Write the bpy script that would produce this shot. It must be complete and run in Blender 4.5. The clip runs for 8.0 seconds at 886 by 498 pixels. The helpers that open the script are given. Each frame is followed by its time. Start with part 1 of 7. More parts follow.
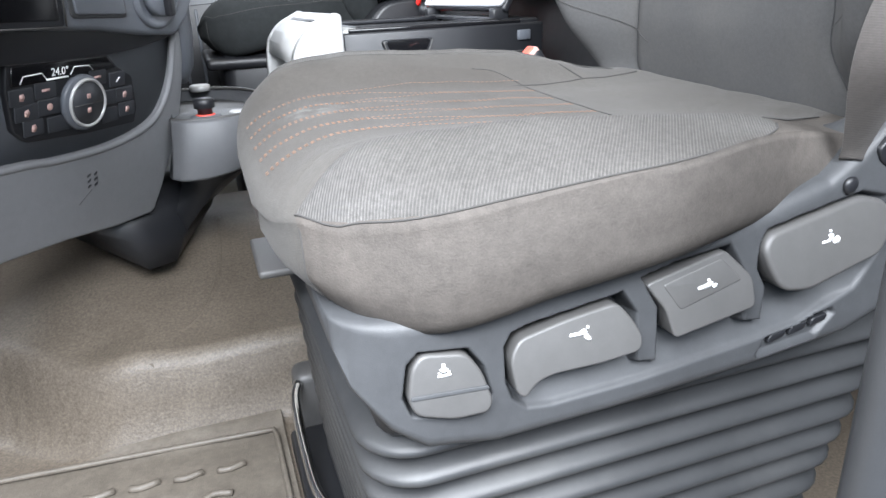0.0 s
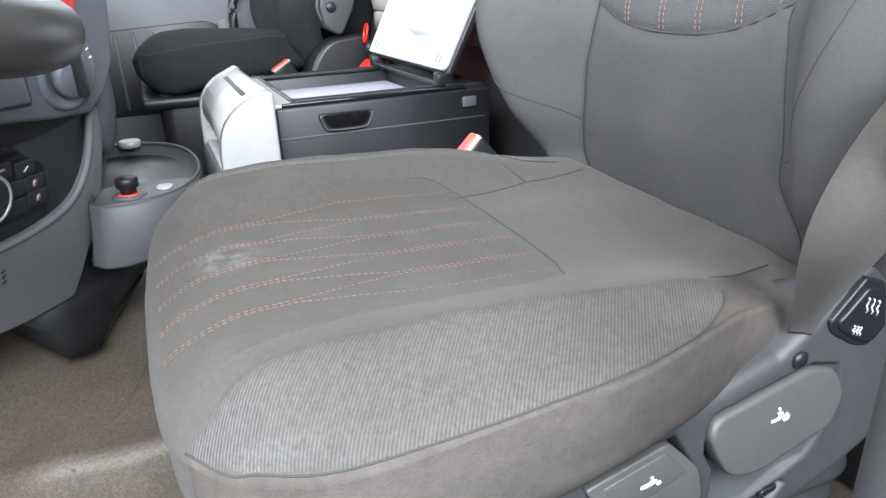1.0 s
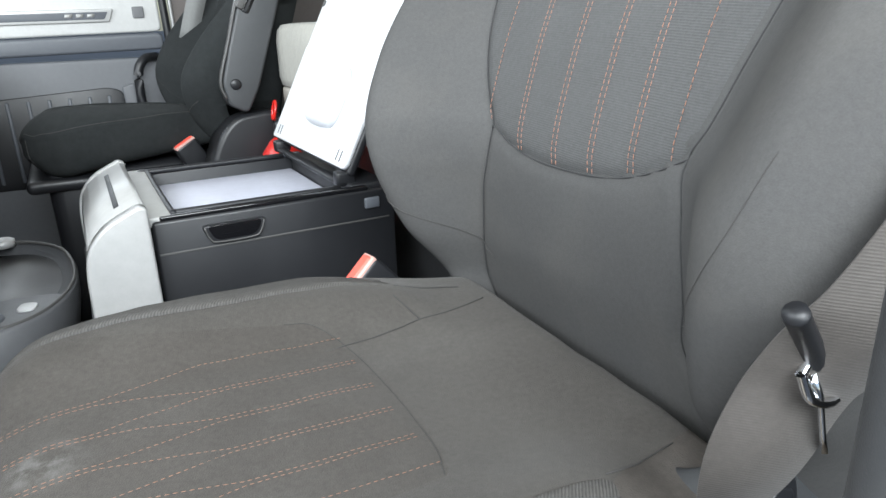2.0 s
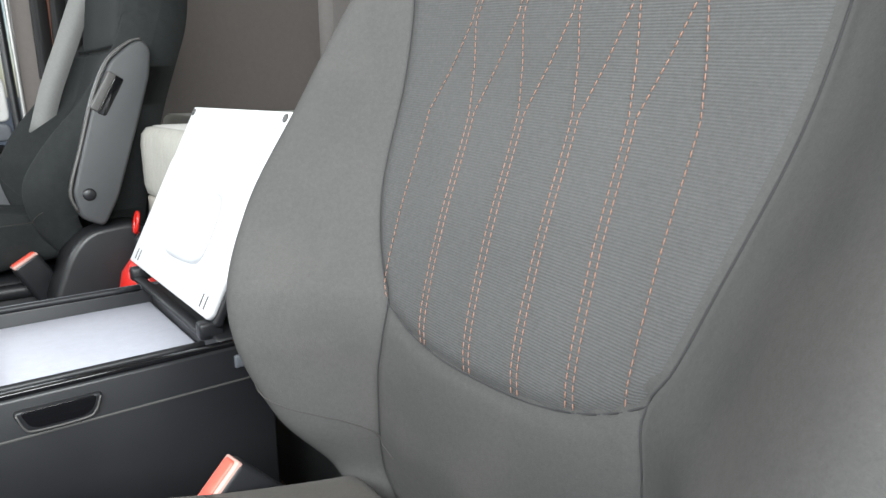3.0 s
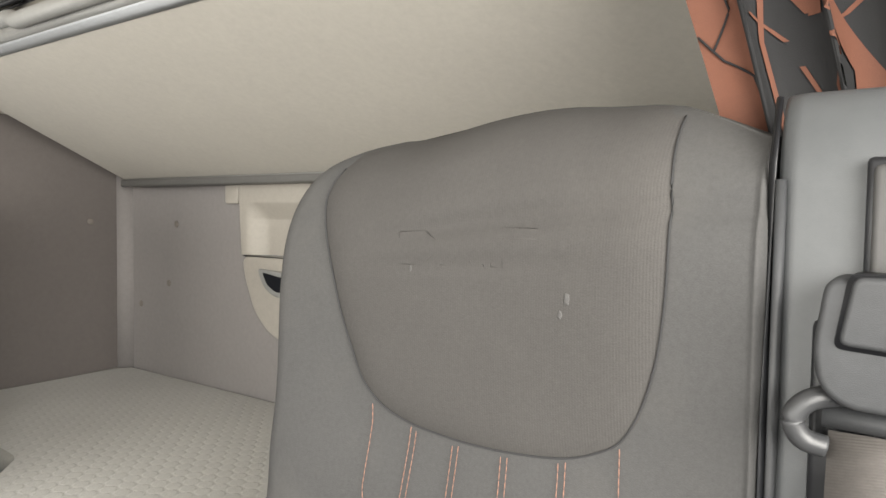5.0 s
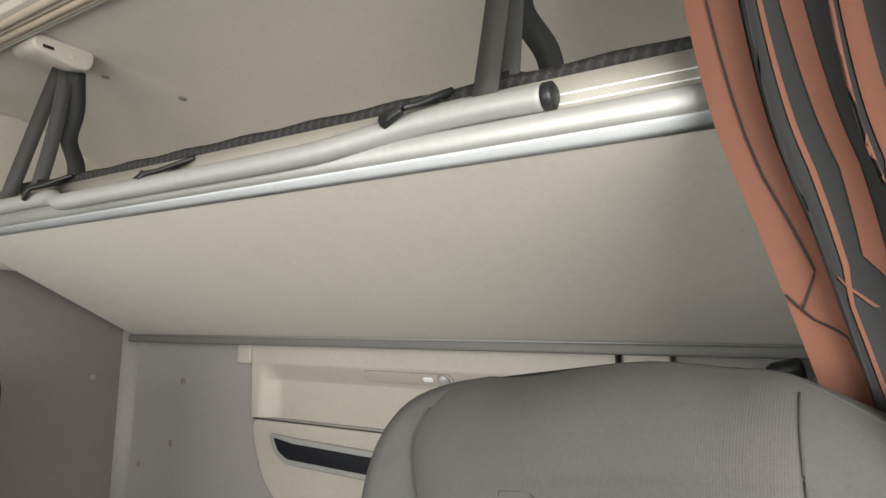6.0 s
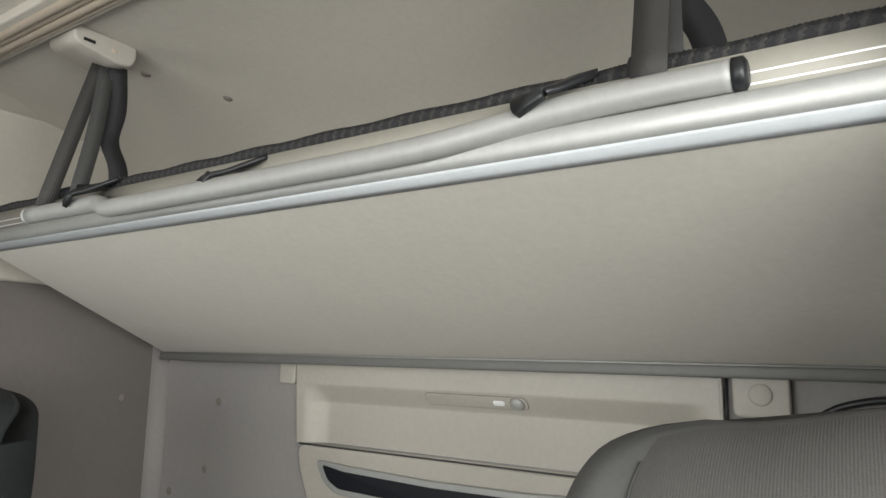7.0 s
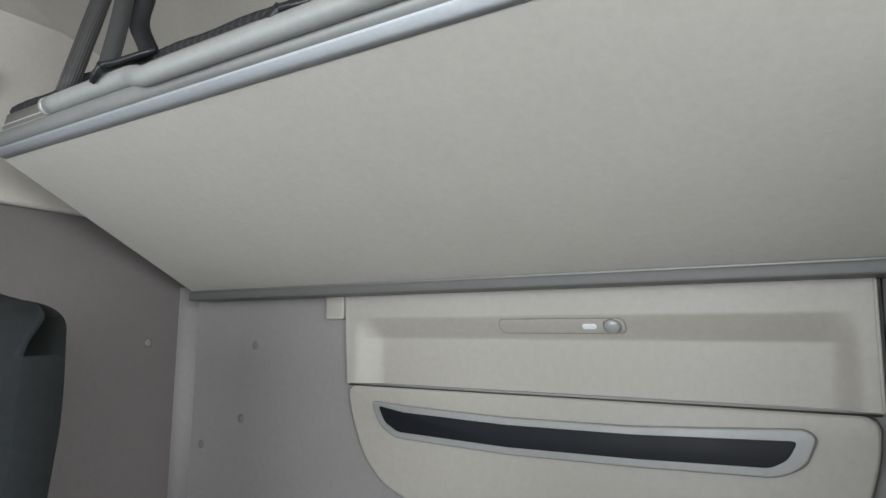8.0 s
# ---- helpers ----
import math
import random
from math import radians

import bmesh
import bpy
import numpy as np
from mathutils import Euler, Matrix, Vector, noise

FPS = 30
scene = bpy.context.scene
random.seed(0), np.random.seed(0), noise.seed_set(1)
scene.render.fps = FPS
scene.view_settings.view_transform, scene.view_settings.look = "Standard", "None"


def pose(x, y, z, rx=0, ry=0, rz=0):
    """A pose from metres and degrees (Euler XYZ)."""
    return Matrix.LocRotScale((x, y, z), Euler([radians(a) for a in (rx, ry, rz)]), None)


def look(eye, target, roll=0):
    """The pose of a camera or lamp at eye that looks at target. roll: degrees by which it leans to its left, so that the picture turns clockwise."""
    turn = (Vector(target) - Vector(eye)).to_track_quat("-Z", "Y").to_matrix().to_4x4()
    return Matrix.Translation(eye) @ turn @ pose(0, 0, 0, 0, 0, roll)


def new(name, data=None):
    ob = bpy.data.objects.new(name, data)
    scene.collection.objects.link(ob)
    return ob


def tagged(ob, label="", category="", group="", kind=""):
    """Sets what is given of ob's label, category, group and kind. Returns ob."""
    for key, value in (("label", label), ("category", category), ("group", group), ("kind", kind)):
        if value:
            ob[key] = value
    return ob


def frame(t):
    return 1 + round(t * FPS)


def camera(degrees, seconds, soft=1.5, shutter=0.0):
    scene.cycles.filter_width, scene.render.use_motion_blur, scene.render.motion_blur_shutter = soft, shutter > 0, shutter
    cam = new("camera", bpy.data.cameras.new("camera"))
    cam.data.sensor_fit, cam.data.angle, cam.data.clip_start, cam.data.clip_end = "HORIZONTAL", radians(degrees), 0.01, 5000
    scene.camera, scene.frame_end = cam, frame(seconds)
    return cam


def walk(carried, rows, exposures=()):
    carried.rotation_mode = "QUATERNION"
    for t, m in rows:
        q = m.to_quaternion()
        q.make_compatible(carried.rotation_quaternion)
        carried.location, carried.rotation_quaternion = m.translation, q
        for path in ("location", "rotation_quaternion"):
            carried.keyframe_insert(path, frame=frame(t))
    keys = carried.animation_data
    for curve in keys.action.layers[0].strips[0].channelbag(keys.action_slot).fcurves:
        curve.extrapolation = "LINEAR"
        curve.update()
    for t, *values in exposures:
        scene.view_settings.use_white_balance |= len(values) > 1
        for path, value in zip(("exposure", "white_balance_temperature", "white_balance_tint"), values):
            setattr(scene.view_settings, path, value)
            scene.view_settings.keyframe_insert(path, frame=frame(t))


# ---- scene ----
cam = camera(67.1, 8.0)

PATH = [
    (0, (-0.008, -0.916, 0.696), (0.602, 0.849, -0.021), -2.7),
    (0.5, (0.02, -0.892, 0.763), (0.63, 0.86, 0.017), -2.7),
    (1, (0.056, -0.841, 0.806), (0.763, 0.872, 0.054), -2.3),
    (1.2, (0.074, -0.836, 0.825), (0.833, 0.852, 0.069), -2.1),
    (2.3, (0.183, -0.71, 0.89), (1.14, 0.936, 0.276), -1.5),
    (2.5, (0.208, -0.663, 0.897), (1.23, 0.95, 0.303), -1.1),
    (3, (0.236, -0.641, 0.944), (1.416, 0.906, 0.48), -0.4),
    (3.5, (0.219, -0.619, 1.046), (1.574, 0.836, 0.824), 0.7),
    (4, (0.246, -0.619, 1.216), (1.749, 0.693, 1.069), 1.0),
    (4.5, (0.202, -0.611, 1.326), (1.805, 0.575, 1.176), 0.7),
    (5, (0.17, -0.6, 1.404), (1.811, 0.538, 1.312), 0.9),
    (5.2, (0.155, -0.572, 1.428), (1.797, 0.566, 1.412), 0.8),
    (6.3, (0.108, -0.483, 1.534), (1.758, 0.603, 1.845), 1.2),
    (6.5, (0.118, -0.434, 1.544), (1.764, 0.658, 1.855), 1.2),
    (7, (0.136, -0.325, 1.523), (1.781, 0.769, 1.832), 1.0),
    (7.5, (0.164, -0.219, 1.462), (1.811, 0.878, 1.757), 0.8),
    (8, (0.233, -0.088, 1.391), (1.878, 1.018, 1.661), 0.6),
]
walk(cam, [(t, look(eye, target, roll)) for t, eye, target, roll in PATH], [(0, 0.68, 6150, 10), (1, 0.37, 6150, 9), (2.5, -0.05, 6350, 5), (3, 0.02, 6500, 6), (3.5, -0.27, 6750, 8), (4, -0.35, 7000, 10), (4.5, -0.06, 7100, 11), (5.2, -0.06, 7150, 9), (6.3, -0.31, 6950, 7), (7, -0.42, 6750, 6), (8, -0.30, 6180, 7)])


# ---------------------------------------------------------------- world and light
world = bpy.data.worlds.new("sky")
scene.world = world
world.use_nodes = True
wn = world.node_tree
sky = wn.nodes.new("ShaderNodeTexSky")
sky.sky_type = "NISHITA"
sky.sun_disc = False
sky.sun_elevation = radians(45.7)
sky.sun_rotation = radians(140.2)
wn.links.new(sky.outputs[0], wn.nodes["Background"].inputs[0])
wn.nodes["Background"].inputs[1].default_value = 0.12

sun_data = bpy.data.lights.new("sun", "SUN")
sun_data.energy = 0.5
sun_data.angle = radians(25)
sun_data.color = (1.0, 0.96, 0.9)
sun = new("sun", sun_data)
sun.matrix_world = look((5, -6, 8), (0, 0, 0))


def opening_light(name, eye, target, w, h, watts):
    """Soft daylight of the bright overcast sky through one opening of the cab."""
    d = bpy.data.lights.new(name, "AREA")
    d.shape, d.size, d.size_y, d.energy, d.color = "RECTANGLE", w, h, watts, (0.97, 0.985, 1.0)
    ob = new(name, d)
    ob.matrix_world = look(eye, target)
    return ob


opening_light("door_daylight", (-0.20, -1.46, 1.60), (0.3, 0.0, 0.75), 1.7, 0.8, 112)
opening_light("windscreen_daylight", (-1.0, 0.30, 1.36), (0.6, 0.1, 1.15), 2.1, 0.72, 38)
opening_light("passenger_window_daylight", (-0.05, 1.72, 1.35), (0.0, 0.4, 0.9), 0.9, 0.7, 5)

# ---------------------------------------------------------------- materials


def material(name, base, rough=0.7, grain=400.0, bump=0.25, depth=0.0006, blotch=0.12, metal=0.0, ribs=0.0, rib_axis=(0, 0, 1), rib_tone=0.0, hexes=0.0, mottle=0.06, mottle_scale=70.0,
             rib_depth=0.0006, spec=0.5, stain=0.0, stain_colour=(0.2, 0.18, 0.16), sheen=0.0, coat=0.0, rough_var=0.12, wear=None):
    """A surface with fine grain, larger blotches and, where asked, woven ribs, wear and a soft sheen; sizes in metres."""
    m = bpy.data.materials.new(name)
    m.use_nodes = True
    t = m.node_tree
    n, k = t.nodes, t.links
    b = n["Principled BSDF"]
    b.inputs["Metallic"].default_value = metal
    b.inputs["Specular IOR Level"].default_value = spec
    b.inputs["Sheen Weight"].default_value = sheen
    b.inputs["Sheen Roughness"].default_value = 0.5
    b.inputs["Coat Weight"].default_value = coat
    co = n.new("ShaderNodeTexCoord")
    big = n.new("ShaderNodeTexNoise")
    big.inputs["Scale"].default_value, big.inputs["Detail"].default_value = 9.0, 5.0
    fine = n.new("ShaderNodeTexNoise")
    fine.inputs["Scale"].default_value, fine.inputs["Detail"].default_value = grain, 3.0
    for q in (big, fine):
        k.new(co.outputs["Object"], q.inputs["Vector"])
    lo = tuple(c * (1 - blotch) for c in base) + (1,)
    hi = tuple(min(1, c * (1 + blotch)) for c in base) + (1,)
    ramp = n.new("ShaderNodeMix")
    ramp.data_type = "RGBA"
    ramp.inputs["A"].default_value, ramp.inputs["B"].default_value = lo, hi
    mixer = n.new("ShaderNodeMath")
    mixer.operation = "MULTIPLY_ADD"
    mixer.inputs[1].default_value, mixer.inputs[2].default_value = 0.55, 0.0
    k.new(fine.outputs["Fac"], mixer.inputs[0])
    add = n.new("ShaderNodeMath")
    add.operation = "MULTIPLY_ADD"
    add.inputs[1].default_value = 0.6
    k.new(big.outputs["Fac"], add.inputs[0])
    k.new(mixer.outputs[0], add.inputs[2])
    k.new(add.outputs[0], ramp.inputs["Factor"])
    colour = ramp.outputs["Result"]
    if stain:
        spot = n.new("ShaderNodeTexNoise")
        spot.inputs["Scale"].default_value, spot.inputs["Detail"].default_value = 5.0, 8.0
        spot.inputs["Roughness"].default_value = 0.65
        k.new(co.outputs["Object"], spot.inputs["Vector"])
        mask = n.new("ShaderNodeMapRange")
        mask.inputs["From Min"].default_value, mask.inputs["From Max"].default_value = 0.5, 0.72
        mask.inputs["To Max"].default_value = stain
        k.new(spot.outputs["Fac"], mask.inputs["Value"])
        over = n.new("ShaderNodeMix")
        over.data_type = "RGBA"
        over.inputs["B"].default_value = (*stain_colour, 1)
        k.new(mask.outputs[0], over.inputs["Factor"])
        k.new(colour, over.inputs["A"])
        colour = over.outputs["Result"]
    if mottle:
        mid = n.new("ShaderNodeTexNoise")
        mid.inputs["Scale"].default_value, mid.inputs["Detail"].default_value, mid.inputs["Roughness"].default_value = mottle_scale, 8.0, 0.75
        k.new(co.outputs["Object"], mid.inputs["Vector"])
        level = n.new("ShaderNodeMapRange")
        level.inputs["From Min"].default_value, level.inputs["From Max"].default_value = 0.3, 0.7
        level.inputs["To Min"].default_value, level.inputs["To Max"].default_value = 1 - mottle, 1 + mottle
        k.new(mid.outputs["Fac"], level.inputs["Value"])
        tint = n.new("ShaderNodeVectorMath")
        tint.operation = "SCALE"
        k.new(colour, tint.inputs[0])
        k.new(level.outputs[0], tint.inputs["Scale"])
        colour = tint.outputs[0]
    if wear:
        start, way, width, worn, amount, speck = wear
        off = n.new("ShaderNodeVectorMath")
        off.operation = "SUBTRACT"
        off.inputs[1].default_value = start
        k.new(co.outputs["Object"], off.inputs[0])
        turn = n.new("ShaderNodeVectorMath")
        turn.operation = "CROSS_PRODUCT"
        turn.inputs[1].default_value = Vector(way).normalized()
        k.new(off.outputs[0], turn.inputs[0])
        far = n.new("ShaderNodeVectorMath")
        far.operation = "LENGTH"
        k.new(turn.outputs[0], far.inputs[0])
        near = n.new("ShaderNodeMapRange")
        near.interpolation_type = "SMOOTHSTEP"
        near.inputs["From Min"].default_value, near.inputs["From Max"].default_value = width, width * 0.15
        k.new(far.outputs["Value"], near.inputs["Value"])
        fuzz = n.new("ShaderNodeTexNoise")
        fuzz.inputs["Scale"].default_value, fuzz.inputs["Detail"].default_value, fuzz.inputs["Roughness"].default_value = speck, 6.0, 0.7
        k.new(co.outputs["Object"], fuzz.inputs["Vector"])
        some = n.new("ShaderNodeMapRange")
        some.inputs["From Min"].default_value, some.inputs["From Max"].default_value, some.inputs["To Max"].default_value = 0.42, 0.64, amount
        k.new(fuzz.outputs["Fac"], some.inputs["Value"])
        both = n.new("ShaderNodeMath")
        both.operation = "MULTIPLY"
        k.new(near.outputs[0], both.inputs[0])
        k.new(some.outputs[0], both.inputs[1])
        rub = n.new("ShaderNodeMix")
        rub.data_type = "RGBA"
        rub.inputs["B"].default_value = (*worn, 1)
        k.new(both.outputs[0], rub.inputs["Factor"])
        k.new(colour, rub.inputs["A"])
        colour = rub.outputs["Result"]
    k.new(colour, b.inputs["Base Color"])
    rr = n.new("ShaderNodeMapRange")
    rr.inputs["To Min"].default_value, rr.inputs["To Max"].default_value = max(0.02, rough - rough_var), min(1, rough + rough_var)
    k.new(big.outputs["Fac"], rr.inputs["Value"])
    k.new(rr.outputs[0], b.inputs["Roughness"])
    bp = n.new("ShaderNodeBump")
    bp.inputs["Strength"].default_value, bp.inputs["Distance"].default_value = bump, depth
    k.new(fine.outputs["Fac"], bp.inputs["Height"])
    last = bp
    if ribs:
        dot = n.new("ShaderNodeVectorMath")
        dot.operation = "DOT_PRODUCT"
        dot.inputs[1].default_value = Vector(rib_axis).normalized() * (2 * math.pi / ribs)
        k.new(co.outputs["Object"], dot.inputs[0])
        wob = n.new("ShaderNodeMath")
        wob.operation = "MULTIPLY_ADD"
        wob.inputs[1].default_value = 3.0
        k.new(big.outputs["Fac"], wob.inputs[0])
        k.new(dot.outputs["Value"], wob.inputs[2])
        wave = n.new("ShaderNodeMath")
        wave.operation = "SINE"
        k.new(wob.outputs[0], wave.inputs[0])
        b2 = n.new("ShaderNodeBump")
        b2.inputs["Strength"].default_value, b2.inputs["Distance"].default_value = 0.7, rib_depth
        k.new(wave.outputs[0], b2.inputs["Height"])
        k.new(bp.outputs["Normal"], b2.inputs["Normal"])
        last = b2
        if rib_tone:
            tone = n.new("ShaderNodeMapRange")
            tone.inputs["From Min"].default_value = -1.0
            tone.inputs["To Min"].default_value, tone.inputs["To Max"].default_value = 1 - rib_tone, 1 + rib_tone
            k.new(wave.outputs[0], tone.inputs["Value"])
            mul = n.new("ShaderNodeVectorMath")
            mul.operation = "SCALE"
            k.new(colour, mul.inputs[0])
            k.new(tone.outputs[0], mul.inputs["Scale"])
            k.new(mul.outputs[0], b.inputs["Base Color"])
    if hexes:
        total = None
        for ang in (0, 60, 120):
            dot = n.new("ShaderNodeVectorMath")
            dot.operation = "DOT_PRODUCT"
            dot.inputs[1].default_value = Vector((math.cos(radians(ang + 15)), math.sin(radians(ang + 15)), 0)) * (4 * math.pi / (hexes * math.sqrt(3)))
            k.new(co.outputs["Object"], dot.inputs[0])
            cs = n.new("ShaderNodeMath")
            cs.operation = "COSINE"
            k.new(dot.outputs["Value"], cs.inputs[0])
            if total is None:
                total = cs
            else:
                ad = n.new("ShaderNodeMath")
                k.new(total.outputs[0], ad.inputs[0])
                k.new(cs.outputs[0], ad.inputs[1])
                total = ad
        flat = n.new("ShaderNodeMath")
        flat.operation = "MINIMUM"
        flat.inputs[1].default_value = -0.55
        k.new(total.outputs[0], flat.inputs[0])
        b3 = n.new("ShaderNodeBump")
        b3.inputs["Strength"].default_value, b3.inputs["Distance"].default_value = 0.7, 0.0016
        k.new(flat.outputs[0], b3.inputs["Height"])
        k.new(last.outputs["Normal"], b3.inputs["Normal"])
        last = b3
    k.new(last.outputs["Normal"], b.inputs["Normal"])
    return m


FABRIC = material("seat_fabric", (0.0660, 0.0652, 0.0645), 0.9, 900, 0.5, 0.0005, 0.20, mottle=0.09, mottle_scale=260, sheen=0.0, spec=0.06, stain=0.34, stain_colour=(0.105, 0.099, 0.091))
FABRIC_INSERT = material("cushion_insert_fabric", (0.0535, 0.0485, 0.0435), 0.9, 900, 0.7, 0.0008, 0.28, mottle=0.17, mottle_scale=210, sheen=0.07, spec=0.12, stain=0.34, stain_colour=(0.105, 0.099, 0.091), wear=((0.085, -0.312, 0.59), (0, 0, 1), 0.036, (0.14, 0.137, 0.13), 0.8, 60))
FABRIC_SEAT = material("cushion_top_fabric", (0.0575, 0.0530, 0.0480), 0.9, 900, 0.7, 0.0008, 0.28, mottle=0.17, mottle_scale=210, sheen=0.07, spec=0.12, stain=0.34, stain_colour=(0.105, 0.099, 0.091))
FABRIC_SIDE = material("seat_side_fabric", (0.061, 0.0545, 0.049), 0.8, 700, 0.6, 0.0007, 0.42, mottle=0.20, mottle_scale=90, sheen=0.0, spec=0.25, stain=0.6, stain_colour=(0.105, 0.092, 0.081))
FABRIC_RIB = material("ribbed_seat_fabric", (0.066, 0.0625, 0.0585), 0.85, 900, 0.5, 0.0006, 0.34, mottle=0.24, mottle_scale=220, ribs=0.0021, rib_axis=(0.78, -0.60, 0.1), rib_depth=0.0003, rib_tone=0.20, sheen=0.0, spec=0.3, stain=0.4, stain_colour=(0.105, 0.103, 0.10), wear=((0.08, -0.543, 0.575), (0.29, 0.010, 0.006), 0.019, (0.150, 0.145, 0.138), 0.45, 360))
FABRIC_WEAVE = material("woven_panel_fabric", (0.074, 0.0742, 0.0742), 0.9, 900, 0.5, 0.0006, 0.2, mottle=0.12, mottle_scale=260, ribs=0.0019, rib_axis=(0, -0.06, 1), rib_depth=0.00014, rib_tone=0.05, sheen=0.0, spec=0.06)
FABRIC_HEAD = material("headrest_fabric", (0.0635, 0.0605, 0.058), 0.9, 800, 0.5, 0.0006, 0.20, mottle=0.08, mottle_scale=260, ribs=0.0021, rib_axis=(0, 1, 0), rib_depth=0.00008, rib_tone=0.020, sheen=0.0, spec=0.06, stain=0.3, stain_colour=(0.095, 0.089, 0.083))
FABRIC_DARK = material("dark_passenger_fabric", (0.0165, 0.0185, 0.019), 0.9, 900, 0.5, 0.0006, 0.16, mottle=0.2, sheen=0.0, spec=0.2, stain=0.12, stain_colour=(0.04, 0.04, 0.04))
SEAM = material("seam_thread", (0.028, 0.028, 0.029), 0.9, 900, 0.2)
SEAM_SOFT = material("soft_seam_thread", (0.042, 0.040, 0.038), 0.9, 900, 0.2)
STITCH_SEAT = material("faded_orange_thread", (0.205, 0.115, 0.075), 0.8, 900, 0.3)
STITCH = material("orange_thread", (0.25, 0.125, 0.085), 0.7, 900, 0.3)
GREY = material("grey_plastic", (0.044, 0.0455, 0.048), 0.48, 1600, 0.35, 0.0004, 0.18, mottle=0.14, spec=0.40)
GREY_HANDLE = material("lever_plastic", (0.064, 0.0625, 0.061), 0.46, 1600, 0.25, 0.0003, 0.09, mottle=0.08, spec=0.5)
BAR = material("dark_bar_plastic", (0.036, 0.037, 0.039), 0.42, 1400, 0.3, 0.0004, 0.15, spec=0.5)
BELLOWS = material("rubber_bellows", (0.030, 0.031, 0.0325), 0.40, 1200, 0.3, 0.0004, 0.25, spec=0.45, stain=0.4, stain_colour=(0.085, 0.083, 0.08))
INSERT = material("satin_black_insert", (0.008, 0.009, 0.013), 0.55, 1500, 0.1, 0.0002, 0.1, spec=0.3)
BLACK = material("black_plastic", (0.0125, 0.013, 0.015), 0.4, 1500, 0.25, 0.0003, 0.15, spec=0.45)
DASH = material("dashboard_plastic", (0.098, 0.106, 0.121), 0.42, 1800, 0.4, 0.0004, 0.1, spec=0.5)
DASH_LOW = material("lower_dash_plastic", (0.150, 0.152, 0.158), 0.5, 1800, 0.4, 0.0004, 0.08, spec=0.4)
GLOSS = material("gloss_black", (0.006, 0.006, 0.007), 0.12, 50, 0.0, 0.0001, 0.1, spec=0.5, rough_var=0.04)
SILVER = material("silver_paint", (0.43, 0.43, 0.425), 0.35, 1500, 0.1, 0.0002, 0.05, metal=0.25)
CHROME = material("chrome", (0.75, 0.75, 0.76), 0.15, 500, 0.05, 0.0002, 0.04, metal=1.0, rough_var=0.06)
ALU = material("brushed_aluminium", (0.36, 0.36, 0.35), 0.55, 700, 0.1, 0.0002, 0.08, metal=0.35)
WHITE = material("white_lid_plastic", (0.62, 0.63, 0.65), 0.4, 900, 0.1, 0.0002, 0.03)
LILAC = material("pale_tray_liner", (0.44, 0.45, 0.52), 0.5, 900, 0.1, 0.0002, 0.04)
BEIGE = material("beige_lining", (0.47, 0.44, 0.39), 0.75, 1100, 0.35, 0.0004, 0.06, stain=0.1, stain_colour=(0.46, 0.42, 0.36))
BEIGE_SOFT = material("bunk_underside_fabric", (0.50, 0.472, 0.420), 0.85, 1200, 0.5, 0.0005, 0.09, stain=0.06, stain_colour=(0.42, 0.39, 0.34), sheen=0.1)
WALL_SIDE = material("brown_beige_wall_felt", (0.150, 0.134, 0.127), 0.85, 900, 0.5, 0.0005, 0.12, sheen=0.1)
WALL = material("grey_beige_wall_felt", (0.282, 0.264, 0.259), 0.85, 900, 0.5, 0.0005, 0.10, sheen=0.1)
HATCH = material("hatch_plastic", (0.425, 0.395, 0.352), 0.5, 1500, 0.3, 0.0003, 0.05)
MATTRESS = material("mattress_fabric", (0.30, 0.292, 0.262), 0.9, 260, 0.6, 0.0015, 0.16, hexes=0.034, sheen=0.1)
MATTRESS_TOP = material("mattress_cover", (0.41, 0.402, 0.376), 0.9, 240, 0.6, 0.0012, 0.10, hexes=0.034, sheen=0.2)
CARPET = material("brown_floor_mat", (0.100, 0.083, 0.065), 0.42, 300, 0.6, 0.0014, 0.5, mottle=0.45, mottle_scale=240, spec=0.35, stain=0.5, stain_colour=(0.175, 0.150, 0.122))
RUBBER_MAT = material("rubber_mat", (0.105, 0.091, 0.074), 0.5, 500, 0.5, 0.0012, 0.3, mottle=0.25, stain=0.5, stain_colour=(0.26, 0.24, 0.205))
SOFT_BLUE = material("blue_grey_edge", (0.48, 0.50, 0.52), 0.6, 1200, 0.25, 0.0003, 0.05)
TRAY = material("tray_plastic", (0.095, 0.097, 0.102), 0.45, 1800, 0.4, 0.0004, 0.08, spec=0.45)
RIM = material("rim_leather", (0.035, 0.034, 0.033), 0.33, 900, 0.4, 0.0005, 0.15, spec=0.5)
RED = material("red_paint", (0.55, 0.02, 0.015), 0.3, 500, 0.05, 0.0002, 0.08)
RED_BUTTON = material("red_buckle_button", (0.72, 0.09, 0.06), 0.4, 500, 0.05, 0.0002, 0.06)
ICON = material("white_print", (0.85, 0.85, 0.86), 0.6, 500, 0.0, 0.0001, 0.02)
BUTTON = material("button_plastic", (0.030, 0.032, 0.037), 0.45, 1500, 0.2, 0.0003, 0.1)
BUCKLE_RIM = material("pale_buckle_rim", (0.50, 0.30, 0.26), 0.4, 500, 0.05, 0.0002, 0.06)
ARM = material("armrest_plastic", (0.045, 0.047, 0.050), 0.5, 1500, 0.3, 0.0004, 0.12)
TOWER = material("tower_plastic", (0.080, 0.084, 0.087), 0.4, 1500, 0.3, 0.0004, 0.1)
RED_ICON = material("lit_red_print", (0.50, 0.33, 0.30), 0.6, 500, 0.0, 0.0001, 0.02)
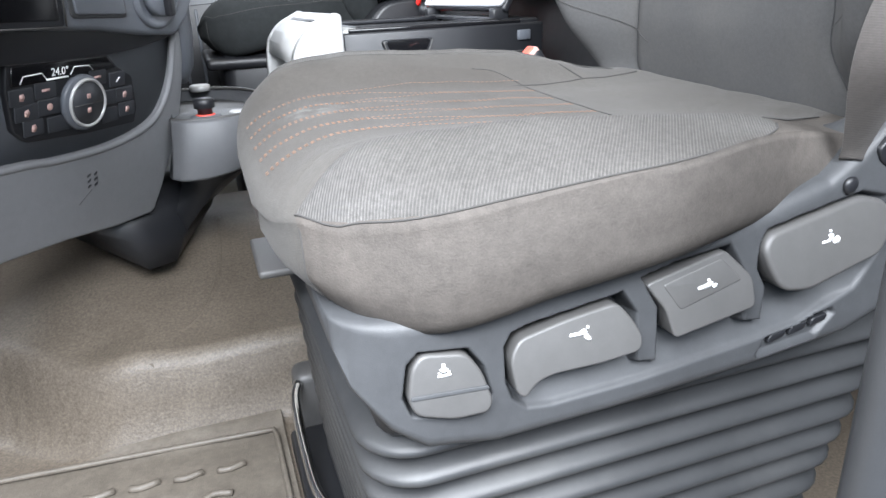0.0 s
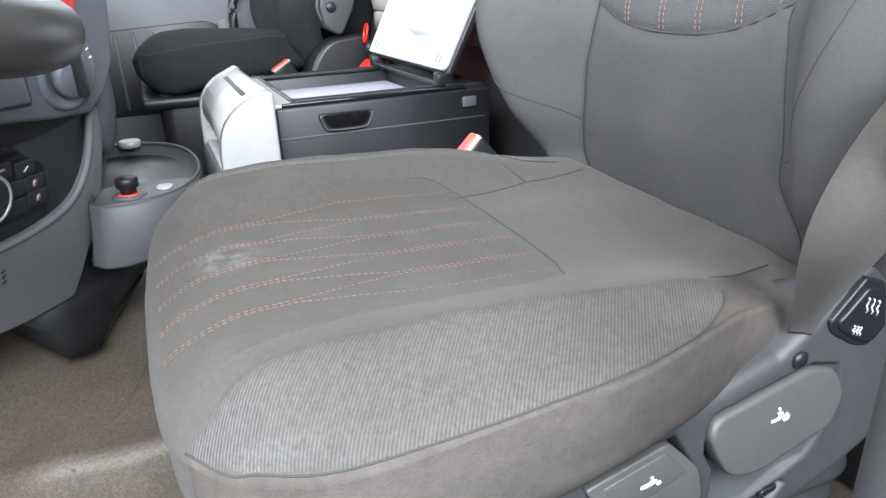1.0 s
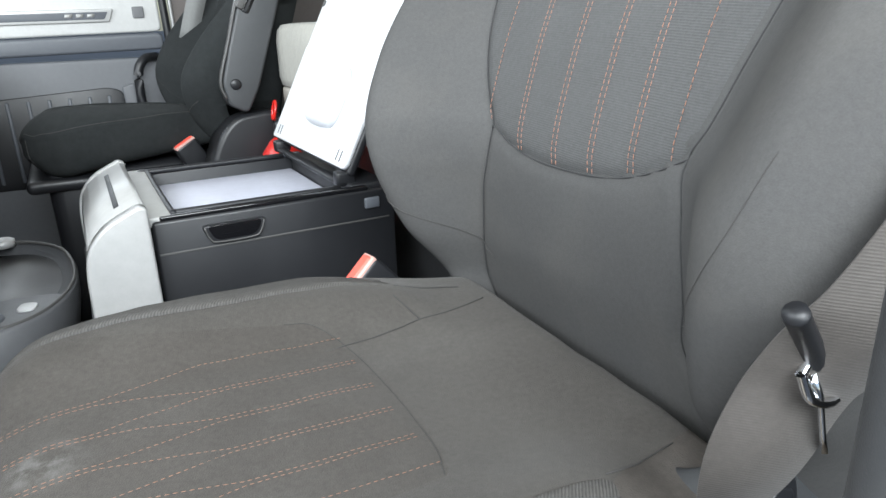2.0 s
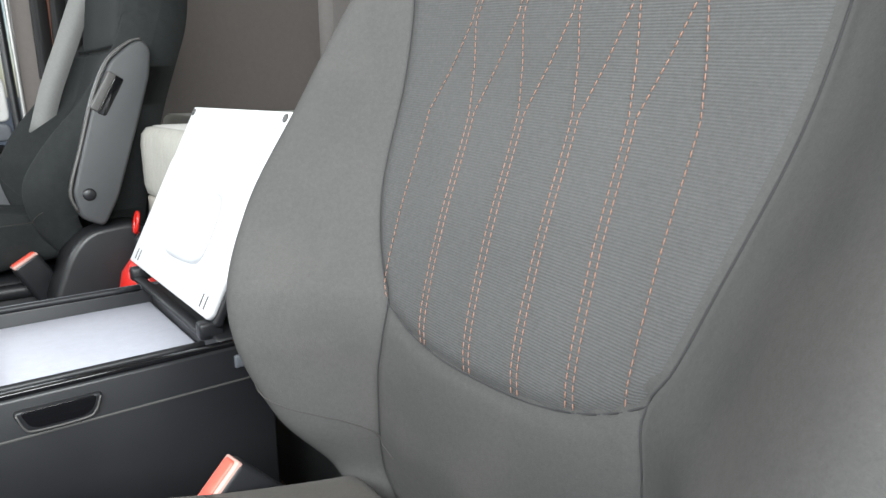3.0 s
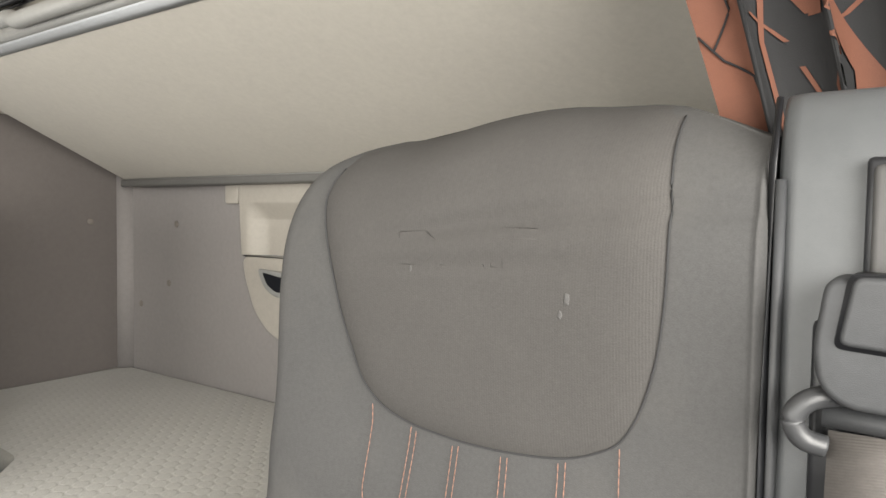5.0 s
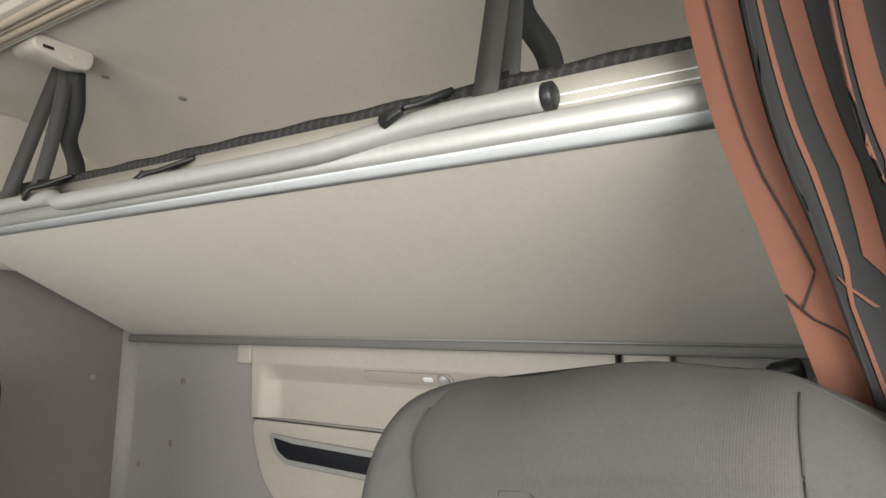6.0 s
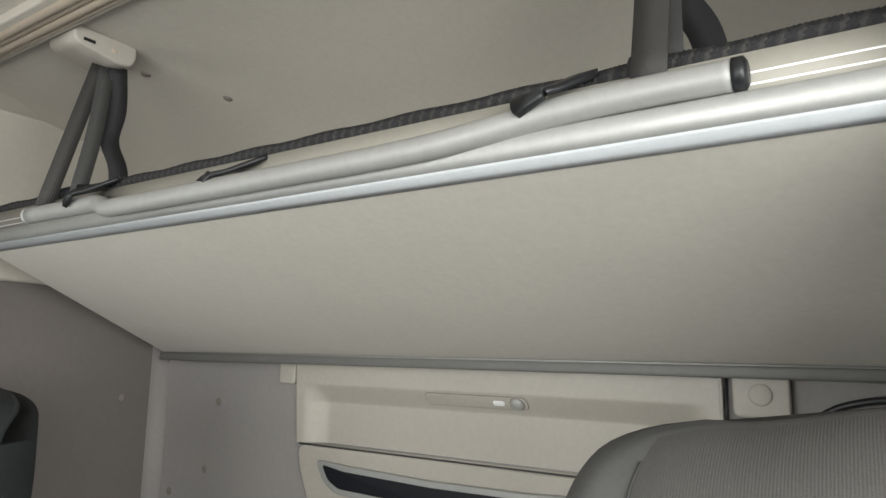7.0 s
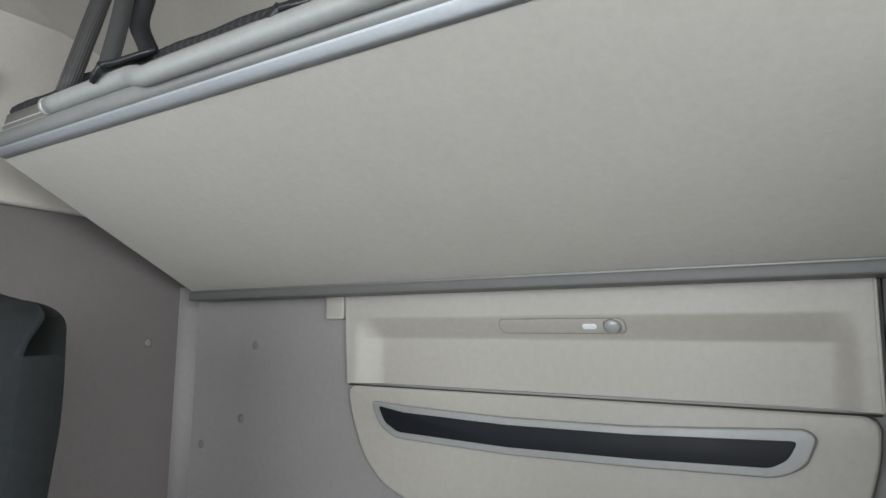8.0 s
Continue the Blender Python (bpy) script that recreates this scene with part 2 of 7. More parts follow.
WEB = material("belt_webbing", (0.064, 0.057, 0.052), 0.7, 900, 0.4, 0.0004, 0.12, mottle=0.14, mottle_scale=200, ribs=0.0016, rib_axis=(0.2, 0.1, 1), rib_depth=0.00008, rib_tone=0.04, sheen=0.06)
WEB_PALE = material("pale_belt_webbing", (0.17, 0.172, 0.168), 0.7, 900, 0.4, 0.0004, 0.12, mottle=0.1, mottle_scale=200)
WEB_GREY = material("worn_grey_strap", (0.034, 0.032, 0.031), 0.6, 900, 0.4, 0.0004, 0.14, ribs=0.0014, rib_axis=(0, 1, 0.1), rib_depth=0.0003, sheen=0.0)
WEB_DARK2 = material("grey_strap", (0.042, 0.042, 0.041), 0.65, 900, 0.4, 0.0004, 0.1, ribs=0.0014, rib_axis=(0, 1, 0.1), rib_depth=0.0003, sheen=0.0)
WEB_DARK = material("dark_strap", (0.013, 0.013, 0.015), 0.7, 900, 0.4, 0.0004, 0.1, ribs=0.0014, rib_axis=(0, 1, 0.1), rib_depth=0.0003, sheen=0.0)
DOOR_GREY = material("door_card", (0.13, 0.135, 0.145), 0.5, 1500, 0.35, 0.0004, 0.07)
DOOR_SILVER = material("door_sill_panel", (0.55, 0.55, 0.54), 0.4, 900, 0.1, 0.0002, 0.05)
ASPHALT = material("asphalt", (0.16, 0.16, 0.16), 0.9, 60, 0.5, 0.004, 0.2)
CURTAIN_DARK = material("curtain_dark", (0.012, 0.012, 0.013), 0.85, 900, 0.4, 0.0005, 0.15, sheen=0.0)
CURTAIN_ORANGE = material("curtain_orange", (0.122, 0.045, 0.026), 0.8, 900, 0.4, 0.0005, 0.14, sheen=0.0)
CAP = material("cap_plastic", (0.215, 0.190, 0.172), 0.5, 900, 0.1, 0.0003, 0.05)
SMUDGE = material("pale_smudge", (0.073, 0.071, 0.069), 0.9, 700, 0.4, 0.0005, 0.35, mottle=0.3, mottle_scale=400)
EDGE_GREY = material("bunk_edge_plastic", (0.135, 0.133, 0.128), 0.5, 1200, 0.2, 0.0003, 0.08)
FRAME_FACE = material("frame_face_paint", (0.30, 0.285, 0.25), 0.55, 900, 0.15, 0.0003, 0.06)
MOULD = material("beige_moulding", (0.50, 0.42, 0.34), 0.5, 900, 0.1, 0.0003, 0.05)

# ---------------------------------------------------------------- mesh helpers


def link_mesh(name, bm, mat, smooth=True):
    me = bpy.data.meshes.new(name)
    keep = bm.faces.layers.int.get("oriented")
    if keep is not None:
        bm.faces.layers.int.remove(keep)
    else:
        bmesh.ops.recalc_face_normals(bm, faces=bm.faces)
    bm.to_mesh(me)
    bm.free()
    me.materials.append(mat)
    if smooth:
        for p in me.polygons:
            p.use_smooth = True
    return new(name, me)


def part(name, bm, mat, parent, label="", smooth=True):
    ob = link_mesh(name, bm, mat, smooth)
    ob.parent = parent
    ob.matrix_parent_inverse = parent.matrix_world.inverted() if parent.type != "EMPTY" else Matrix.Translation(-parent.location)
    return tagged(ob, label)


def thing(name, at, label, category, group=""):
    ob = new(name)
    ob.location = at
    ob.empty_display_size = 0.05
    return tagged(ob, label, category, group)


def structure(name, bm, mat, label, category, smooth=False):
    return tagged(link_mesh(name, bm, mat, smooth), label, category, kind="structure")


def box(x0, x1, y0, y1, z0, z1, r=0.004, seg=2, bm=None):
    own = bm is None
    b2 = bmesh.new()
    bmesh.ops.create_cube(b2, size=1, matrix=Matrix.Translation(((x0 + x1) / 2, (y0 + y1) / 2, (z0 + z1) / 2)) @ Matrix.Diagonal((x1 - x0, y1 - y0, z1 - z0, 1)))
    if r:
        bmesh.ops.bevel(b2, geom=list(b2.edges), offset=r, segments=seg, profile=0.5, affect="EDGES", clamp_overlap=True)
    if own:
        return b2
    merge(bm, b2)
    return bm


def merge(bm, other, m=None):
    if m is not None:
        other.transform(m)
    me = bpy.data.meshes.new("tmp")
    other.to_mesh(me)
    other.free()
    bm.from_mesh(me)
    bpy.data.meshes.remove(me)
    return bm


def moved(bm, m):
    bm.transform(m)
    return bm


def inset(poly, d):
    """The polygon drawn inwards by d along its corners' bisectors; it turns counter-clockwise."""
    n, out = len(poly), []
    for i in range(n):
        p, a, b = Vector(poly[i]), Vector(poly[i - 1]), Vector(poly[(i + 1) % n])
        e, f = (p - a), (b - p)
        if e.length < 1e-7 or f.length < 1e-7:
            e = f = (b - a)
        e, f = e.normalized(), f.normalized()
        m = Vector((-e.y - f.y, e.x + f.x))
        if m.length < 1e-6:
            m = Vector((-f.y, f.x))
        m.normalize()
        c = max(0.6, m.dot(Vector((-f.y, f.x))))
        q = p + m * d / c
        out.append((q.x, q.y))
    return out


def prism(poly, d0, d1, r=0.003, seg=2, m=None):
    """A polygon in the local x, y plane, raised from d0 to d1 along z, with rounded edges."""
    area = sum(poly[i - 1][0] * poly[i][1] - poly[i][0] * poly[i - 1][1] for i in range(len(poly)))
    poly = list(poly) if area > 0 else list(poly)[::-1]
    clean = [p for i, p in enumerate(poly) if (Vector(p) - Vector(poly[i - 1])).length > 1e-6]
    sgn = 1 if d1 > d0 else -1
    while r > 0.0004:
        ring, n = inset(clean, r), len(clean)
        if all((Vector(ring[i]) - Vector(ring[i - 1])).dot(Vector(clean[i]) - Vector(clean[i - 1])) > 0 for i in range(n)):
            break
        r *= 0.7
    rings = [(0.0, d0)]
    if r:
        rings += [(r * (1 - math.cos(q)), d1 - sgn * r * (1 - math.sin(q))) for q in lin(0, math.pi / 2, seg + 2)]
    else:
        rings.append((0.0, d1))
    bm = loops([[(x, y, d) for x, y in (inset(clean, o) if o else clean)] for o, d in rings])
    bm.faces.layers.int.new("oriented")
    if m is not None:
        bm.transform(m)
    return bm


def rounded(poly, r, seg=4):
    """The polygon with its corners rounded."""
    out = []
    n = len(poly)
    for i in range(n):
        p0, p1, p2 = Vector(poly[i - 1]), Vector(poly[i]), Vector(poly[(i + 1) % n])
        a, b = (p0 - p1), (p2 - p1)
        rr = min(r, a.length * 0.48, b.length * 0.48)
        s, e = p1 + a.normalized() * rr, p1 + b.normalized() * rr
        for j in range(seg + 1):
            t = j / seg
            q = s * (1 - t) ** 2 + p1 * 2 * t * (1 - t) + e * t * t
            out.append((q.x, q.y))
    return out


def smooth_path(pts, steps=6):
    """A Catmull-Rom line through the points."""
    p = [Vector(q) for q in pts]
    p = [p[0] * 2 - p[1]] + p + [p[-1] * 2 - p[-2]]
    out = []
    for i in range(1, len(p) - 2):
        for j in range(steps):
            t = j / steps
            out.append(0.5 * ((2 * p[i]) + (p[i + 1] - p[i - 1]) * t + (2 * p[i - 1] - 5 * p[i] + 4 * p[i + 1] - p[i + 2]) * t * t
                              + (3 * p[i] - p[i - 1] - 3 * p[i + 1] + p[i + 2]) * t ** 3))
    out.append(p[-2])
    return out


def tube(pts, r, sides=8, bm=None, taper=None, cap=True):
    """A round bar along the points."""
    bm = bm or bmesh.new()
    pts = [Vector(p) for p in pts]
    rings = []
    up = Vector((0.03, 0.05, 1)).normalized()
    for i, p in enumerate(pts):
        d = (pts[min(i + 1, len(pts) - 1)] - pts[max(i - 1, 0)]).normalized()
        a = d.cross(up)
        if a.length < 0.05:
            a = d.cross(Vector((1, 0, 0)))
        a.normalize()
        b = d.cross(a)
        rr = r * (taper[i] if taper else 1)
        rings.append([bm.verts.new(p + (a * math.cos(2 * math.pi * j / sides) + b * math.sin(2 * math.pi * j / sides)) * rr) for j in range(sides)])
    for r0, r1 in zip(rings, rings[1:]):
        for j in range(sides):
            bm.faces.new((r0[j], r0[(j + 1) % sides], r1[(j + 1) % sides], r1[j]))
    if cap:
        bm.faces.new(rings[0][::-1])
        bm.faces.new(rings[-1])
    return bm


def ribbon(pts, across, w, thick):
    """A flat strap along the points; across is the direction of its width."""
    bm = bmesh.new()
    pts = [Vector(p) for p in pts]
    rows = []
    for i, p in enumerate(pts):
        d = (pts[min(i + 1, len(pts) - 1)] - pts[max(i - 1, 0)]).normalized()
        a = Vector(across[i] if isinstance(across, list) else across)
        a = (a - d * a.dot(d)).normalized()
        nrm = d.cross(a)
        rows.append([bm.verts.new(p + a * s * (w[i] if isinstance(w, list) else w) / 2 + nrm * q * thick / 2) for s, q in ((-1, -1), (1, -1), (1, 1), (-1, 1))])
    for r0, r1 in zip(rows, rows[1:]):
        for j in range(4):
            bm.faces.new((r0[j], r0[(j + 1) % 4], r1[(j + 1) % 4], r1[j]))
    bm.faces.new(rows[0][::-1])
    bm.faces.new(rows[-1])
    return bm


def lathe(profile, sides=32, m=None):
    """A turned body from (radius, height) pairs about local z."""
    bm = bmesh.new()
    rings = [[bm.verts.new((max(r, 1e-4) * math.cos(2 * math.pi * j / sides), max(r, 1e-4) * math.sin(2 * math.pi * j / sides), h)) for j in range(sides)] for r, h in profile]
    for r0, r1 in zip(rings, rings[1:]):
        for j in range(sides):
            bm.faces.new((r0[j], r0[(j + 1) % sides], r1[(j + 1) % sides], r1[j]))
    bm.faces.new(rings[0][::-1])
    bm.faces.new(rings[-1])
    if m is not None:
        bm.transform(m)
    return bm


def loops(rows, cap=True):
    """A skin over closed rings of points with equal counts."""
    bm = bmesh.new()
    vs = [[bm.verts.new(p) for p in row] for row in rows]
    n = len(rows[0])
    for a, b in zip(vs, vs[1:]):
        for j in range(n):
            bm.faces.new((a[j], a[(j + 1) % n], b[(j + 1) % n], b[j]))
    if cap:
        bm.faces.new(vs[0][::-1])
        bm.faces.new(vs[-1])
    return bm


def sheet(fn, us, vs):
    """An open grid of points fn(u, v)."""
    bm = bmesh.new()
    g = [[bm.verts.new(fn(u, v)) for u in us] for v in vs]
    for a, b in zip(g, g[1:]):
        for j in range(len(us) - 1):
            bm.faces.new((a[j], a[j + 1], b[j + 1], b[j]))
    return bm


def lin(a, b, n):
    return [a + (b - a) * i / (n - 1) for i in range(n)]


def along(x, xs, ys):
    """Smooth reading of a table."""
    if x <= xs[0]:
        return ys[0]
    if x >= xs[-1]:
        return ys[-1]
    i = next(j for j in range(len(xs) - 1) if xs[j] <= x <= xs[j + 1])
    h = xs[i + 1] - xs[i]
    t = (x - xs[i]) / h

    def slope(j):
        if j == 0 or j == len(xs) - 1:
            return 0.0 if j == 0 else (ys[-1] - ys[-2]) / (xs[-1] - xs[-2])
        return (ys[j + 1] - ys[j - 1]) / (xs[j + 1] - xs[j - 1])
    m0, m1 = slope(i) * h, slope(i + 1) * h
    return (2 * t ** 3 - 3 * t * t + 1) * ys[i] + (t ** 3 - 2 * t * t + t) * m0 + (-2 * t ** 3 + 3 * t * t) * ys[i + 1] + (t ** 3 - t * t) * m1


def step(a, b, x):
    t = min(1, max(0, (x - a) / (b - a)))
    return t * t * (3 - 2 * t)

# ---------------------------------------------------------------- ground and cab shell
structure("ground", sheet(lambda x, y: (x, y, -1.35), [-400, -40, -8, -3, 0, 3, 8, 40, 400], [-400, -40, -8, -3, 0, 3, 8, 40, 400]), ASPHALT,
          "grey asphalt yard around the parked truck", "ground")

FLOOR_Z = 0.10
CAB_Y = 0.43


def tunnel(y):
    """Height of the cab floor across its width: two footwells with the engine tunnel between them."""
    d = abs(y - CAB_Y)
    return FLOOR_Z + 0.125 * (1 - step(0.405, 0.455, d)) + 0.095 * (1 - step(0.05, 0.43, d))


def floor_point(x, y):
    z = tunnel(y - 0.20 * step(-0.16, -0.55, x))
    z += 0.03 * math.exp(-((x + 0.30) / 0.10) ** 2 - ((y - 0.20) / 0.10) ** 2) - 0.012 * math.exp(-((x + 0.20) / 0.045) ** 2 - ((y - 0.075) / 0.05) ** 2)
    if x < -0.34:
        z += 0.34 * step(-0.34, -0.8, x)
    z += 0.012 * math.exp(-((x + 0.16) / 0.05) ** 2 - ((y - 0.1) / 0.14) ** 2)
    z += 0.005 * noise.noise((x * 5, y * 5, 0)) + 0.002 * noise.noise((x * 14, y * 14, 3))
    return (x, y, z)


structure("floor", sheet(floor_point, lin(-1.0, 1.5, 110), lin(-0.9, 1.62, 200)), CARPET, "worn brown moulded rubber cab floor over the engine tunnel", "floor", True)
structure("floor_underside", box(-1.0, 1.5, -0.9, 1.62, -0.05, 0.0, 0), BLACK, "dark steel floor pan under the cab", "floor")

WALL_X, WALL_Y = 1.44, 1.605
for wy0, wy1, wz0, wz1 in ((-0.95, 1.67, 0.0, 1.288), (-0.95, 1.67, 1.4935, 2.25), (0.9755, 1.67, 1.288, 1.4935), (-0.95, -0.0665, 1.288, 1.4935)):
    structure("wall_rear", box(WALL_X, WALL_X + 0.05, wy0, wy1, wz0, wz1, 0), BEIGE if wz1 > 2 else WALL, "beige lined rear cab wall above the bunk" if wz1 > 2 else "grey beige felt lined rear cab wall", "wall")
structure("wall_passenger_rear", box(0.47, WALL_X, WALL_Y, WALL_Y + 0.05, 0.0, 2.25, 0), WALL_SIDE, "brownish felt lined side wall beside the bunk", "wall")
structure("corner_moulding", moved(lathe([(0.042, 0.0), (0.042, 0.66)], 24), Matrix.Translation((WALL_X + 0.004, WALL_Y + 0.004, 0.872))), WALL,
          "rounded felt moulding in the corner of the rear wall", "trim", True)
structure("side_wall_upper_trim", box(0.5, WALL_X, WALL_Y - 0.03, WALL_Y, 1.69, 2.25, 0.012, 3), BEIGE, "beige upper trim of the side wall", "trim", True)
structure("wall_driver_rear", box(0.52, WALL_X, -0.95, -0.86, -0.1, 2.25, 0.01), GREY, "grey lined side wall behind the driver door opening", "wall")
grab = thing("grab_handle", (0.311, -0.712, 0.30), "dark vertical grab handle beside the driver door opening", "handle")
part("bar", loops([[(0.311 + 0.020 * math.cos(a), -0.712 + 0.015 * math.sin(a), z) for a in lin(0, 2 * math.pi * 17 / 18, 18)] for z in lin(0.30, 1.02, 10)]), BAR, grab, "dark grey plastic bar")
part("edge_strip", tube([(0.330, -0.720, 0.30), (0.330, -0.720, 1.02)], 0.006, 8), HATCH, grab, "pale worn edge strip")
for z in (0.31, 1.01):
    part("mount", box(0.300, 0.345, -0.87, -0.70, z - 0.02, z + 0.02, 0.008, 3), DASH, grab, "dark mounting foot")
structure("roof_lining", sheet(lambda x, y: (x, y, 2.155 - 0.10 * max(0, (0.55 - x)) ** 1.5 - 0.9 * max(0, abs(y - CAB_Y) - 1.0) ** 2), lin(-1.0, 1.5, 30), lin(-0.95, 1.67, 40)), BEIGE,
          "smooth beige roof lining", "ceiling", True)
structure("roof_cove", sheet(lambda q, y: (1.435 - 0.62 * (1 - math.sin(q)), y, 1.80 + 0.352 * math.cos(q)), lin(0, math.pi / 2, 24), lin(-0.9, 1.62, 8)), BEIGE,
          "smooth beige lining curving from the roof into the rear wall", "ceiling", True)
structure("roof_shell", box(-1.05, 1.53, -0.97, 1.69, 2.17, 2.2, 0), WHITE, "white roof panel above the lining", "ceiling")
structure("wall_front", box(-1.05, -1.0, -0.95, 1.67, -0.1, 0.95, 0), DASH, "dark front wall below the windscreen", "wall")
structure("front_header", box(-1.05, -1.0, -0.95, 1.67, 1.85, 2.25, 0), BEIGE, "beige header above the windscreen", "wall")
structure("front_pillar_driver", box(-1.05, -0.9, -0.95, -0.87, -0.1, 2.25, 0.01), DASH, "dark front door pillar", "trim")
structure("front_pillar_passenger", box(-1.05, -0.9, 1.6, 1.67, -0.1, 2.25, 0.01), DASH, "dark front door pillar", "trim")
structure("driver_door_header", box(-0.9, 0.33, -0.95, -0.89, 1.85, 2.25, 0.01), BEIGE, "beige trim above the door opening", "trim")
structure("passenger_door_header", box(-0.9, 0.47, 1.605, 1.67, 1.75, 2.25, 0.01), BEIGE, "beige trim above the passenger window", "trim")

# long worn crease on the tunnel's flank
structure("floor_crease", tube([(lambda q: (q[0], q[1], q[2] - 0.0055 - 0.009 * step(0.09, 0.02, q[1])))(floor_point(x, y)) for x, y in [(p.x, p.y) for p in smooth_path([(-0.137, 0.02, 0), (-0.10, 0.065, 0), (-0.06, 0.11, 0), (-0.03, 0.18, 0), (-0.018, 0.26, 0), (-0.012, 0.36, 0)], 6)]], 0.007, 12), CARPET, "pale raised crease in the floor covering", "floor", True)

# ---------------------------------------------------------------- driver seat
SEAT_Y = -0.334
BZ = [0.48, 0.59, 0.66, 0.755, 0.84, 0.935, 1.0, 1.05, 1.11, 1.17, 1.23, 1.345, 1.43, 1.51]
BX = [0.548, 0.528, 0.512, 0.506, 0.532, 0.576, 0.592, 0.598, 0.597, 0.600, 0.603, 0.600, 0.607, 0.640]
HZ = [0.48, 0.59, 0.66, 0.76, 0.85, 0.95, 1.05, 1.12, 1.16, 1.24, 1.35, 1.43, 1.465, 1.487, 1.502, 1.51]
HW = [0.238, 0.250, 0.268, 0.300, 0.312, 0.307, 0.288, 0.266, 0.258, 0.248, 0.240, 0.228, 0.218, 0.202, 0.170, 0.13]
WZ = [0.48, 0.59, 0.66, 0.76, 0.85, 0.93, 1.0, 1.06, 1.12]
WW = [0.006, 0.040, 0.072, 0.090, 0.086, 0.070, 0.048, 0.024, 0.006]
UZ = [0.48, 0.575, 0.600, 0.650, 0.714, 0.735, 0.780, 0.795, 0.830, 0.875, 0.930, 1.014, 1.053, 1.108, 1.125]
UW = [0.150, 0.165, 0.173, 0.161, 0.148, 0.141, 0.135, 0.148, 0.172, 0.193, 0.206, 0.209, 0.215, 0.231, 0.238]
VZ = [0.48, 0.587, 0.632, 0.670, 0.740, 0.778, 0.800, 0.840, 0.873, 0.915, 0.980, 1.030, 1.065, 1.085, 1.116, 1.125]
VW = [0.145, 0.139, 0.119, 0.122, 0.118, 0.112, 0.123, 0.134, 0.142, 0.150, 0.158, 0.163, 0.175, 0.189, 0.215, 0.225]
TOP_Z, BASE_Z = 1.51, 0.47


def curve_low(u):
    """The curved lower seam of the middle panel."""
    return 0.7495 + 0.029 * min(1.15, abs(u - 0.012) / 0.124) ** 2.6


def half(z, side=1):
    """Half width; on the door side the upper back ends at the belt tower."""
    h = along(z, HZ, HW)
    return h + 0.015 * math.exp(-((z - 0.965) / 0.085) ** 2) if side > 0 else h + (min(h, 0.2005) - h) * step(0.98, 1.09, z)


def wing_seam(z, side=1):
    h = half(z, side) - 0.012
    return min(along(z, UZ, UW) if side > 0 else along(z, VZ, VW), h) if z < 1.12 else h


def side_of(u):
    return 1 if u >= 0 else -1


def back_core(u, z):
    """Front face of the backrest before its edges are rounded off."""
    a = abs(u)
    us = wing_seam(z, side_of(u))
    s = (a - us) / max(0.02, half(z, side_of(u)) - us)
    x = along(z, BZ, BX)
    x -= along(z, WZ, WW) * step(0.0, 0.62, s)
    return x + 0.006 * (1 - min(1, a / 0.2) ** 2) * (1 - 0.7 * step(1.22, 1.40, z))


def back_shell(u, z):
    return along(z, [0.47, 0.8, 1.1, 1.4, 1.52], [0.655, 0.66, 0.70, 0.715, 0.72])


def rounding(u, z, r):
    """How far the faces have closed towards each other at the edges, from 0 to 1."""
    if u < 0:
        r *= 1 - 0.72 * step(1.04, 1.13, z)
    e = min(1, max(0, (abs(u) - (half(z, side_of(u)) - r)) / r))
    q = max(0, min(1, (z - (TOP_Z - 0.05)) / 0.05))
    return 1 - math.sqrt(max(0, 1 - e * e)) * math.sqrt(max(0, 1 - q * q))


def front_share(u, z):
    """How much of the thickness the front edge's rounding takes."""
    return min(0.55 * (back_shell(u, z) - back_core(u, z)), 0.085 - 0.03 * step(1.02, 1.2, z))


def back_front(u, z, dents=True):
    """x of the backrest's front face at the sideways place u and the height z."""
    a, us = abs(u), wing_seam(z, side_of(u))
    x = back_core(u, z)
    if dents:
        if a < 0.22:
            x += 0.013 * math.exp(-((z - 1.05) / 0.0048) ** 2) * step(0.22, 0.20, a)
            x -= 0.003 * math.exp(-((z - 1.073) / 0.016) ** 2) * step(0.22, 0.18, a)
        if z < 1.1:
            x += 0.0045 * math.exp(-((a - us) / 0.005) ** 2)
            x += 0.003 * math.exp(-((z - curve_low(u)) / 0.005) ** 2) * step(0.13, 0.122, a)
        x += 0.0022 * math.exp(-((z - 1.372 + 0.05 * u) / 0.009) ** 2) * step(0.12, 0.06, abs(u - 0.0)) + 0.0050 * math.exp(-((z - 1.408 + 0.12 * u) / 0.010) ** 2) * step(0.2, 0.1, abs(u + 0.06))
        x += 0.003 * noise.noise((u * 7, z * 6, 1.0))
    x += front_share(u, z) * rounding(u, z, 0.075 - 0.046 * step(1.02, 1.2, z))
    q = max(0, ((BASE_Z + 0.05) - z) / 0.05)
    return x + 0.04 * (1 - math.sqrt(max(0, 1 - q * q)))


def back_rear(u, z):
    th = back_shell(u, z) - back_core(u, z)
    return back_shell(u, z) - (th - front_share(u, z)) * rounding(u, z, 0.035)


def top_wave(u, z):
    """The top edge sits a little lower over one shoulder than over the other."""
    return z - step(1.33, 1.51, z) * (0.027 * step(-0.06, 0.12, u) + 0.014 * step(-0.10, -0.19, u) + 0.006 + 0.011 * step(0.05, -0.10, u))


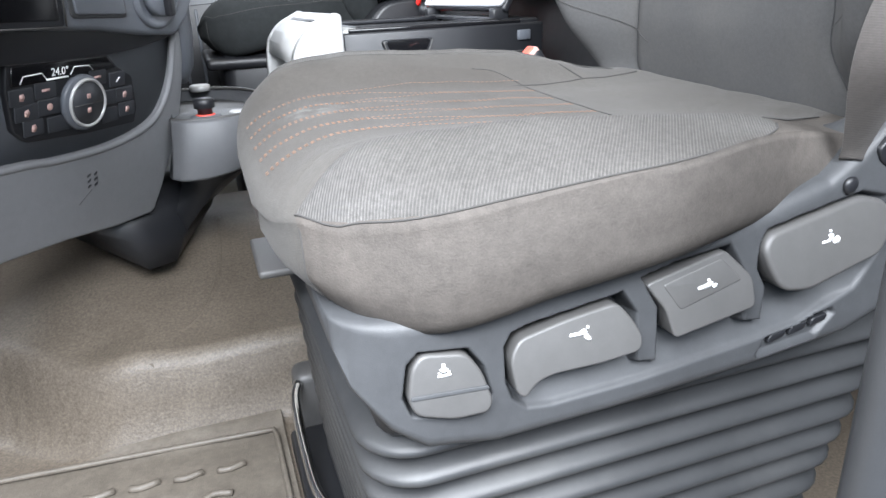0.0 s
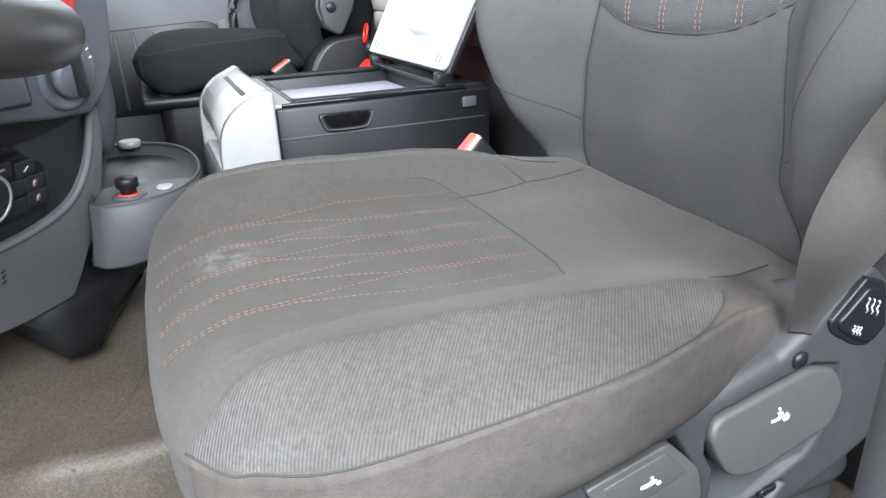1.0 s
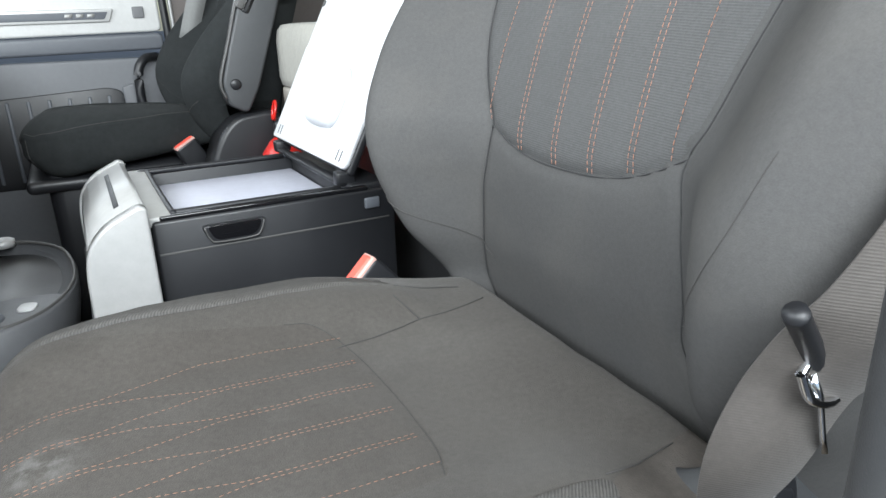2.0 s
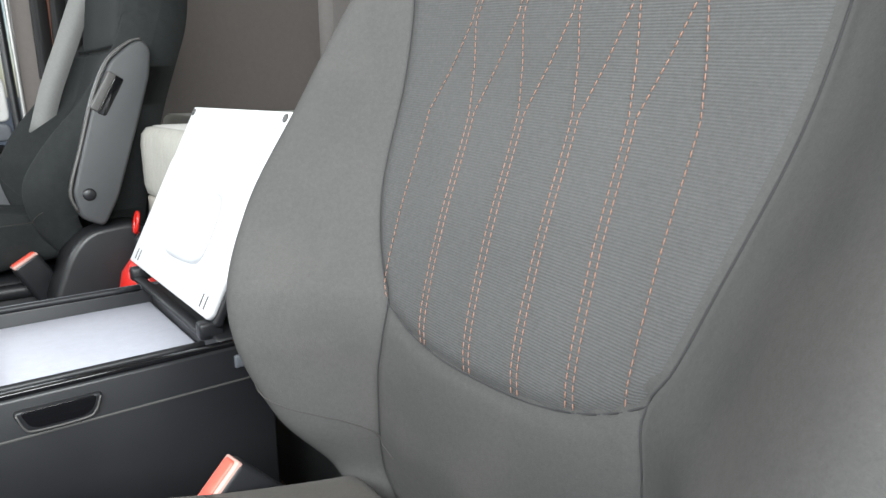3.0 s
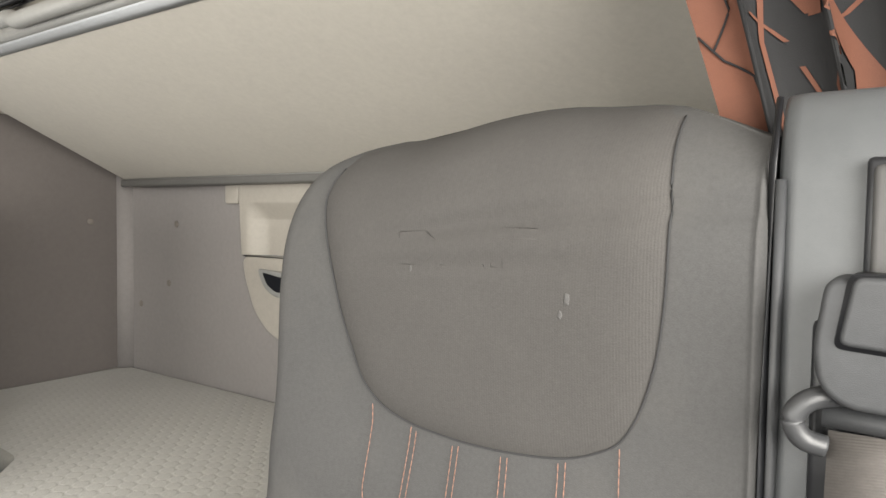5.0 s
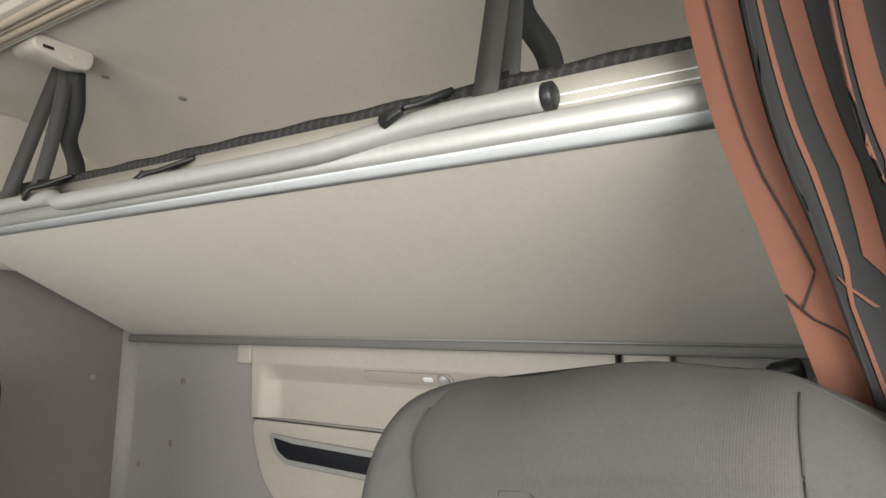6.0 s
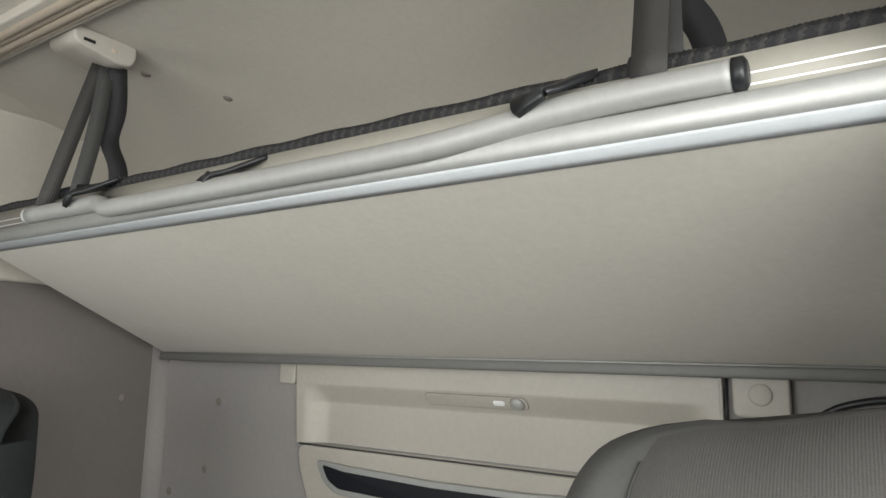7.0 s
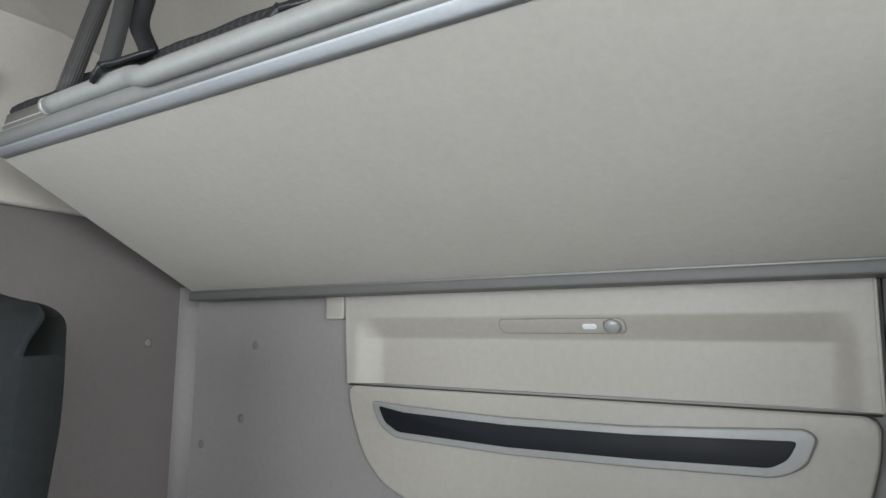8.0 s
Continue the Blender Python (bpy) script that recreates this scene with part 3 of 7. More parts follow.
def backrest_mesh():
    rows = []
    zs = sorted(lin(BASE_Z, TOP_Z - 0.05, 150) + lin(1.03, 1.072, 28)) + [TOP_Z - 0.05 + 0.05 * math.sin(q) for q in lin(0.12, math.pi / 2, 10)]
    for z in zs:
        hr, ur, hl, ul = half(z, -1), wing_seam(z, -1), half(z), wing_seam(z)
        cols = [-hr + (hr - ur) * (i / 26) for i in range(26)] + [-ur + (ul + ur) * i / 64 for i in range(65)] + [ul + (hl - ul) * (i / 26) for i in range(1, 27)]
        ring = [(back_front(u, z), u, top_wave(u, z)) for u in cols]
        ring += [(back_rear(u, z), u, top_wave(u, z)) for u in lin(hl, -hr, 28)]
        rows.append(ring)
    return loops(rows)


def on_back(u, z, lift=0.0):
    return Vector((back_front(u, z) - lift, u, top_wave(u, z)))


def pad(boundary, place, centre, rings=12, lift=0.003):
    """A padded panel inside a closed line of (u, v) places, laid on the surface place(u, v, lift)."""
    bm = bmesh.new()
    grid = []
    for k in range(rings + 1):
        s = 1 - (1 - k / rings) ** 1.6
        s = 1 - s
        h = lift * (1 - s ** 10) if k else 0.0
        grid.append([bm.verts.new(place(centre[0] + (u - centre[0]) * s, centre[1] + (v - centre[1]) * s, h)) for u, v in boundary] if k < rings else [bm.verts.new(place(*centre, lift))])
    n = len(boundary)
    for a, b in zip(grid, grid[1:]):
        for j in range(n):
            if len(b) == 1:
                bm.faces.new((a[j], a[(j + 1) % n], b[0]))
            else:
                bm.faces.new((a[j], a[(j + 1) % n], b[(j + 1) % n], b[j]))
    return bm


def stitches(line, place, length=0.0055, gap=0.0028, w=0.0007, lift=0.0012):
    """Short thread stitches along a line of (u, v) places."""
    bm = bmesh.new()
    pts = [place(u, v, lift) for u, v in line]
    dense = []
    for a, b in zip(pts, pts[1:]):
        n = max(2, int((b - a).length / 0.0005))
        dense += [a.lerp(b, i / n) for i in range(n)]
    dense.append(pts[-1])
    run, start, on = 0.0, dense[0], True
    for a, b in zip(dense, dense[1:]):
        run += (b - a).length
        if run >= (length if on else gap):
            if on:
                tube([start, (start + b) / 2, b], w, 5, bm, [0.7, 1.15, 0.7])
            run, start, on = 0.0, b, not on
    return bm


COL_Z = [0.755, 0.927, 1.168, 1.228]
COL_U = [(0.133, 0.153, 0.116, 0.107), (0.078, 0.098, 0.073, 0.063), (0.027, 0.044, 0.028, 0.021), (-0.020, -0.006, -0.020, -0.023), (-0.066, -0.051, -0.068, -0.070), (-0.104, -0.097, -0.113, -0.112)]
MID_Z = [0.995, 1.050, 1.107]
MID_U = [(0.117, 0.103, 0.106), (0.065, 0.056, 0.055), (0.013, 0.008, 0.004), (-0.035, -0.038, -0.042), (-0.081, -0.082, -0.088)]


def column(k, z):
    """Sideways place of a stitched column where its two threads run side by side."""
    return float(np.interp(z, COL_Z, COL_U[k]))


def head_low(u):
    """The lower edge of the headrest panel."""
    return along(abs(u), [0.0, 0.035, 0.07, 0.095, 0.11, 0.125], [1.2275, 1.229, 1.2335, 1.2425, 1.252, 1.272])


def back_strands():
    out = []
    for k in range(5):
        for c, sgn in ((k, 1), (k + 1, -1)):
            o = 0.0028 * sgn
            side = 0 if c in (0, 5) else -o
            low = [(column(c, z) + side, z) for z in lin(curve_low(column(c, 0.76)) + 0.003, 0.927, 14)]
            pair = [(float(np.interp(z, MID_Z, MID_U[k])) + o, z) for z in lin(0.995, 1.107, 16)]
            top = [(column(c, z) + side, z) for z in lin(1.168, head_low(column(c, 1.228)) - 0.001, 5)]
            out.append(low + [((low[-1][0] + pair[0][0]) / 2, 0.961)] + pair + top)
    return out


# cushion
CX = [0.0, 0.05, 0.10, 0.2, 0.3, 0.4, 0.48, 0.54]
CZ = [0.584, 0.596, 0.602, 0.602, 0.596, 0.590, 0.591, 0.592]
CUSH_X = 0.020
EX = [0.020, 0.0225, 0.025, 0.028, 0.032, 0.038, 0.044, 0.062, 0.11, 0.19, 0.276, 0.335, 0.40, 0.50, 0.545]
EH = [0.060, 0.104, 0.132, 0.153, 0.170, 0.183, 0.191, 0.209, 0.237, 0.248, 0.245, 0.236, 0.214, 0.200, 0.19]
EZ = [0.549, 0.553, 0.556, 0.560, 0.564, 0.566, 0.564, 0.561, 0.569, 0.583, 0.590, 0.596, 0.590, 0.572, 0.566]
EB = [0.508, 0.507, 0.506, 0.505, 0.504, 0.503, 0.500, 0.494, 0.493, 0.508, 0.517, 0.523, 0.527, 0.540, 0.55]


def cushion_half(x):
    return along(x, EX, EH)


def cushion_top(x, u):
    """Height of the cushion's top: dished in the middle, falling to the side seam and the front edge."""
    a = abs(u)
    hw = cushion_half(x)
    z = along(x, CX, CZ) + 0.045 * u
    z -= 0.005 * (1 - min(1, a / 0.16) ** 2) * step(0.06, 0.22, x) * step(0.52, 0.4, x)
    z += 0.012 * step(0.08, 0.16, u) * step(0.5, 0.3, x)
    z += 0.014 * math.exp(-((a - 0.165) / 0.05) ** 2) * step(0.02, 0.08, x) * step(0.47, 0.38, x)
    z -= 0.050 * step(0.503, 0.537, x)
    e = min(1, max(0, (a - (hw - 0.085)) / 0.085))
    f = 1 - math.sqrt(max(0, 1 - e * e))
    q = min(1, max(0, (CUSH_X + 0.075 - x) / 0.075))
    z -= 0.030 * (1 - math.sqrt(max(0, 1 - q * q)))
    edge = along(x, EX, EZ) + (0.016 if u > 0 else 0.0)
    z += (edge - z) * f
    return z + (0.0025 * noise.noise((x * 9, u * 9, 7.0)) + 0.0012 * noise.noise((x * 30, u * 30, 2.0))) * (1 - f)


def cushion_point(x, u, lift=0.0):
    bulge = 0.004 * (1 - min(1, abs(u) / 0.22) ** 2) * step(0.2, CUSH_X, x)
    return Vector((x - bulge, u, cushion_top(x, u) + lift))


def cloth_edge(x):
    """Where the dark top cloth meets the paler side cloth."""
    e = along(x, [0.020, 0.032, 0.038, 0.044, 0.062, 0.11, 0.19, 0.276, 0.335, 0.38, 0.415, 0.51], [0.3, 0.176, 0.180, 0.188, 0.206, 0.234, 0.245, 0.242, 0.232, 0.205, 0.170, 0.148])
    return min(e, cushion_half(x) - 0.004)


CUSH_XS = [CUSH_X + 0.075 * (1 - math.cos(q)) for q in lin(0.03, math.pi / 2, 34)] + lin(0.100, 0.545, 82)
FRONT_SEAM = min(range(len(CUSH_XS)), key=lambda i: abs(CUSH_XS[i] - 0.037))


def cushion_side(x, t, sgn):
    """A place on the cushion's side wall, t from the top edge down."""
    hw = cushion_half(x)
    zt, zb = cushion_top(x, sgn * hw), along(x, EX, EB)
    w = hw + 0.005 * math.sin(math.pi * t) - 0.016 * (1 - math.sqrt(max(0, 1 - max(0, (t - 0.7) / 0.3) ** 2))) + 0.003 * noise.noise((x * 11, t * 3, sgn * 5.0)) * t
    return (x + 0.020 * step(0.12, CUSH_X, x) * max(0.0, t - 0.55) / 0.45, sgn * w, zt + (zb - zt) * t)


def cushion_mesh():
    rows = []
    for x in CUSH_XS:
        hw, e = cushion_half(x), cloth_edge(x)
        out = [e + (hw - e) * math.sin(q) for q in lin(0, math.pi / 2, 18)]
        ring = [tuple(cushion_point(x, u)) for u in [-u for u in reversed(out[1:])] + lin(-e, e, 44) + out[1:]]
        ring += [cushion_side(x, i / 12, 1) for i in range(1, 13)]
        for sgn in (1, -1):
            p = cushion_side(x, 1.0, sgn)
            ring.append((p[0], p[1] * 0.86, p[2] - 0.002))
        ring += [cushion_side(x, i / 12, -1) for i in range(12, 0, -1)]
        rows.append(ring)
    return loops(rows)


CUSH_RING = 17 * 2 + 44 + 26


def bar(pts, place, r=0.0013, sides=6):
    return tube([place(u, v, 0.0006) for u, v in pts], r, sides)


def build_seat(name, y, label, back_dx=0.0, cushion_dz=0.0, stitched=True, lean=0.0, mirrored=False, cloth=None):
    cloth = cloth or {}
    seat = thing(name, (0.25, y, 0.4), label, "seat", "cab seats")

    def put(nm, bm, mat, lb=""):
        if mirrored:
            bm.transform(Matrix.Diagonal((1, -1, 1, 1)))
        low = nm.startswith(("cushion", "ribbed", "side_seam", "centre_insert", "insert", "rear_"))
        bm.transform(Matrix.Translation((0, y, cushion_dz) if low else (back_dx, y, 0)))
        if lean and not low:
            for v in bm.verts:
                v.co.x += lean * (v.co.z - 0.75)
                v.co.z = 0.75 + (v.co.z - 0.75) * 0.955
                v.co.x += 0.030 * step(0.62, 0.69, v.co.x - lean * (v.co.z - 0.75) - back_dx) * step(0.92, 1.12, v.co.z) * (1 - 0.5 * step(1.24, 1.42, v.co.z))
        return part(nm, bm, cloth.get(mat, mat), seat, lb)
    cushion = put("cushion", cushion_mesh(), FABRIC_SIDE, "dark grey seat cushion with worn paler sides")
    cushion.data.materials.append(cloth.get(FABRIC_SEAT, FABRIC_SEAT))
    for f in cushion.data.polygons:
        row, col = divmod(f.index, CUSH_RING)
        if row < FRONT_SEAM or (row < len(CUSH_XS) - 1 and 17 <= col < 78):
            f.material_index = 1
    put("backrest", backrest_mesh(), FABRIC, "dark grey upholstered backrest with side bolsters")
    # padded panels
    rise = [(wing_seam(z) - 0.003, z) for z in lin(0.788, 1.034, 24)]
    mid = [(u, curve_low(u)) for u in lin(-0.108, 0.131, 30)] + rise + [(u, 1.037) for u in lin(0.204, -0.158, 24)] + [(-(wing_seam(z, -1) - 0.003), z) for u, z in reversed(rise)]
    put("centre_panel", pad(mid, on_back, (0, 0.9), 44, 0.0022), FABRIC_WEAVE, "finely ribbed dark grey centre panel of the backrest")
    head = [(u, head_low(u)) for u in lin(-0.125, 0.125, 40)]
    rim = [(along(z, [1.272, 1.305, 1.345, 1.39, 1.43, 1.46, 1.49], [0.125, 0.137, 0.148, 0.158, 0.166, 0.169, 0.160]), z) for z in lin(1.28, 1.500, 22)]
    rim_in = [(along(z, [1.272, 1.305, 1.345, 1.39, 1.43, 1.46, 1.49], [0.125, 0.134, 0.140, 0.142, 0.141, 0.139, 0.136]), z) for z in lin(1.28, 1.500, 22)]
    head += rim + [(u, 1.5085) for u in lin(0.130, -0.125, 30)] + [(-u, z) for u, z in reversed(rim_in)]
    if stitched:
        put("headrest_panel", pad(head, on_back, (0, 1.36), 44, 0.006), FABRIC_HEAD, "ribbed grey brown headrest panel with creases")
    top = [(p.x, p.y) for p in smooth_path([(0.033, -0.150, 0), (0.10, -0.130, 0), (0.20, -0.122, 0), (0.30, -0.116, 0), (0.325, -0.106, 0), (0.332, -0.05, 0), (0.332, 0.03, 0), (0.325, 0.086, 0), (0.306, 0.118, 0), (0.28, 0.125, 0), (0.17, 0.14, 0), (0.08, 0.16, 0),
                                             (0.033, 0.165, 0), (0.031, 0.05, 0), (0.031, -0.08, 0), (0.033, -0.150, 0)], 6)][:-1]
    put("centre_insert", pad(top, cushion_point, (0.17, 0.0), 40, 0.0018), FABRIC_INSERT, "flat stitched insert of the seat cushion")
    rib = [(0.037, -0.176), (0.043, -0.186), (0.054, -0.200), (0.066, -0.209), (0.11, -0.234), (0.19, -0.245), (0.276, -0.242), (0.335, -0.232), (0.385, -0.205), (0.405, -0.184), (0.408, -0.172), (0.395, -0.168), (0.365, -0.168), (0.305, -0.163),
           (0.20, -0.161), (0.14, -0.161), (0.081, -0.161), (0.052, -0.168)]
    rib = [(p.x, p.y) for p in smooth_path([(a, b, 0) for a, b in rib + rib[:1]], 6)][:-1]
    rib = [(x, -min(-u, cushion_half(x) - 0.002)) for x, u in rib]
    for s in (1, -1):
        put("ribbed_bolster", pad([(x, u * s) for x, u in rib], cushion_point, (0.2, -0.178 * s), 40, 0.0035), FABRIC_RIB, "finely ribbed dark grey bolster fabric")
    # seams
    put("back_crease", bar([(u, 1.0515) for u in lin(-0.160, 0.206, 40)], on_back, 0.0011), SEAM)
    put("curved_seam", bar([(u, curve_low(u)) for u in lin(-0.112, 0.135, 40)], on_back, 0.0008), SEAM)
    for s in (1, -1):
        put("bolster_seam", bar([(s * wing_seam(z, s), z) for z in lin(0.56, 1.118 if s > 0 else 1.045, 70)], on_back, 0.0008), SEAM)
        cross = [(0.140 + 0.128 * t, 0.628 + 0.085 * t) for t in lin(0.0, 1, 20)] if s > 0 else [(p.x, p.y) for p in smooth_path([(-0.120, 0.652, 0), (-0.150, 0.668, 0), (-0.176, 0.689, 0), (-0.194, 0.714, 0), (-0.213, 0.740, 0), (-0.231, 0.774, 0), (-0.243, 0.815, 0)], 5)]
        put("bolster_cross_seam", bar(cross, on_back, 0.0006 if s > 0 else 0.0002), SEAM_SOFT)
        put("side_seam", bar([(x, u * s) for x, u in rib[:54]], lambda x, u, h: cushion_point(x, u, h), 0.0007), SEAM_SOFT)
        put("side_seam", tube([Vector(cushion_side(CUSH_XS[FRONT_SEAM], t, s)) for t in lin(0.0, 0.95, 16)], 0.0007, 6), SEAM_SOFT)
        put("rear_edge_seam", bar([(0.41, s * 0.166), (0.44, s * 0.163), (0.48, s * 0.156), (0.515, s * 0.145)], cushion_point, 0.0007), SEAM_SOFT)
    outline = [(-u, z) for u, z in reversed(rim_in)] + head[:40] + rim
    if not stitched:
        outline = [(a * 0.095 * (1 - max(0.0, 1.27 - z) ** 2 / 0.0072), z) for a, z in [(-1, z) for z in lin(1.44, 1.186, 40)] + [(1, z) for z in lin(1.186, 1.44, 40)]]
    outline = [(p.x, p.y) for p in smooth_path([(u, z, 0) for u, z in outline[::3]], 4)]
    put("headrest_seam", bar(outline, lambda u, z, h: on_back(u, z, 0.001), 0.0008), SEAM)
    put("insert_seam", bar([(p.x, p.y) for p in smooth_path([(0.318, -0.113, 0), (0.329, -0.08, 0), (0.333, -0.03, 0), (0.333, 0.03, 0), (0.326, 0.086, 0), (0.306, 0.118, 0), (0.28, 0.125, 0)], 5)], cushion_point, 0.0004), SEAM_SOFT)
    put("rear_cushion_seam", bar([(p.x, p.y) for p in smooth_path([(0.298, 0.085, 0), (0.354, 0.094, 0), (0.385, 0.100, 0), (0.41, 0.106, 0), (0.457, 0.111, 0), (0.49, 0.116, 0)], 5)], lambda x, u, h: cushion_point(x, u, h + 0.0), 0.0007), SEAM_SOFT)
    put("rear_cushion_seam", bar([(0.41, 0.106), (0.40, 0.14), (0.39, 0.18), (0.379, 0.215)], cushion_point, 0.0008), SEAM_SOFT)
    if stitched:
        for mark in ([(0.076, 1.403), (0.076, 1.370), (0.052, 1.370), (0.040, 1.380), (0.040, 1.394), (0.052, 1.403)], [(0.034, 1.370), (0.014, 1.403), (-0.006, 1.370), (0.004, 1.370), (0.014, 1.388), (0.024, 1.370)],
                     [(-0.012, 1.370), (-0.012, 1.403), (-0.050, 1.403), (-0.050, 1.394), (-0.022, 1.394), (-0.022, 1.370)]):
            put("embossed_mark", bar(mark + mark[:1], lambda u, z, h: on_back(u, z, 0.0056), 0.0006), FABRIC_HEAD, "faint embossed shape on the headrest")
        for line in back_strands():
            low = [q for q in line if q[1] < 1.04]
            put("stitching", stitches(low, on_back, 0.0040, 0.0014, 0.00036, 0.0026), STITCH, "orange stitching")
            put("stitching", stitches(line[len(low) - 1:], on_back, 0.0056, 0.0005, 0.00036, 0.0024), STITCH, "orange stitching")
        cols = [0.100, 0.060, 0.020, -0.020, -0.060, -0.100]
        for k in range(5):
            m = (cols[k] + cols[k + 1]) / 2
            for c, sg in ((cols[k], 1), (cols[k + 1], -1)):
                o = 0.0022 * sg
                line = [(x, m + o) for x in lin(0.032, 0.12, 14)] + [(x, m + o + (c - o - m - o) * t) for x, t in ((0.145, 0.3), (0.17, 0.6), (0.20, 1.0))] + [(x, c - o) for x in lin(0.22, 0.324, 8)]
                put("cushion_stitching", stitches(line, cushion_point, 0.0030, 0.0016, 0.00027, 0.0021), STITCH_SEAT, "orange stitching")
    return seat


def smudge(u, z, w, h, seed, lift):
    """A small irregular pale mark on the backrest's cloth."""
    rnd = random.Random(seed)
    k = [0.6 + 0.4 * rnd.random() for _ in range(9)]
    edge = [(u + w * k[i % 9] * math.cos(i * math.pi / 9), z + h * k[(i * 2) % 9] * math.sin(i * math.pi / 9)) for i in range(18)]
    return pad(edge, on_back, (u, z), 5, lift)


driver_seat = build_seat("driver_chair", SEAT_Y, "dark grey fabric driver seat with orange diamond stitching, worn")

for su, sz, sw, sh, sl in ((-0.075, 1.350, 0.004, 0.009, 0.0066), (-0.070, 1.338, 0.0025, 0.005, 0.0066), (0.062, 1.366, 0.0015, 0.006, 0.0066), (-0.178, 1.118, 0.004, 0.016, 0.0008), (-0.186, 1.098, 0.003, 0.012, 0.0008), (-0.184, 1.130, 0.003, 0.010, 0.0008), (-0.080, 1.083, 0.001, 0.005, 0.0008)):
    mark = smudge(su, sz, sw, sh, int(sz * 1000), sl)
    mark.transform(Matrix.Translation((0, SEAT_Y, 0)))
    part("smudge", mark, SMUDGE, driver_seat, "pale worn smudge")


def dpart(parent, name, bm, mat, label="", smooth=True):
    return part(name, bm, mat, parent, label, smooth)


# the seat's side panel with its levers, the bellows and the foot
def xz(poly, y_in, y_out, r=0.003, seg=2):
    """A polygon of (x, z) places standing between two planes of y; y_out faces the door."""
    return prism([(x, z) for x, z in poly], -y_in, -y_out, r, seg, Matrix(((1, 0, 0, 0), (0, 0, -1, 0), (0, 1, 0, 0), (0, 0, 0, 1))))


def ccw(poly):
    return poly if sum(poly[i - 1][0] * poly[i][1] - poly[i][0] * poly[i - 1][1] for i in range(len(poly))) > 0 else poly[::-1]


def lever_piece(poly, y_in, y_out, r=0.003, seg=2):
    """A lever or its print, tipped a little further back than the panel."""
    return tip(xz(poly, y_in, y_out, r, seg))


def tip(bm):
    for v in bm.verts:
        v.co.y += 0.30 * (v.co.z - (0.450 + 0.16 * v.co.x))
    return bm


def along_x(x, table):
    """A height read from a short table of (x, height)."""
    for (x0, h0), (x1, h1) in zip(table, table[1:]):
        if x <= x1:
            t = max(0.0, (x - x0) / (x1 - x0))
            return h0 + (h1 - h0) * t
    return table[-1][1]


PANEL_LOW = [(0.044, 0.490), (0.052, 0.462), (0.073, 0.433), (0.096, 0.416), (0.145, 0.407), (0.235, 0.408), (0.357, 0.414), (0.45, 0.422), (0.49, 0.436), (0.53, 0.457), (0.66, 0.50)]
PANEL_TOP = [(0.044, 0.508), (0.07, 0.507), (0.11, 0.507), (0.145, 0.513), (0.20, 0.516), (0.277, 0.523), (0.334, 0.529), (0.382, 0.543), (0.422, 0.553), (0.450, 0.571), (0.475, 0.594), (0.50, 0.612), (0.575, 0.64), (0.66, 0.652)]
# pockets of the side panel, in (x, z): the scoop under the three levers, the front lever's pocket and the switch pocket
SCOOP = [(0.152, 0.452), (0.1525, 0.478), (0.158, 0.4865), (0.170, 0.490), (0.240, 0.4985), (0.256, 0.506), (0.262, 0.5075), (0.326, 0.5215), (0.352, 0.512), (0.358, 0.512), (0.365, 0.5245), (0.452, 0.5415), (0.478, 0.5355), (0.485, 0.513), (0.474, 0.484), (0.455, 0.462), (0.400, 0.4435), (0.354, 0.4375), (0.255, 0.4290), (0.185, 0.4275), (0.166, 0.4300), (0.156, 0.4390)]
POSTS = [[(0.230, 0.530), (0.262, 0.530), (0.2575, 0.507), (0.2715, 0.482), (0.2700, 0.442), (0.2545, 0.4445), (0.2535, 0.482), (0.243, 0.4985)], [(0.322, 0.545), (0.372, 0.545), (0.359, 0.512), (0.3575, 0.496), (0.366, 0.480), (0.3630, 0.4545), (0.3470, 0.4565), (0.3490, 0.490), (0.332, 0.519)]]
POCKET_A = [(0.0815, 0.457), (0.086, 0.479), (0.094, 0.4865), (0.127, 0.4825), (0.137, 0.468), (0.1415, 0.447), (0.137, 0.4385), (0.112, 0.4385), (0.086, 0.4450)]
POCKET_T = [(0.357, 0.4215), (0.372, 0.4415), (0.434, 0.4505), (0.438, 0.4455), (0.417, 0.4275), (0.395, 0.4245)]


def depth_in(poly, x, z):
    """Distance from a place inside a polygon to its rim, negative outside."""
    best, inside = 1e9, False
    for (ax, az), (bx, bz) in zip(poly, poly[1:] + poly[:1]):
        dx, dz = bx - ax, bz - az
        t = max(0.0, min(1.0, ((x - ax) * dx + (z - az) * dz) / (dx * dx + dz * dz)))
        best = min(best, math.hypot(x - ax - t * dx, z - az - t * dz))
        if (az > z) != (bz > z) and x < ax + (z - az) / (bz - az) * dx:
            inside = not inside
    return best if inside else -best


def scoop_depth(x, z):
    """How far the panel's face steps back behind and below the levers."""
    if not 0.07 < x < 0.50:
        return 0.0
    d = depth_in(SCOOP, x, z)
    if d > -0.002:
        for post in POSTS:
            d = min(d, -depth_in(post, x, z))
        lip = along(x, [0.15, 0.166, 0.185, 0.255, 0.354, 0.40, 0.455, 0.485], [0.434, 0.429, 0.427, 0.429, 0.4375, 0.4435, 0.462, 0.50])
        return 0.020 * step(-0.0008, 0.0030, d) * (0.12 + 0.88 * min(1.0, max(0.0, (z - lip) / 0.034))) * (1 - 0.8 * step(0.425, 0.485, x))
    d = depth_in(POCKET_A, x, z)
    if d > -0.002:
        return 0.014 * step(-0.0008, 0.0022, d)
    d = depth_in(POCKET_T, x, z)
    return 0.0045 * step(-0.0006, 0.0022, d) if d > -0.002 else 0.0


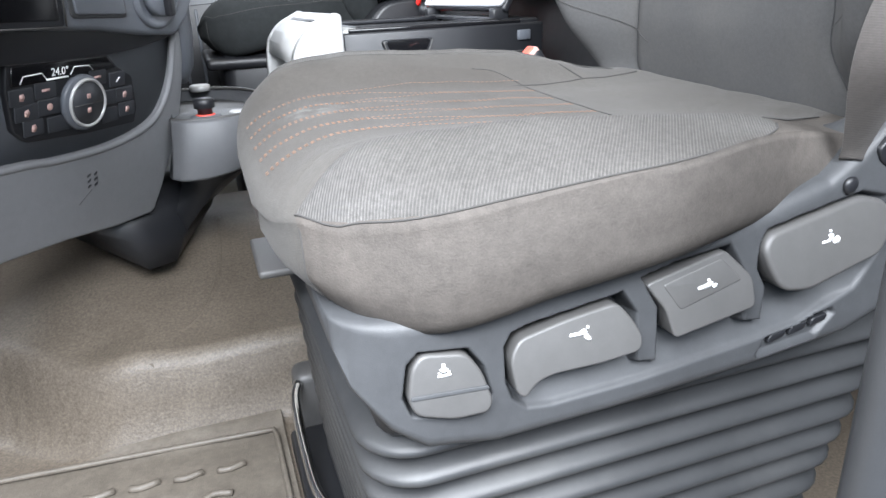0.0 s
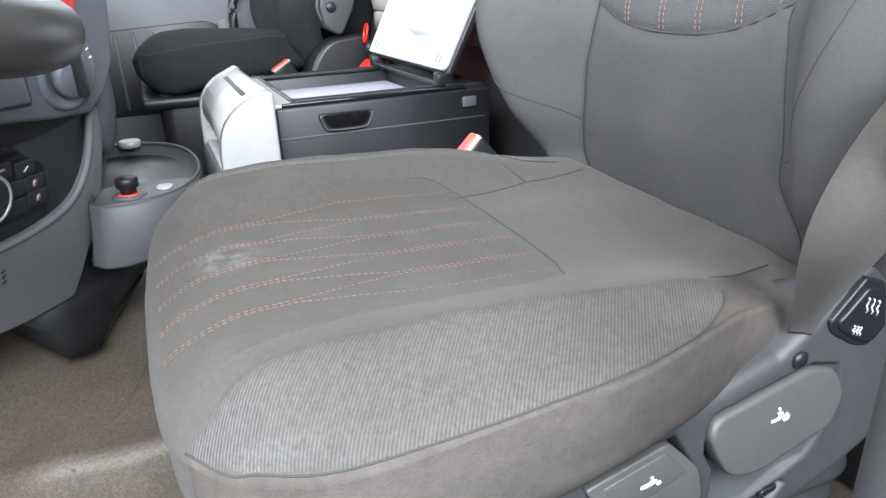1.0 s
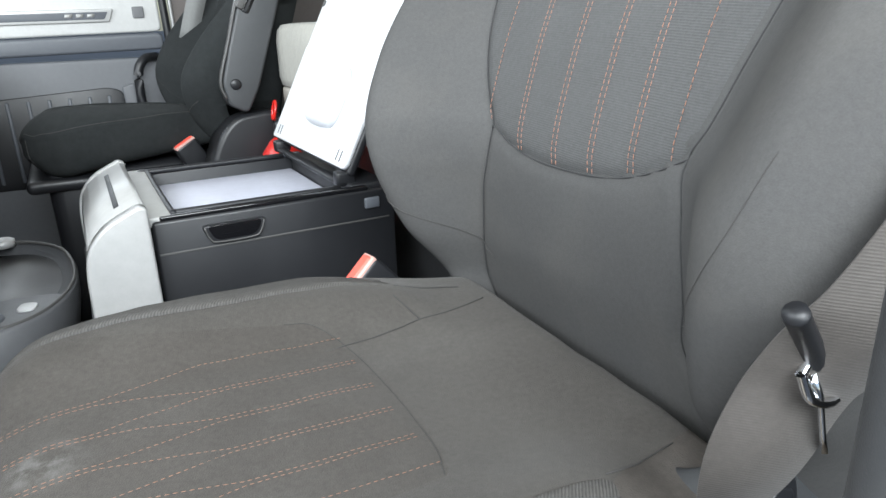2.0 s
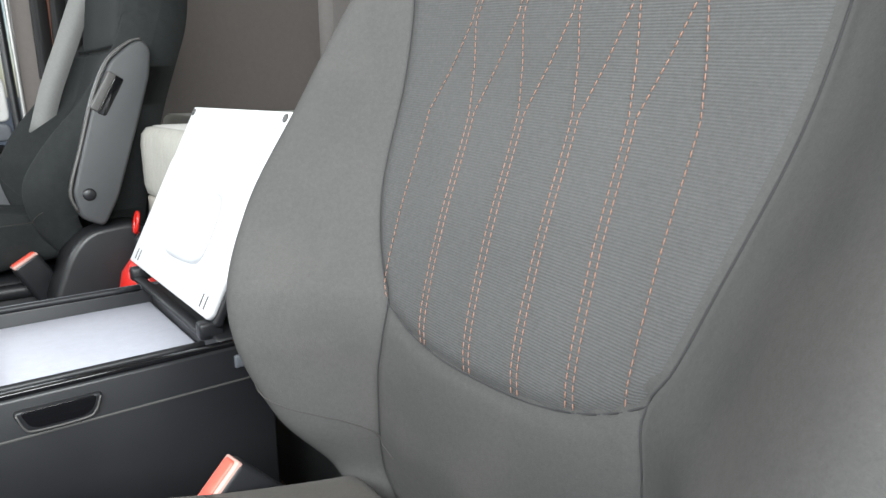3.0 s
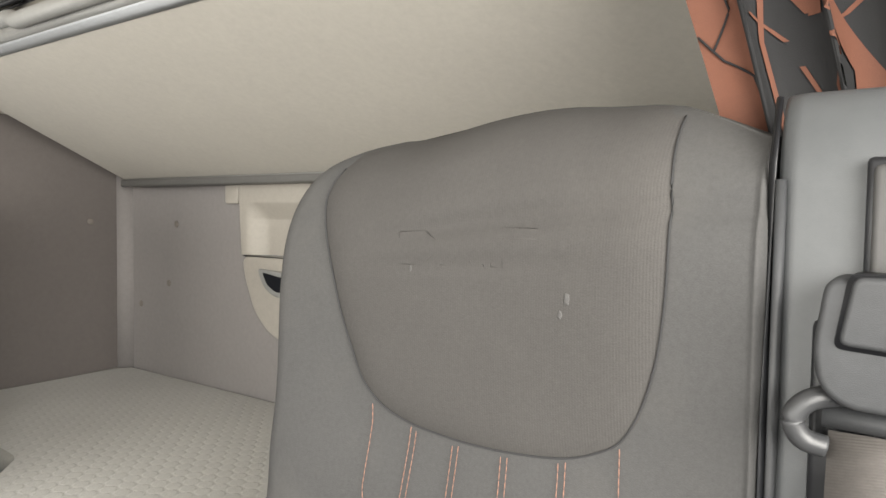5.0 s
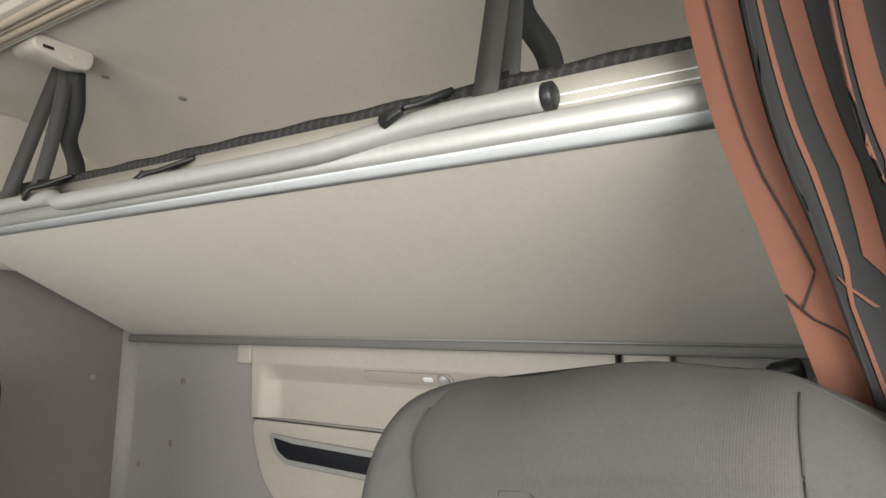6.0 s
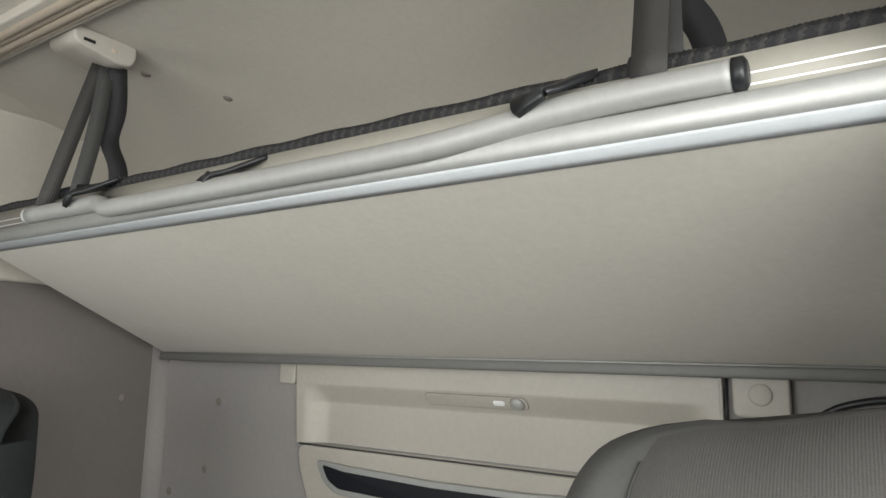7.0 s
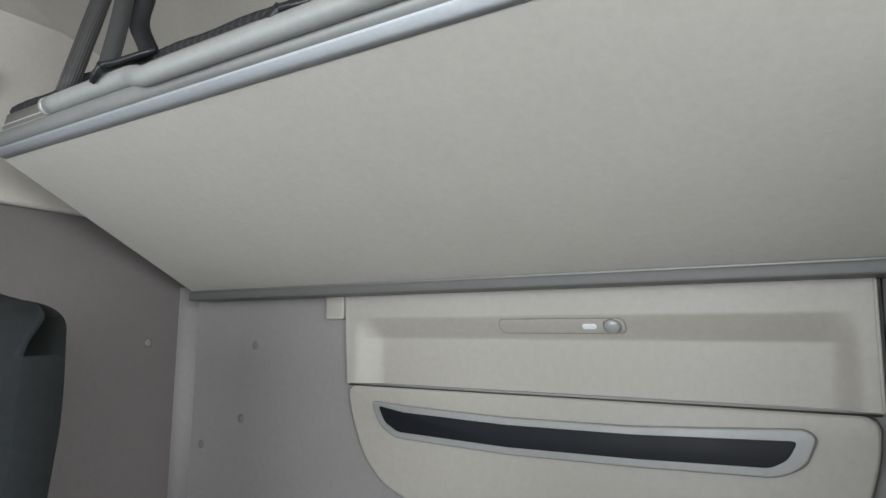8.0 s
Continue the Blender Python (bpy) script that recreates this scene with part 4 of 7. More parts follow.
def lever_panel():
    """A moulded side panel: a smooth face with rounded edges, a scoop behind the levers and pockets for the front lever and the switches."""
    rows = []
    for x in lin(0.0445, 0.17, 130) + lin(0.171, 0.50, 300) + lin(0.504, 0.66, 40):
        lo, hi = along_x(x, PANEL_LOW), along_x(x, PANEL_TOP)
        q = max(0.0, (0.100 - x) / 0.0560)
        inw = 0.040 * (1 - math.sqrt(max(0.0, 1 - q * q)))
        f = min(1.0, (hi - lo) / 0.09)
        back = -0.44 - 0.09 * step(0.44, 0.48, x)
        ring = [(back, hi - 0.006), (-0.530, hi + 0.004 * f)]
        ring += [(-0.5630 + 0.012 * (1 - math.sin(a)), hi - 0.012 * f * (1 - math.cos(a)) + 0.002 * f) for a in lin(0.3, math.pi / 2, 5)]
        top, low = hi - 0.010 * f, lo + 0.010 * f
        for t in lin(0.015, 0.985, 76):
            z = top + (low - top) * t
            ring.append((-0.5630 - 0.009 * t + scoop_depth(x, z), z))
        ring += [(-0.572 + 0.012 * (1 - math.cos(a)), low - 0.010 * f * math.sin(a)) for a in lin(0.2, math.pi / 2, 5)] + [(back, lo + 0.004)]
        rows.append([(x, min(back, y + inw), z) for y, z in ring])
    return loops(rows)


panel = dpart(driver_seat, "lever_panel", lever_panel(), GREY, "grey moulded side panel that carries the adjusting levers")
LEVER_A = rounded([(0.0835, 0.457), (0.0885, 0.477), (0.096, 0.4845), (0.1255, 0.4805), (0.1345, 0.467), (0.1395, 0.447), (0.135, 0.4405), (0.112, 0.4405), (0.088, 0.447)], 0.006)
LEVER_B = rounded([(0.156, 0.448), (0.154, 0.470), (0.162, 0.482), (0.197, 0.489), (0.236, 0.494), (0.246, 0.482), (0.253, 0.468), (0.250, 0.459), (0.220, 0.456), (0.182, 0.4555), (0.170, 0.452), (0.162, 0.444)], 0.006)
LEVER_C = rounded([(0.259, 0.502), (0.326, 0.516), (0.347, 0.494), (0.347, 0.473), (0.277, 0.462), (0.273, 0.482)], 0.005)
LEVER_D = rounded([(0.359, 0.510), (0.366, 0.521), (0.452, 0.538), (0.476, 0.532), (0.481, 0.513), (0.466, 0.493), (0.395, 0.476), (0.372, 0.479), (0.364, 0.494)], 0.008)
lever_a = dpart(driver_seat, "lever", lever_piece(LEVER_A, -0.54, -0.5695, 0.007, 5), GREY_HANDLE, "lighter grey lowering lever")
lever_b = dpart(driver_seat, "lever", lever_piece(LEVER_B, -0.54, -0.5695, 0.008, 5), GREY_HANDLE, "lighter grey long lever")
lever_c = dpart(driver_seat, "lever", lever_piece(LEVER_C, -0.54, -0.5695, 0.005, 4), GREY_HANDLE, "lighter grey middle lever")
lever_d = dpart(driver_seat, "lever", lever_piece(LEVER_D, -0.54, -0.5695, 0.008, 5), GREY_HANDLE, "lighter grey wide rear lever")
dpart(lever_a, "lever_ridge", lever_piece(rounded([(0.086, 0.4605), (0.1365, 0.4585), (0.1375, 0.4560), (0.085, 0.4580)], 0.001), -0.56, -0.5705, 0.0008), GREY)
dpart(lever_c, "lever_pad", lever_piece(rounded([(0.272, 0.500), (0.322, 0.511), (0.337, 0.494), (0.284, 0.481)], 0.003), -0.56, -0.5702, 0.001), GREY_HANDLE)


def blob(c, pts, y):
    return lever_piece(rounded([(c[0] + p * 0.00066, c[1] + q * 0.00066) for p, q in pts], 0.001, 3), y + 0.001, y - 0.0004, 0)


for lv, y, c, shapes in (
        (lever_a, -0.5697, (0.109, 0.473), [[(-7, -6), (7, -6), (7, -4), (-7, -4)], [(-1.5, 6), (2, 6), (2, 1), (5, 1), (0.3, -3), (-5, 1), (-1.5, 1)], [(-6, -1), (-2.5, -3), (-6, -3)], [(6, -1), (2.5, -3), (6, -3)]]),
        (lever_b, -0.5697, (0.206, 0.477), [[(-13, 1), (-12, 4), (-2, 4), (5, 7), (8, 3), (4, 1), (-3, 1)], [(3, 0), (7, 2), (11, -4), (9, -6), (5, -4)], [(7, 9), (10, 9), (10, 6), (7, 6)]]),
        (lever_c, -0.5704, (0.307, 0.494), [[(-12, -2), (-11, 1), (-2, 2), (4, 5), (9, 3), (5, 0), (-2, -2)], [(6, 0), (12, 2), (13, -1), (8, -3)], [(1, 7), (4, 8), (5, 5), (2, 4.5)]]),
        (lever_d, -0.5697, (0.418, 0.511), [[(-12, -4), (-11, -1), (-3, -1), (4, 6), (6, 3), (0, -3)], [(-1, 2), (5, 4), (4, 6), (-2, 5)], [(3, -2), (11, 3), (14, -1), (12, -5), (5, -6)], [(0, 10), (3, 10), (3, 7), (0, 7)]])):
    for sh in shapes:
        dpart(lv, "symbol", blob(c, sh, y), ICON, "white printed symbol")
for i in range(3):
    q = 0.372 + 0.0205 * i
    dz = 0.0030 * i
    dpart(driver_seat, "toggle_switch", xz(rounded([(q, 0.4315 + dz), (q + 0.0165, 0.4345 + dz), (q + 0.0175, 0.4405 + dz), (q + 0.002, 0.4385 + dz)], 0.0028), -0.55, -0.5705, 0.003, 3), BLACK, "small black lumbar switch")
    dpart(driver_seat, "switch_mark", xz([(q - 0.004, 0.4255 + dz), (q + 0.002, 0.4265 + dz), (q + 0.002, 0.4280 + dz), (q - 0.004, 0.4270 + dz)], -0.56, -0.5645, 0), ICON)
HEAT_OUT = [(0.459, 0.573), (0.470, 0.584), (0.489, 0.602), (0.510, 0.594), (0.521, 0.556), (0.507, 0.541), (0.488, 0.547), (0.464, 0.563)]
HEAT_IN = [(0.465, 0.573), (0.474, 0.580), (0.490, 0.595), (0.505, 0.589), (0.515, 0.557), (0.505, 0.547), (0.490, 0.552), (0.468, 0.566)]
# heater switch on the rear of the panel
heat = dpart(driver_seat, "heater_switch_bezel", xz(rounded(ccw(HEAT_OUT), 0.004), -0.545, -0.5665, 0.002), BLACK, "black bezel around the seat heater rocker")
dpart(heat, "rocker", xz(rounded(ccw(HEAT_IN), 0.004), -0.55, -0.5690, 0.003, 3), BLACK, "black heater rocker")
for i in range(3):
    for (bx, bz, ln) in ((0.490, 0.575, 0.012), (0.481, 0.560, 0.007)):
        wob = [(bx + 0.0055 * i * ln / 0.011 + 0.0012 * math.sin(k * 1.6), bz - 0.0022 * i * ln / 0.011 + ln * k / 6) for k in range(7)]
        dpart(heat, "heat_symbol", tube([(x, -0.5693, z) for x, z in wob], 0.0006, 5), ICON, "white printed heat symbol")


def bellows():
    rows = []
    n = 10
    for k in range(n * 12 + 1):
        t = k / (n * 12)
        z = 0.412 - 0.272 * t
        ph = (t * n) % 1
        o = 0.022 * (math.sin(math.pi / 2 * ph / 0.74) ** 1.3 if ph < 0.74 else math.cos(math.pi / 2 * (ph - 0.74) / 0.26) ** 0.8) - 0.016
        x0, x1, y0, y1 = 0.062 - o + 0.02 * t, 0.585 + o - 0.10 * t, -0.540 - o + 0.006 * t, -0.125 + o
        ring = []
        for cx, cy, a0 in ((x1, y1, 0), (x0, y1, 90), (x0, y0, 180), (x1, y0, 270)):
            r = 0.05
            ox, oy = (cx - r if cx == x1 else cx + r), (cy - r if cy == y1 else cy + r)
            for j in range(7):
                a = radians(a0 + 15 * j)
                ring.append((ox + r * math.cos(a), oy + r * math.sin(a), z + 0.004 * noise.noise((cx * 9, cy * 7 + j * 0.1, t * 4))))
        rows.append(ring)
    return loops(rows)


dpart(driver_seat, "bellows", bellows(), BELLOWS, "dusty black ribbed rubber bellows")
dpart(driver_seat, "foot_frame", box(0.09, 0.56, -0.50, -0.14, 0.095, 0.145, 0.008), BLACK, "black steel seat foot")
dpart(driver_seat, "rail_plate", box(0.035, 0.13, -0.40, -0.10, 0.10, 0.135, 0.006), BLACK, "black slide rail plate")
dpart(driver_seat, "slide_handle", tube(smooth_path([(0.055, -0.10, 0.205), (0.046, -0.13, 0.195), (0.045, -0.20, 0.165), (0.05, -0.27, 0.15), (0.075, -0.31, 0.148), (0.13, -0.33, 0.15)], 6), 0.0065, 10), CHROME, "chromed slide handle")
dpart(driver_seat, "rail_block", box(0.05, 0.10, -0.10, -0.05, 0.10, 0.215, 0.014, 3), GREY_HANDLE, "worn grey bracket at the seat foot")
dpart(driver_seat, "front_pull_lever", box(0.018, 0.075, -0.288, -0.180, 0.440, 0.449, 0.004, 4), GREY_HANDLE, "grey lever tab under the cushion front")
dpart(driver_seat, "seat_pan", box(0.07, 0.54, -0.54, -0.13, 0.40, 0.50, 0.02, 3), BLACK)

# belt tower beside the backrest
def tower():
    rows = []
    for z in lin(0.80, 1.43, 40) + [1.43 + 0.055 * math.sin(q) for q in lin(0.2, math.pi / 2, 8)]:
        lean = along(z, [0.5, 0.8, 1.05, 1.25, 1.5], [0.535, 0.560, 0.60, 0.606, 0.612])
        q = max(0, (z - 1.43) / 0.055)
        d = 0.03 * (1 - math.sqrt(max(0, 1 - q * q)))
        w = along(z, [0.5, 0.75, 0.95, 1.5], [-0.575, -0.585, -0.66, -0.665])
        y0, y1, x0, x1 = w + d * 0.3, -0.535, lean + d, lean + 0.10 - d * 0.6
        r = 0.012
        rows.append([(x0 + r, y1, z), (x0 + r * 0.3, y1 - r * 0.3, z), (x0, y1 - r, z), (x0, (y0 + y1) / 2, z), (x0, y0 + r, z), (x0 + r * 0.3, y0 + r * 0.3, z), (x0 + r, y0, z), (x1, y0, z), (x1, y1, z)])
    return loops(rows)


dpart(driver_seat, "belt_tower", tower(), TOWER, "grey plastic belt tower on the seat's shoulder")
dpart(driver_seat, "tower_gasket", tube([(0.601, -0.5335, 0.90), (0.6035, -0.5335, 1.10), (0.6065, -0.5335, 1.30), (0.613, -0.5325, 1.44), (0.635, -0.532, 1.482)], 0.0022, 8), BLACK, "black gap seal beside the tower")
dpart(driver_seat, "tower_edge", tube([(0.6005, -0.5385, 0.95), (0.6035, -0.5385, 1.10), (0.606, -0.5385, 1.30), (0.612, -0.5375, 1.43)], 0.0032, 8), GREY, "rounded edge of the tower")
dpart(driver_seat, "belt_slot", box(0.598, 0.6085, -0.590, -0.558, 1.205, 1.35, 0.004), BLACK, "dark slot behind the belt")
def tower_face(poly, x_in, x_out, r, seg=3):
    """A polygon of (y, z) places that stands out of the tower's front from x_in to x_out."""
    return prism([(-y, z) for y, z in poly], -x_in, -x_out, r, seg, Matrix(((0, 0, -1, 0), (-1, 0, 0, 0), (0, 1, 0, 0), (0, 0, 0, 1))))


guide = dpart(driver_seat, "belt_guide", tower_face(rounded([(-0.566, 1.376), (-0.561, 1.338), (-0.564, 1.318), (-0.576, 1.308), (-0.662, 1.304), (-0.662, 1.376)], 0.008, 5), 0.612, 0.570, 0.006, 4), GREY, "grey shoulder belt guide")
dpart(guide, "guide_cap", tower_face(rounded([(-0.579, 1.3775), (-0.573, 1.342), (-0.662, 1.336), (-0.662, 1.3775)], 0.005, 4), 0.60, 0.5645, 0.004), GREY, "paler clip-on cap of the guide")
dpart(guide, "cap_gap", tower_face(rounded([(-0.5765, 1.3785), (-0.5705, 1.3395), (-0.6625, 1.3335), (-0.6625, 1.3785)], 0.005, 4), 0.60, 0.5694, 0.0), BLACK)
dpart(guide, "guide_loop", tube(smooth_path([(0.590, -0.580, 1.312), (0.582, -0.562, 1.309), (0.579, -0.5535, 1.301), (0.579, -0.553, 1.293), (0.581, -0.558, 1.286), (0.584, -0.568, 1.283)], 6), 0.0062, 12), BAR, "dark steel belt loop")
dpart(guide, "guide_bar", tube([(0.588, -0.566, 1.2995), (0.588, -0.664, 1.2975)], 0.0065, 12), GREY, "grey steel guide bar")
dpart(driver_seat, "height_slider", box(0.597, 0.6085, -0.612, -0.584, 1.37, 1.437, 0.004, 3), GREY_HANDLE, "recessed height slider")
dpart(driver_seat, "slider_recess", box(0.600, 0.6075, -0.615, -0.581, 1.365, 1.441, 0.003), BLACK)
strap = smooth_path([(0.586, -0.594, 1.292), (0.575, -0.594, 1.22), (0.570, -0.598, 1.10), (0.552, -0.632, 0.99), (0.515, -0.650, 0.90), (0.470, -0.650, 0.82), (0.441, -0.634, 0.757), (0.433, -0.614, 0.722), (0.433, -0.601, 0.697), (0.427, -0.592, 0.663), (0.425, -0.584, 0.634), (0.431, -0.573, 0.605), (0.438, -0.563, 0.580), (0.441, -0.558, 0.566)], 6)
acr = []
for i, p in enumerate(strap):
    d = (strap[min(i + 1, len(strap) - 1)] - strap[max(i - 1, 0)]).normalized()
    side = d.cross(Vector((-0.60, -0.80, 0.10))).normalized()
    acr.append(Vector((0, 1, 0)).lerp(side if side.x < 0 else -side, step(0.10, 0.45, i / (len(strap) - 1))).normalized())
wide = [0.050 - 0.034 * step(0.66, 0.97, i / (len(strap) - 1)) for i in range(len(strap))]
belt = tagged(new("seat_belt"), "grey woven seat belt hanging from the tower guide", "seat belt")
belt.location = (0.434, -0.556, 0.553)
dpart(belt, "webbing", ribbon(strap, acr, wide, 0.0016), WEB, "grey woven webbing")
tongue = dpart(belt, "tongue_grip", tube(smooth_path([(0.402, -0.616, 0.755), (0.413, -0.613, 0.744), (0.428, -0.610, 0.728), (0.438, -0.608, 0.716)], 5), 0.0058, 12), BLACK, "black grip of the belt tongue")
dpart(belt, "tongue_plate", ribbon([(0.435, -0.608, 0.715), (0.443, -0.608, 0.703), (0.451, -0.608, 0.678), (0.455, -0.608, 0.668)], (0.6, 0.5, 0.3), 0.020, 0.003), CHROME, "bright steel belt tongue")
dpart(belt, "tongue_loop", tube(smooth_path([(0.425, -0.609, 0.715), (0.431, -0.612, 0.701), (0.447, -0.614, 0.697), (0.459, -0.611, 0.710), (0.457, -0.608, 0.725), (0.441, -0.607, 0.727), (0.425, -0.609, 0.715)], 5), 0.0028, 8, cap=False), CHROME, "bright wire loop")
dpart(belt, "anchor_bolt", lathe([(0.006, 0), (0.007, 0.003), (0.004, 0.005)], 16, pose(0.438, -0.562, 0.548, 90, 0, 0)), BLACK, "steel anchor bolt")
dpart(belt, "anchor_bracket", xz(rounded([(0.432, 0.522), (0.448, 0.522), (0.450, 0.550), (0.442, 0.562), (0.434, 0.556)], 0.006), -0.545, -0.559, 0.003), BLACK, "black belt anchor bracket")


# buckles
def buckle(name, at, lean_deg, turn_deg, label):
    b = thing(name, at, label, "buckle", "belt buckles")
    m = Matrix.Translation(at) @ Euler((0, radians(lean_deg), radians(turn_deg))).to_matrix().to_4x4()
    part("body", moved(box(-0.028, 0.028, -0.012, 0.012, -0.13, 0.0, 0.007, 3), m), BLACK, b, "black plastic buckle body")
    part("release_button", moved(box(-0.024, 0.024, -0.0075, 0.0075, -0.006, 0.004, 0.003, 3), m), RED_BUTTON, b, "red release button")
    part("button_rim", moved(box(-0.026, 0.026, -0.0105, 0.0105, -0.006, 0.0015, 0.002), m), BUCKLE_RIM, b, "pale rim of the button")
    return b


buckle("belt_buckle", (0.394, -0.100, 0.607), -42, 8, "black seat belt buckle with a bright red release button")

# ---------------------------------------------------------------- passenger seat
PASS_Y = 1.135
pass_seat = build_seat("passenger_chair", PASS_Y, "dark grey fabric passenger seat with a raised armrest", -0.050, 0.075, False, 0.11, True, {FABRIC: FABRIC_DARK, FABRIC_INSERT: FABRIC_DARK, FABRIC_SEAT: FABRIC_DARK, FABRIC_SIDE: FABRIC_DARK, FABRIC_RIB: FABRIC_DARK, FABRIC_WEAVE: FABRIC_DARK, FABRIC_HEAD: FABRIC_DARK})
dpart(pass_seat, "seat_base", box(0.06, 0.50, PASS_Y - 0.21, PASS_Y + 0.21, 0.10, 0.58, 0.03, 3), BLACK, "black seat box")
dpart(pass_seat, "cushion_shell", box(0.02, 0.50, PASS_Y - 0.225, PASS_Y + 0.225, 0.535, 0.565, 0.012, 3), BLACK, "black cushion shell")
dpart(pass_seat, "hip_cover", xz(rounded([(0.36, 0.42), (0.385, 0.55), (0.425, 0.64), (0.462, 0.680), (0.56, 0.690), (0.60, 0.64), (0.60, 0.42)], 0.03), 0.90, 0.800, 0.012, 4), BLACK, "black plastic hip cover")
arm = dpart(pass_seat, "armrest", xz(rounded([(0.442, 0.755), (0.452, 0.705), (0.492, 0.685), (0.522, 0.74), (0.572, 0.88), (0.604, 0.975), (0.611, 1.026), (0.597, 1.044), (0.574, 1.036), (0.534, 1.002), (0.500, 0.935), (0.468, 0.84)], 0.014), 0.838, 0.790, 0.010, 4), ARM, "grey armrest folded up beside the backrest")
dpart(arm, "pivot_cap", lathe([(0.012, 0), (0.012, 0.004), (0.009, 0.006)], 20, pose(0.470, 0.791, 0.752, 90, 0, 0)), BLACK, "round black pivot cap")
dpart(arm, "handle_recess", xz(rounded([(0.501, 0.905), (0.516, 0.898), (0.556, 0.967), (0.541, 0.977)], 0.005), 0.80, 0.7885, 0.002), GLOSS, "dark recess in the armrest")
dpart(arm, "grip", xz(rounded([(0.488, 0.915), (0.502, 0.907), (0.542, 0.976), (0.528, 0.984)], 0.005), 0.80, 0.781, 0.004, 3), GREY_HANDLE, "grey adjusting grip")
dpart(arm, "edge_strip", ribbon(smooth_path([(0.448, 0.802, 0.72), (0.440, 0.802, 0.76), (0.466, 0.802, 0.84), (0.498, 0.802, 0.936), (0.532, 0.802, 1.004), (0.573, 0.802, 1.038), (0.594, 0.802, 1.045)], 5), (0, 1, 0), 0.02, 0.004), GREY_HANDLE, "paler worn edge of the armrest")
dpart(pass_seat, "belt_strap", ribbon(smooth_path([(0.646, 1.31, 1.275), (0.606, 1.305, 1.199), (0.571, 1.30, 1.12), (0.541, 1.30, 1.049), (0.50, 1.31, 0.95), (0.465, 1.33, 0.84)], 4), (0.86, -0.15, -0.40), 0.050, 0.002), WEB_PALE, "pale grey belt beside the passenger backrest")
dpart(pass_seat, "belt_guide", box(0.625, 0.675, 1.25, 1.34, 1.245, 1.29, 0.012, 3), BLACK, "black belt guide")
buckle("belt_buckle", (0.354, 0.890, 0.620), -28, 12, "black passenger belt buckle with a faded red button")

# ---------------------------------------------------------------- centre console with the open lid
CX0, CX1, CY0, CY1, CTOP = 0.205, 0.54, 0.112, 0.455, 0.649
console = thing("centre_console", (0.37, 0.25, 0.3), "black centre console with an open white lid", "console")
for nm, a in (("console_side", (CX0, CX1, CY0, CY0 + 0.018, 0.28, CTOP - 0.004)), ("console_side", (CX0, CX1, CY1 - 0.018, CY1, 0.28, CTOP - 0.004)),
              ("console_end", (CX0, CX0 + 0.02, CY0 + 0.0185, CY1 - 0.0185, 0.28, CTOP - 0.006)), ("console_end", (CX1 - 0.06, CX1, CY0 + 0.0185, CY1 - 0.0185, 0.28, CTOP + 0.002))):
    dpart(console, nm, box(*a, 0.004), BLACK)
dpart(console, "tray_liner", box(CX0 + 0.021, CX1 - 0.061, CY0 + 0.019, CY1 - 0.019, 0.592, 0.624, 0.004), LILAC, "pale lilac tray liner")
rim = dpart(console, "rim", tube(smooth_path([(CX0 + 0.26, CY0 + 0.021, CTOP), (CX0 + 0.05, CY0 + 0.021, CTOP), (CX0 + 0.033, CY0 + 0.024, CTOP), (CX0 + 0.028, CY0 + 0.04, CTOP), (CX0 + 0.028, CY1 - 0.04, CTOP), (CX0 + 0.035, CY1 - 0.022, CTOP), (CX0 + 0.26, CY1 - 0.02, CTOP)], 6), 0.0045, 8), BLACK, "dark rounded rim of the tray")
dpart(console, "front_edge", box(CX0 - 0.004, CX0 + 0.026, CY0 + 0.004, CY1 - 0.004, CTOP - 0.012, CTOP + 0.002, 0.003), ALU, "pale metal edge strip")
dpart(console, "side_edge", box(CX0 + 0.01, CX1 - 0.04, CY0 + 0.0025, CY0 + 0.0145, CTOP - 0.006, CTOP + 0.0015, 0.002), GLOSS)
dpart(console, "side_edge", box(CX0 + 0.01, CX1 - 0.04, CY1 - 0.0145, CY1 - 0.0025, CTOP - 0.006, CTOP + 0.0015, 0.002), DASH)
dpart(console, "groove", box(CX0 + 0.003, CX1 - 0.01, CY0 - 0.0015, CY0 + 0.004, 0.600, 0.6025, 0.0005), GREY_HANDLE, "thin panel joint")
hd = dpart(console, "drawer_handle", xz(rounded([(0.262, 0.632), (0.270, 0.612), (0.280, 0.606), (0.328, 0.606), (0.340, 0.612), (0.348, 0.632)], 0.008), CY0 + 0.005, CY0 - 0.006, 0.004, 3), BLACK, "black rounded drawer handle")
dpart(hd, "handle_hollow", xz(rounded([(0.269, 0.631), (0.276, 0.615), (0.283, 0.611), (0.326, 0.611), (0.335, 0.616), (0.341, 0.631)], 0.006), CY0, CY0 - 0.0072, 0.0005), GLOSS)
dpart(hd, "handle_edge", tube(smooth_path([(0.266, CY0 - 0.0065, 0.629), (0.272, CY0 - 0.0065, 0.613), (0.282, CY0 - 0.0065, 0.608), (0.327, CY0 - 0.0065, 0.608), (0.338, CY0 - 0.0065, 0.614), (0.344, CY0 - 0.0065, 0.629)], 5), 0.0013, 6), GREY_HANDLE)
LID = Matrix.Translation((0.480, 0.034, 0.665)) @ Matrix.Rotation(-math.atan2(0.252, 0.130), 4, "Y")
lid = dpart(console, "lid", moved(box(0.0, 0.284, 0.108, 0.497, -0.012, 0.0, 0.004, 3), LID), BLACK, "black lid standing open")
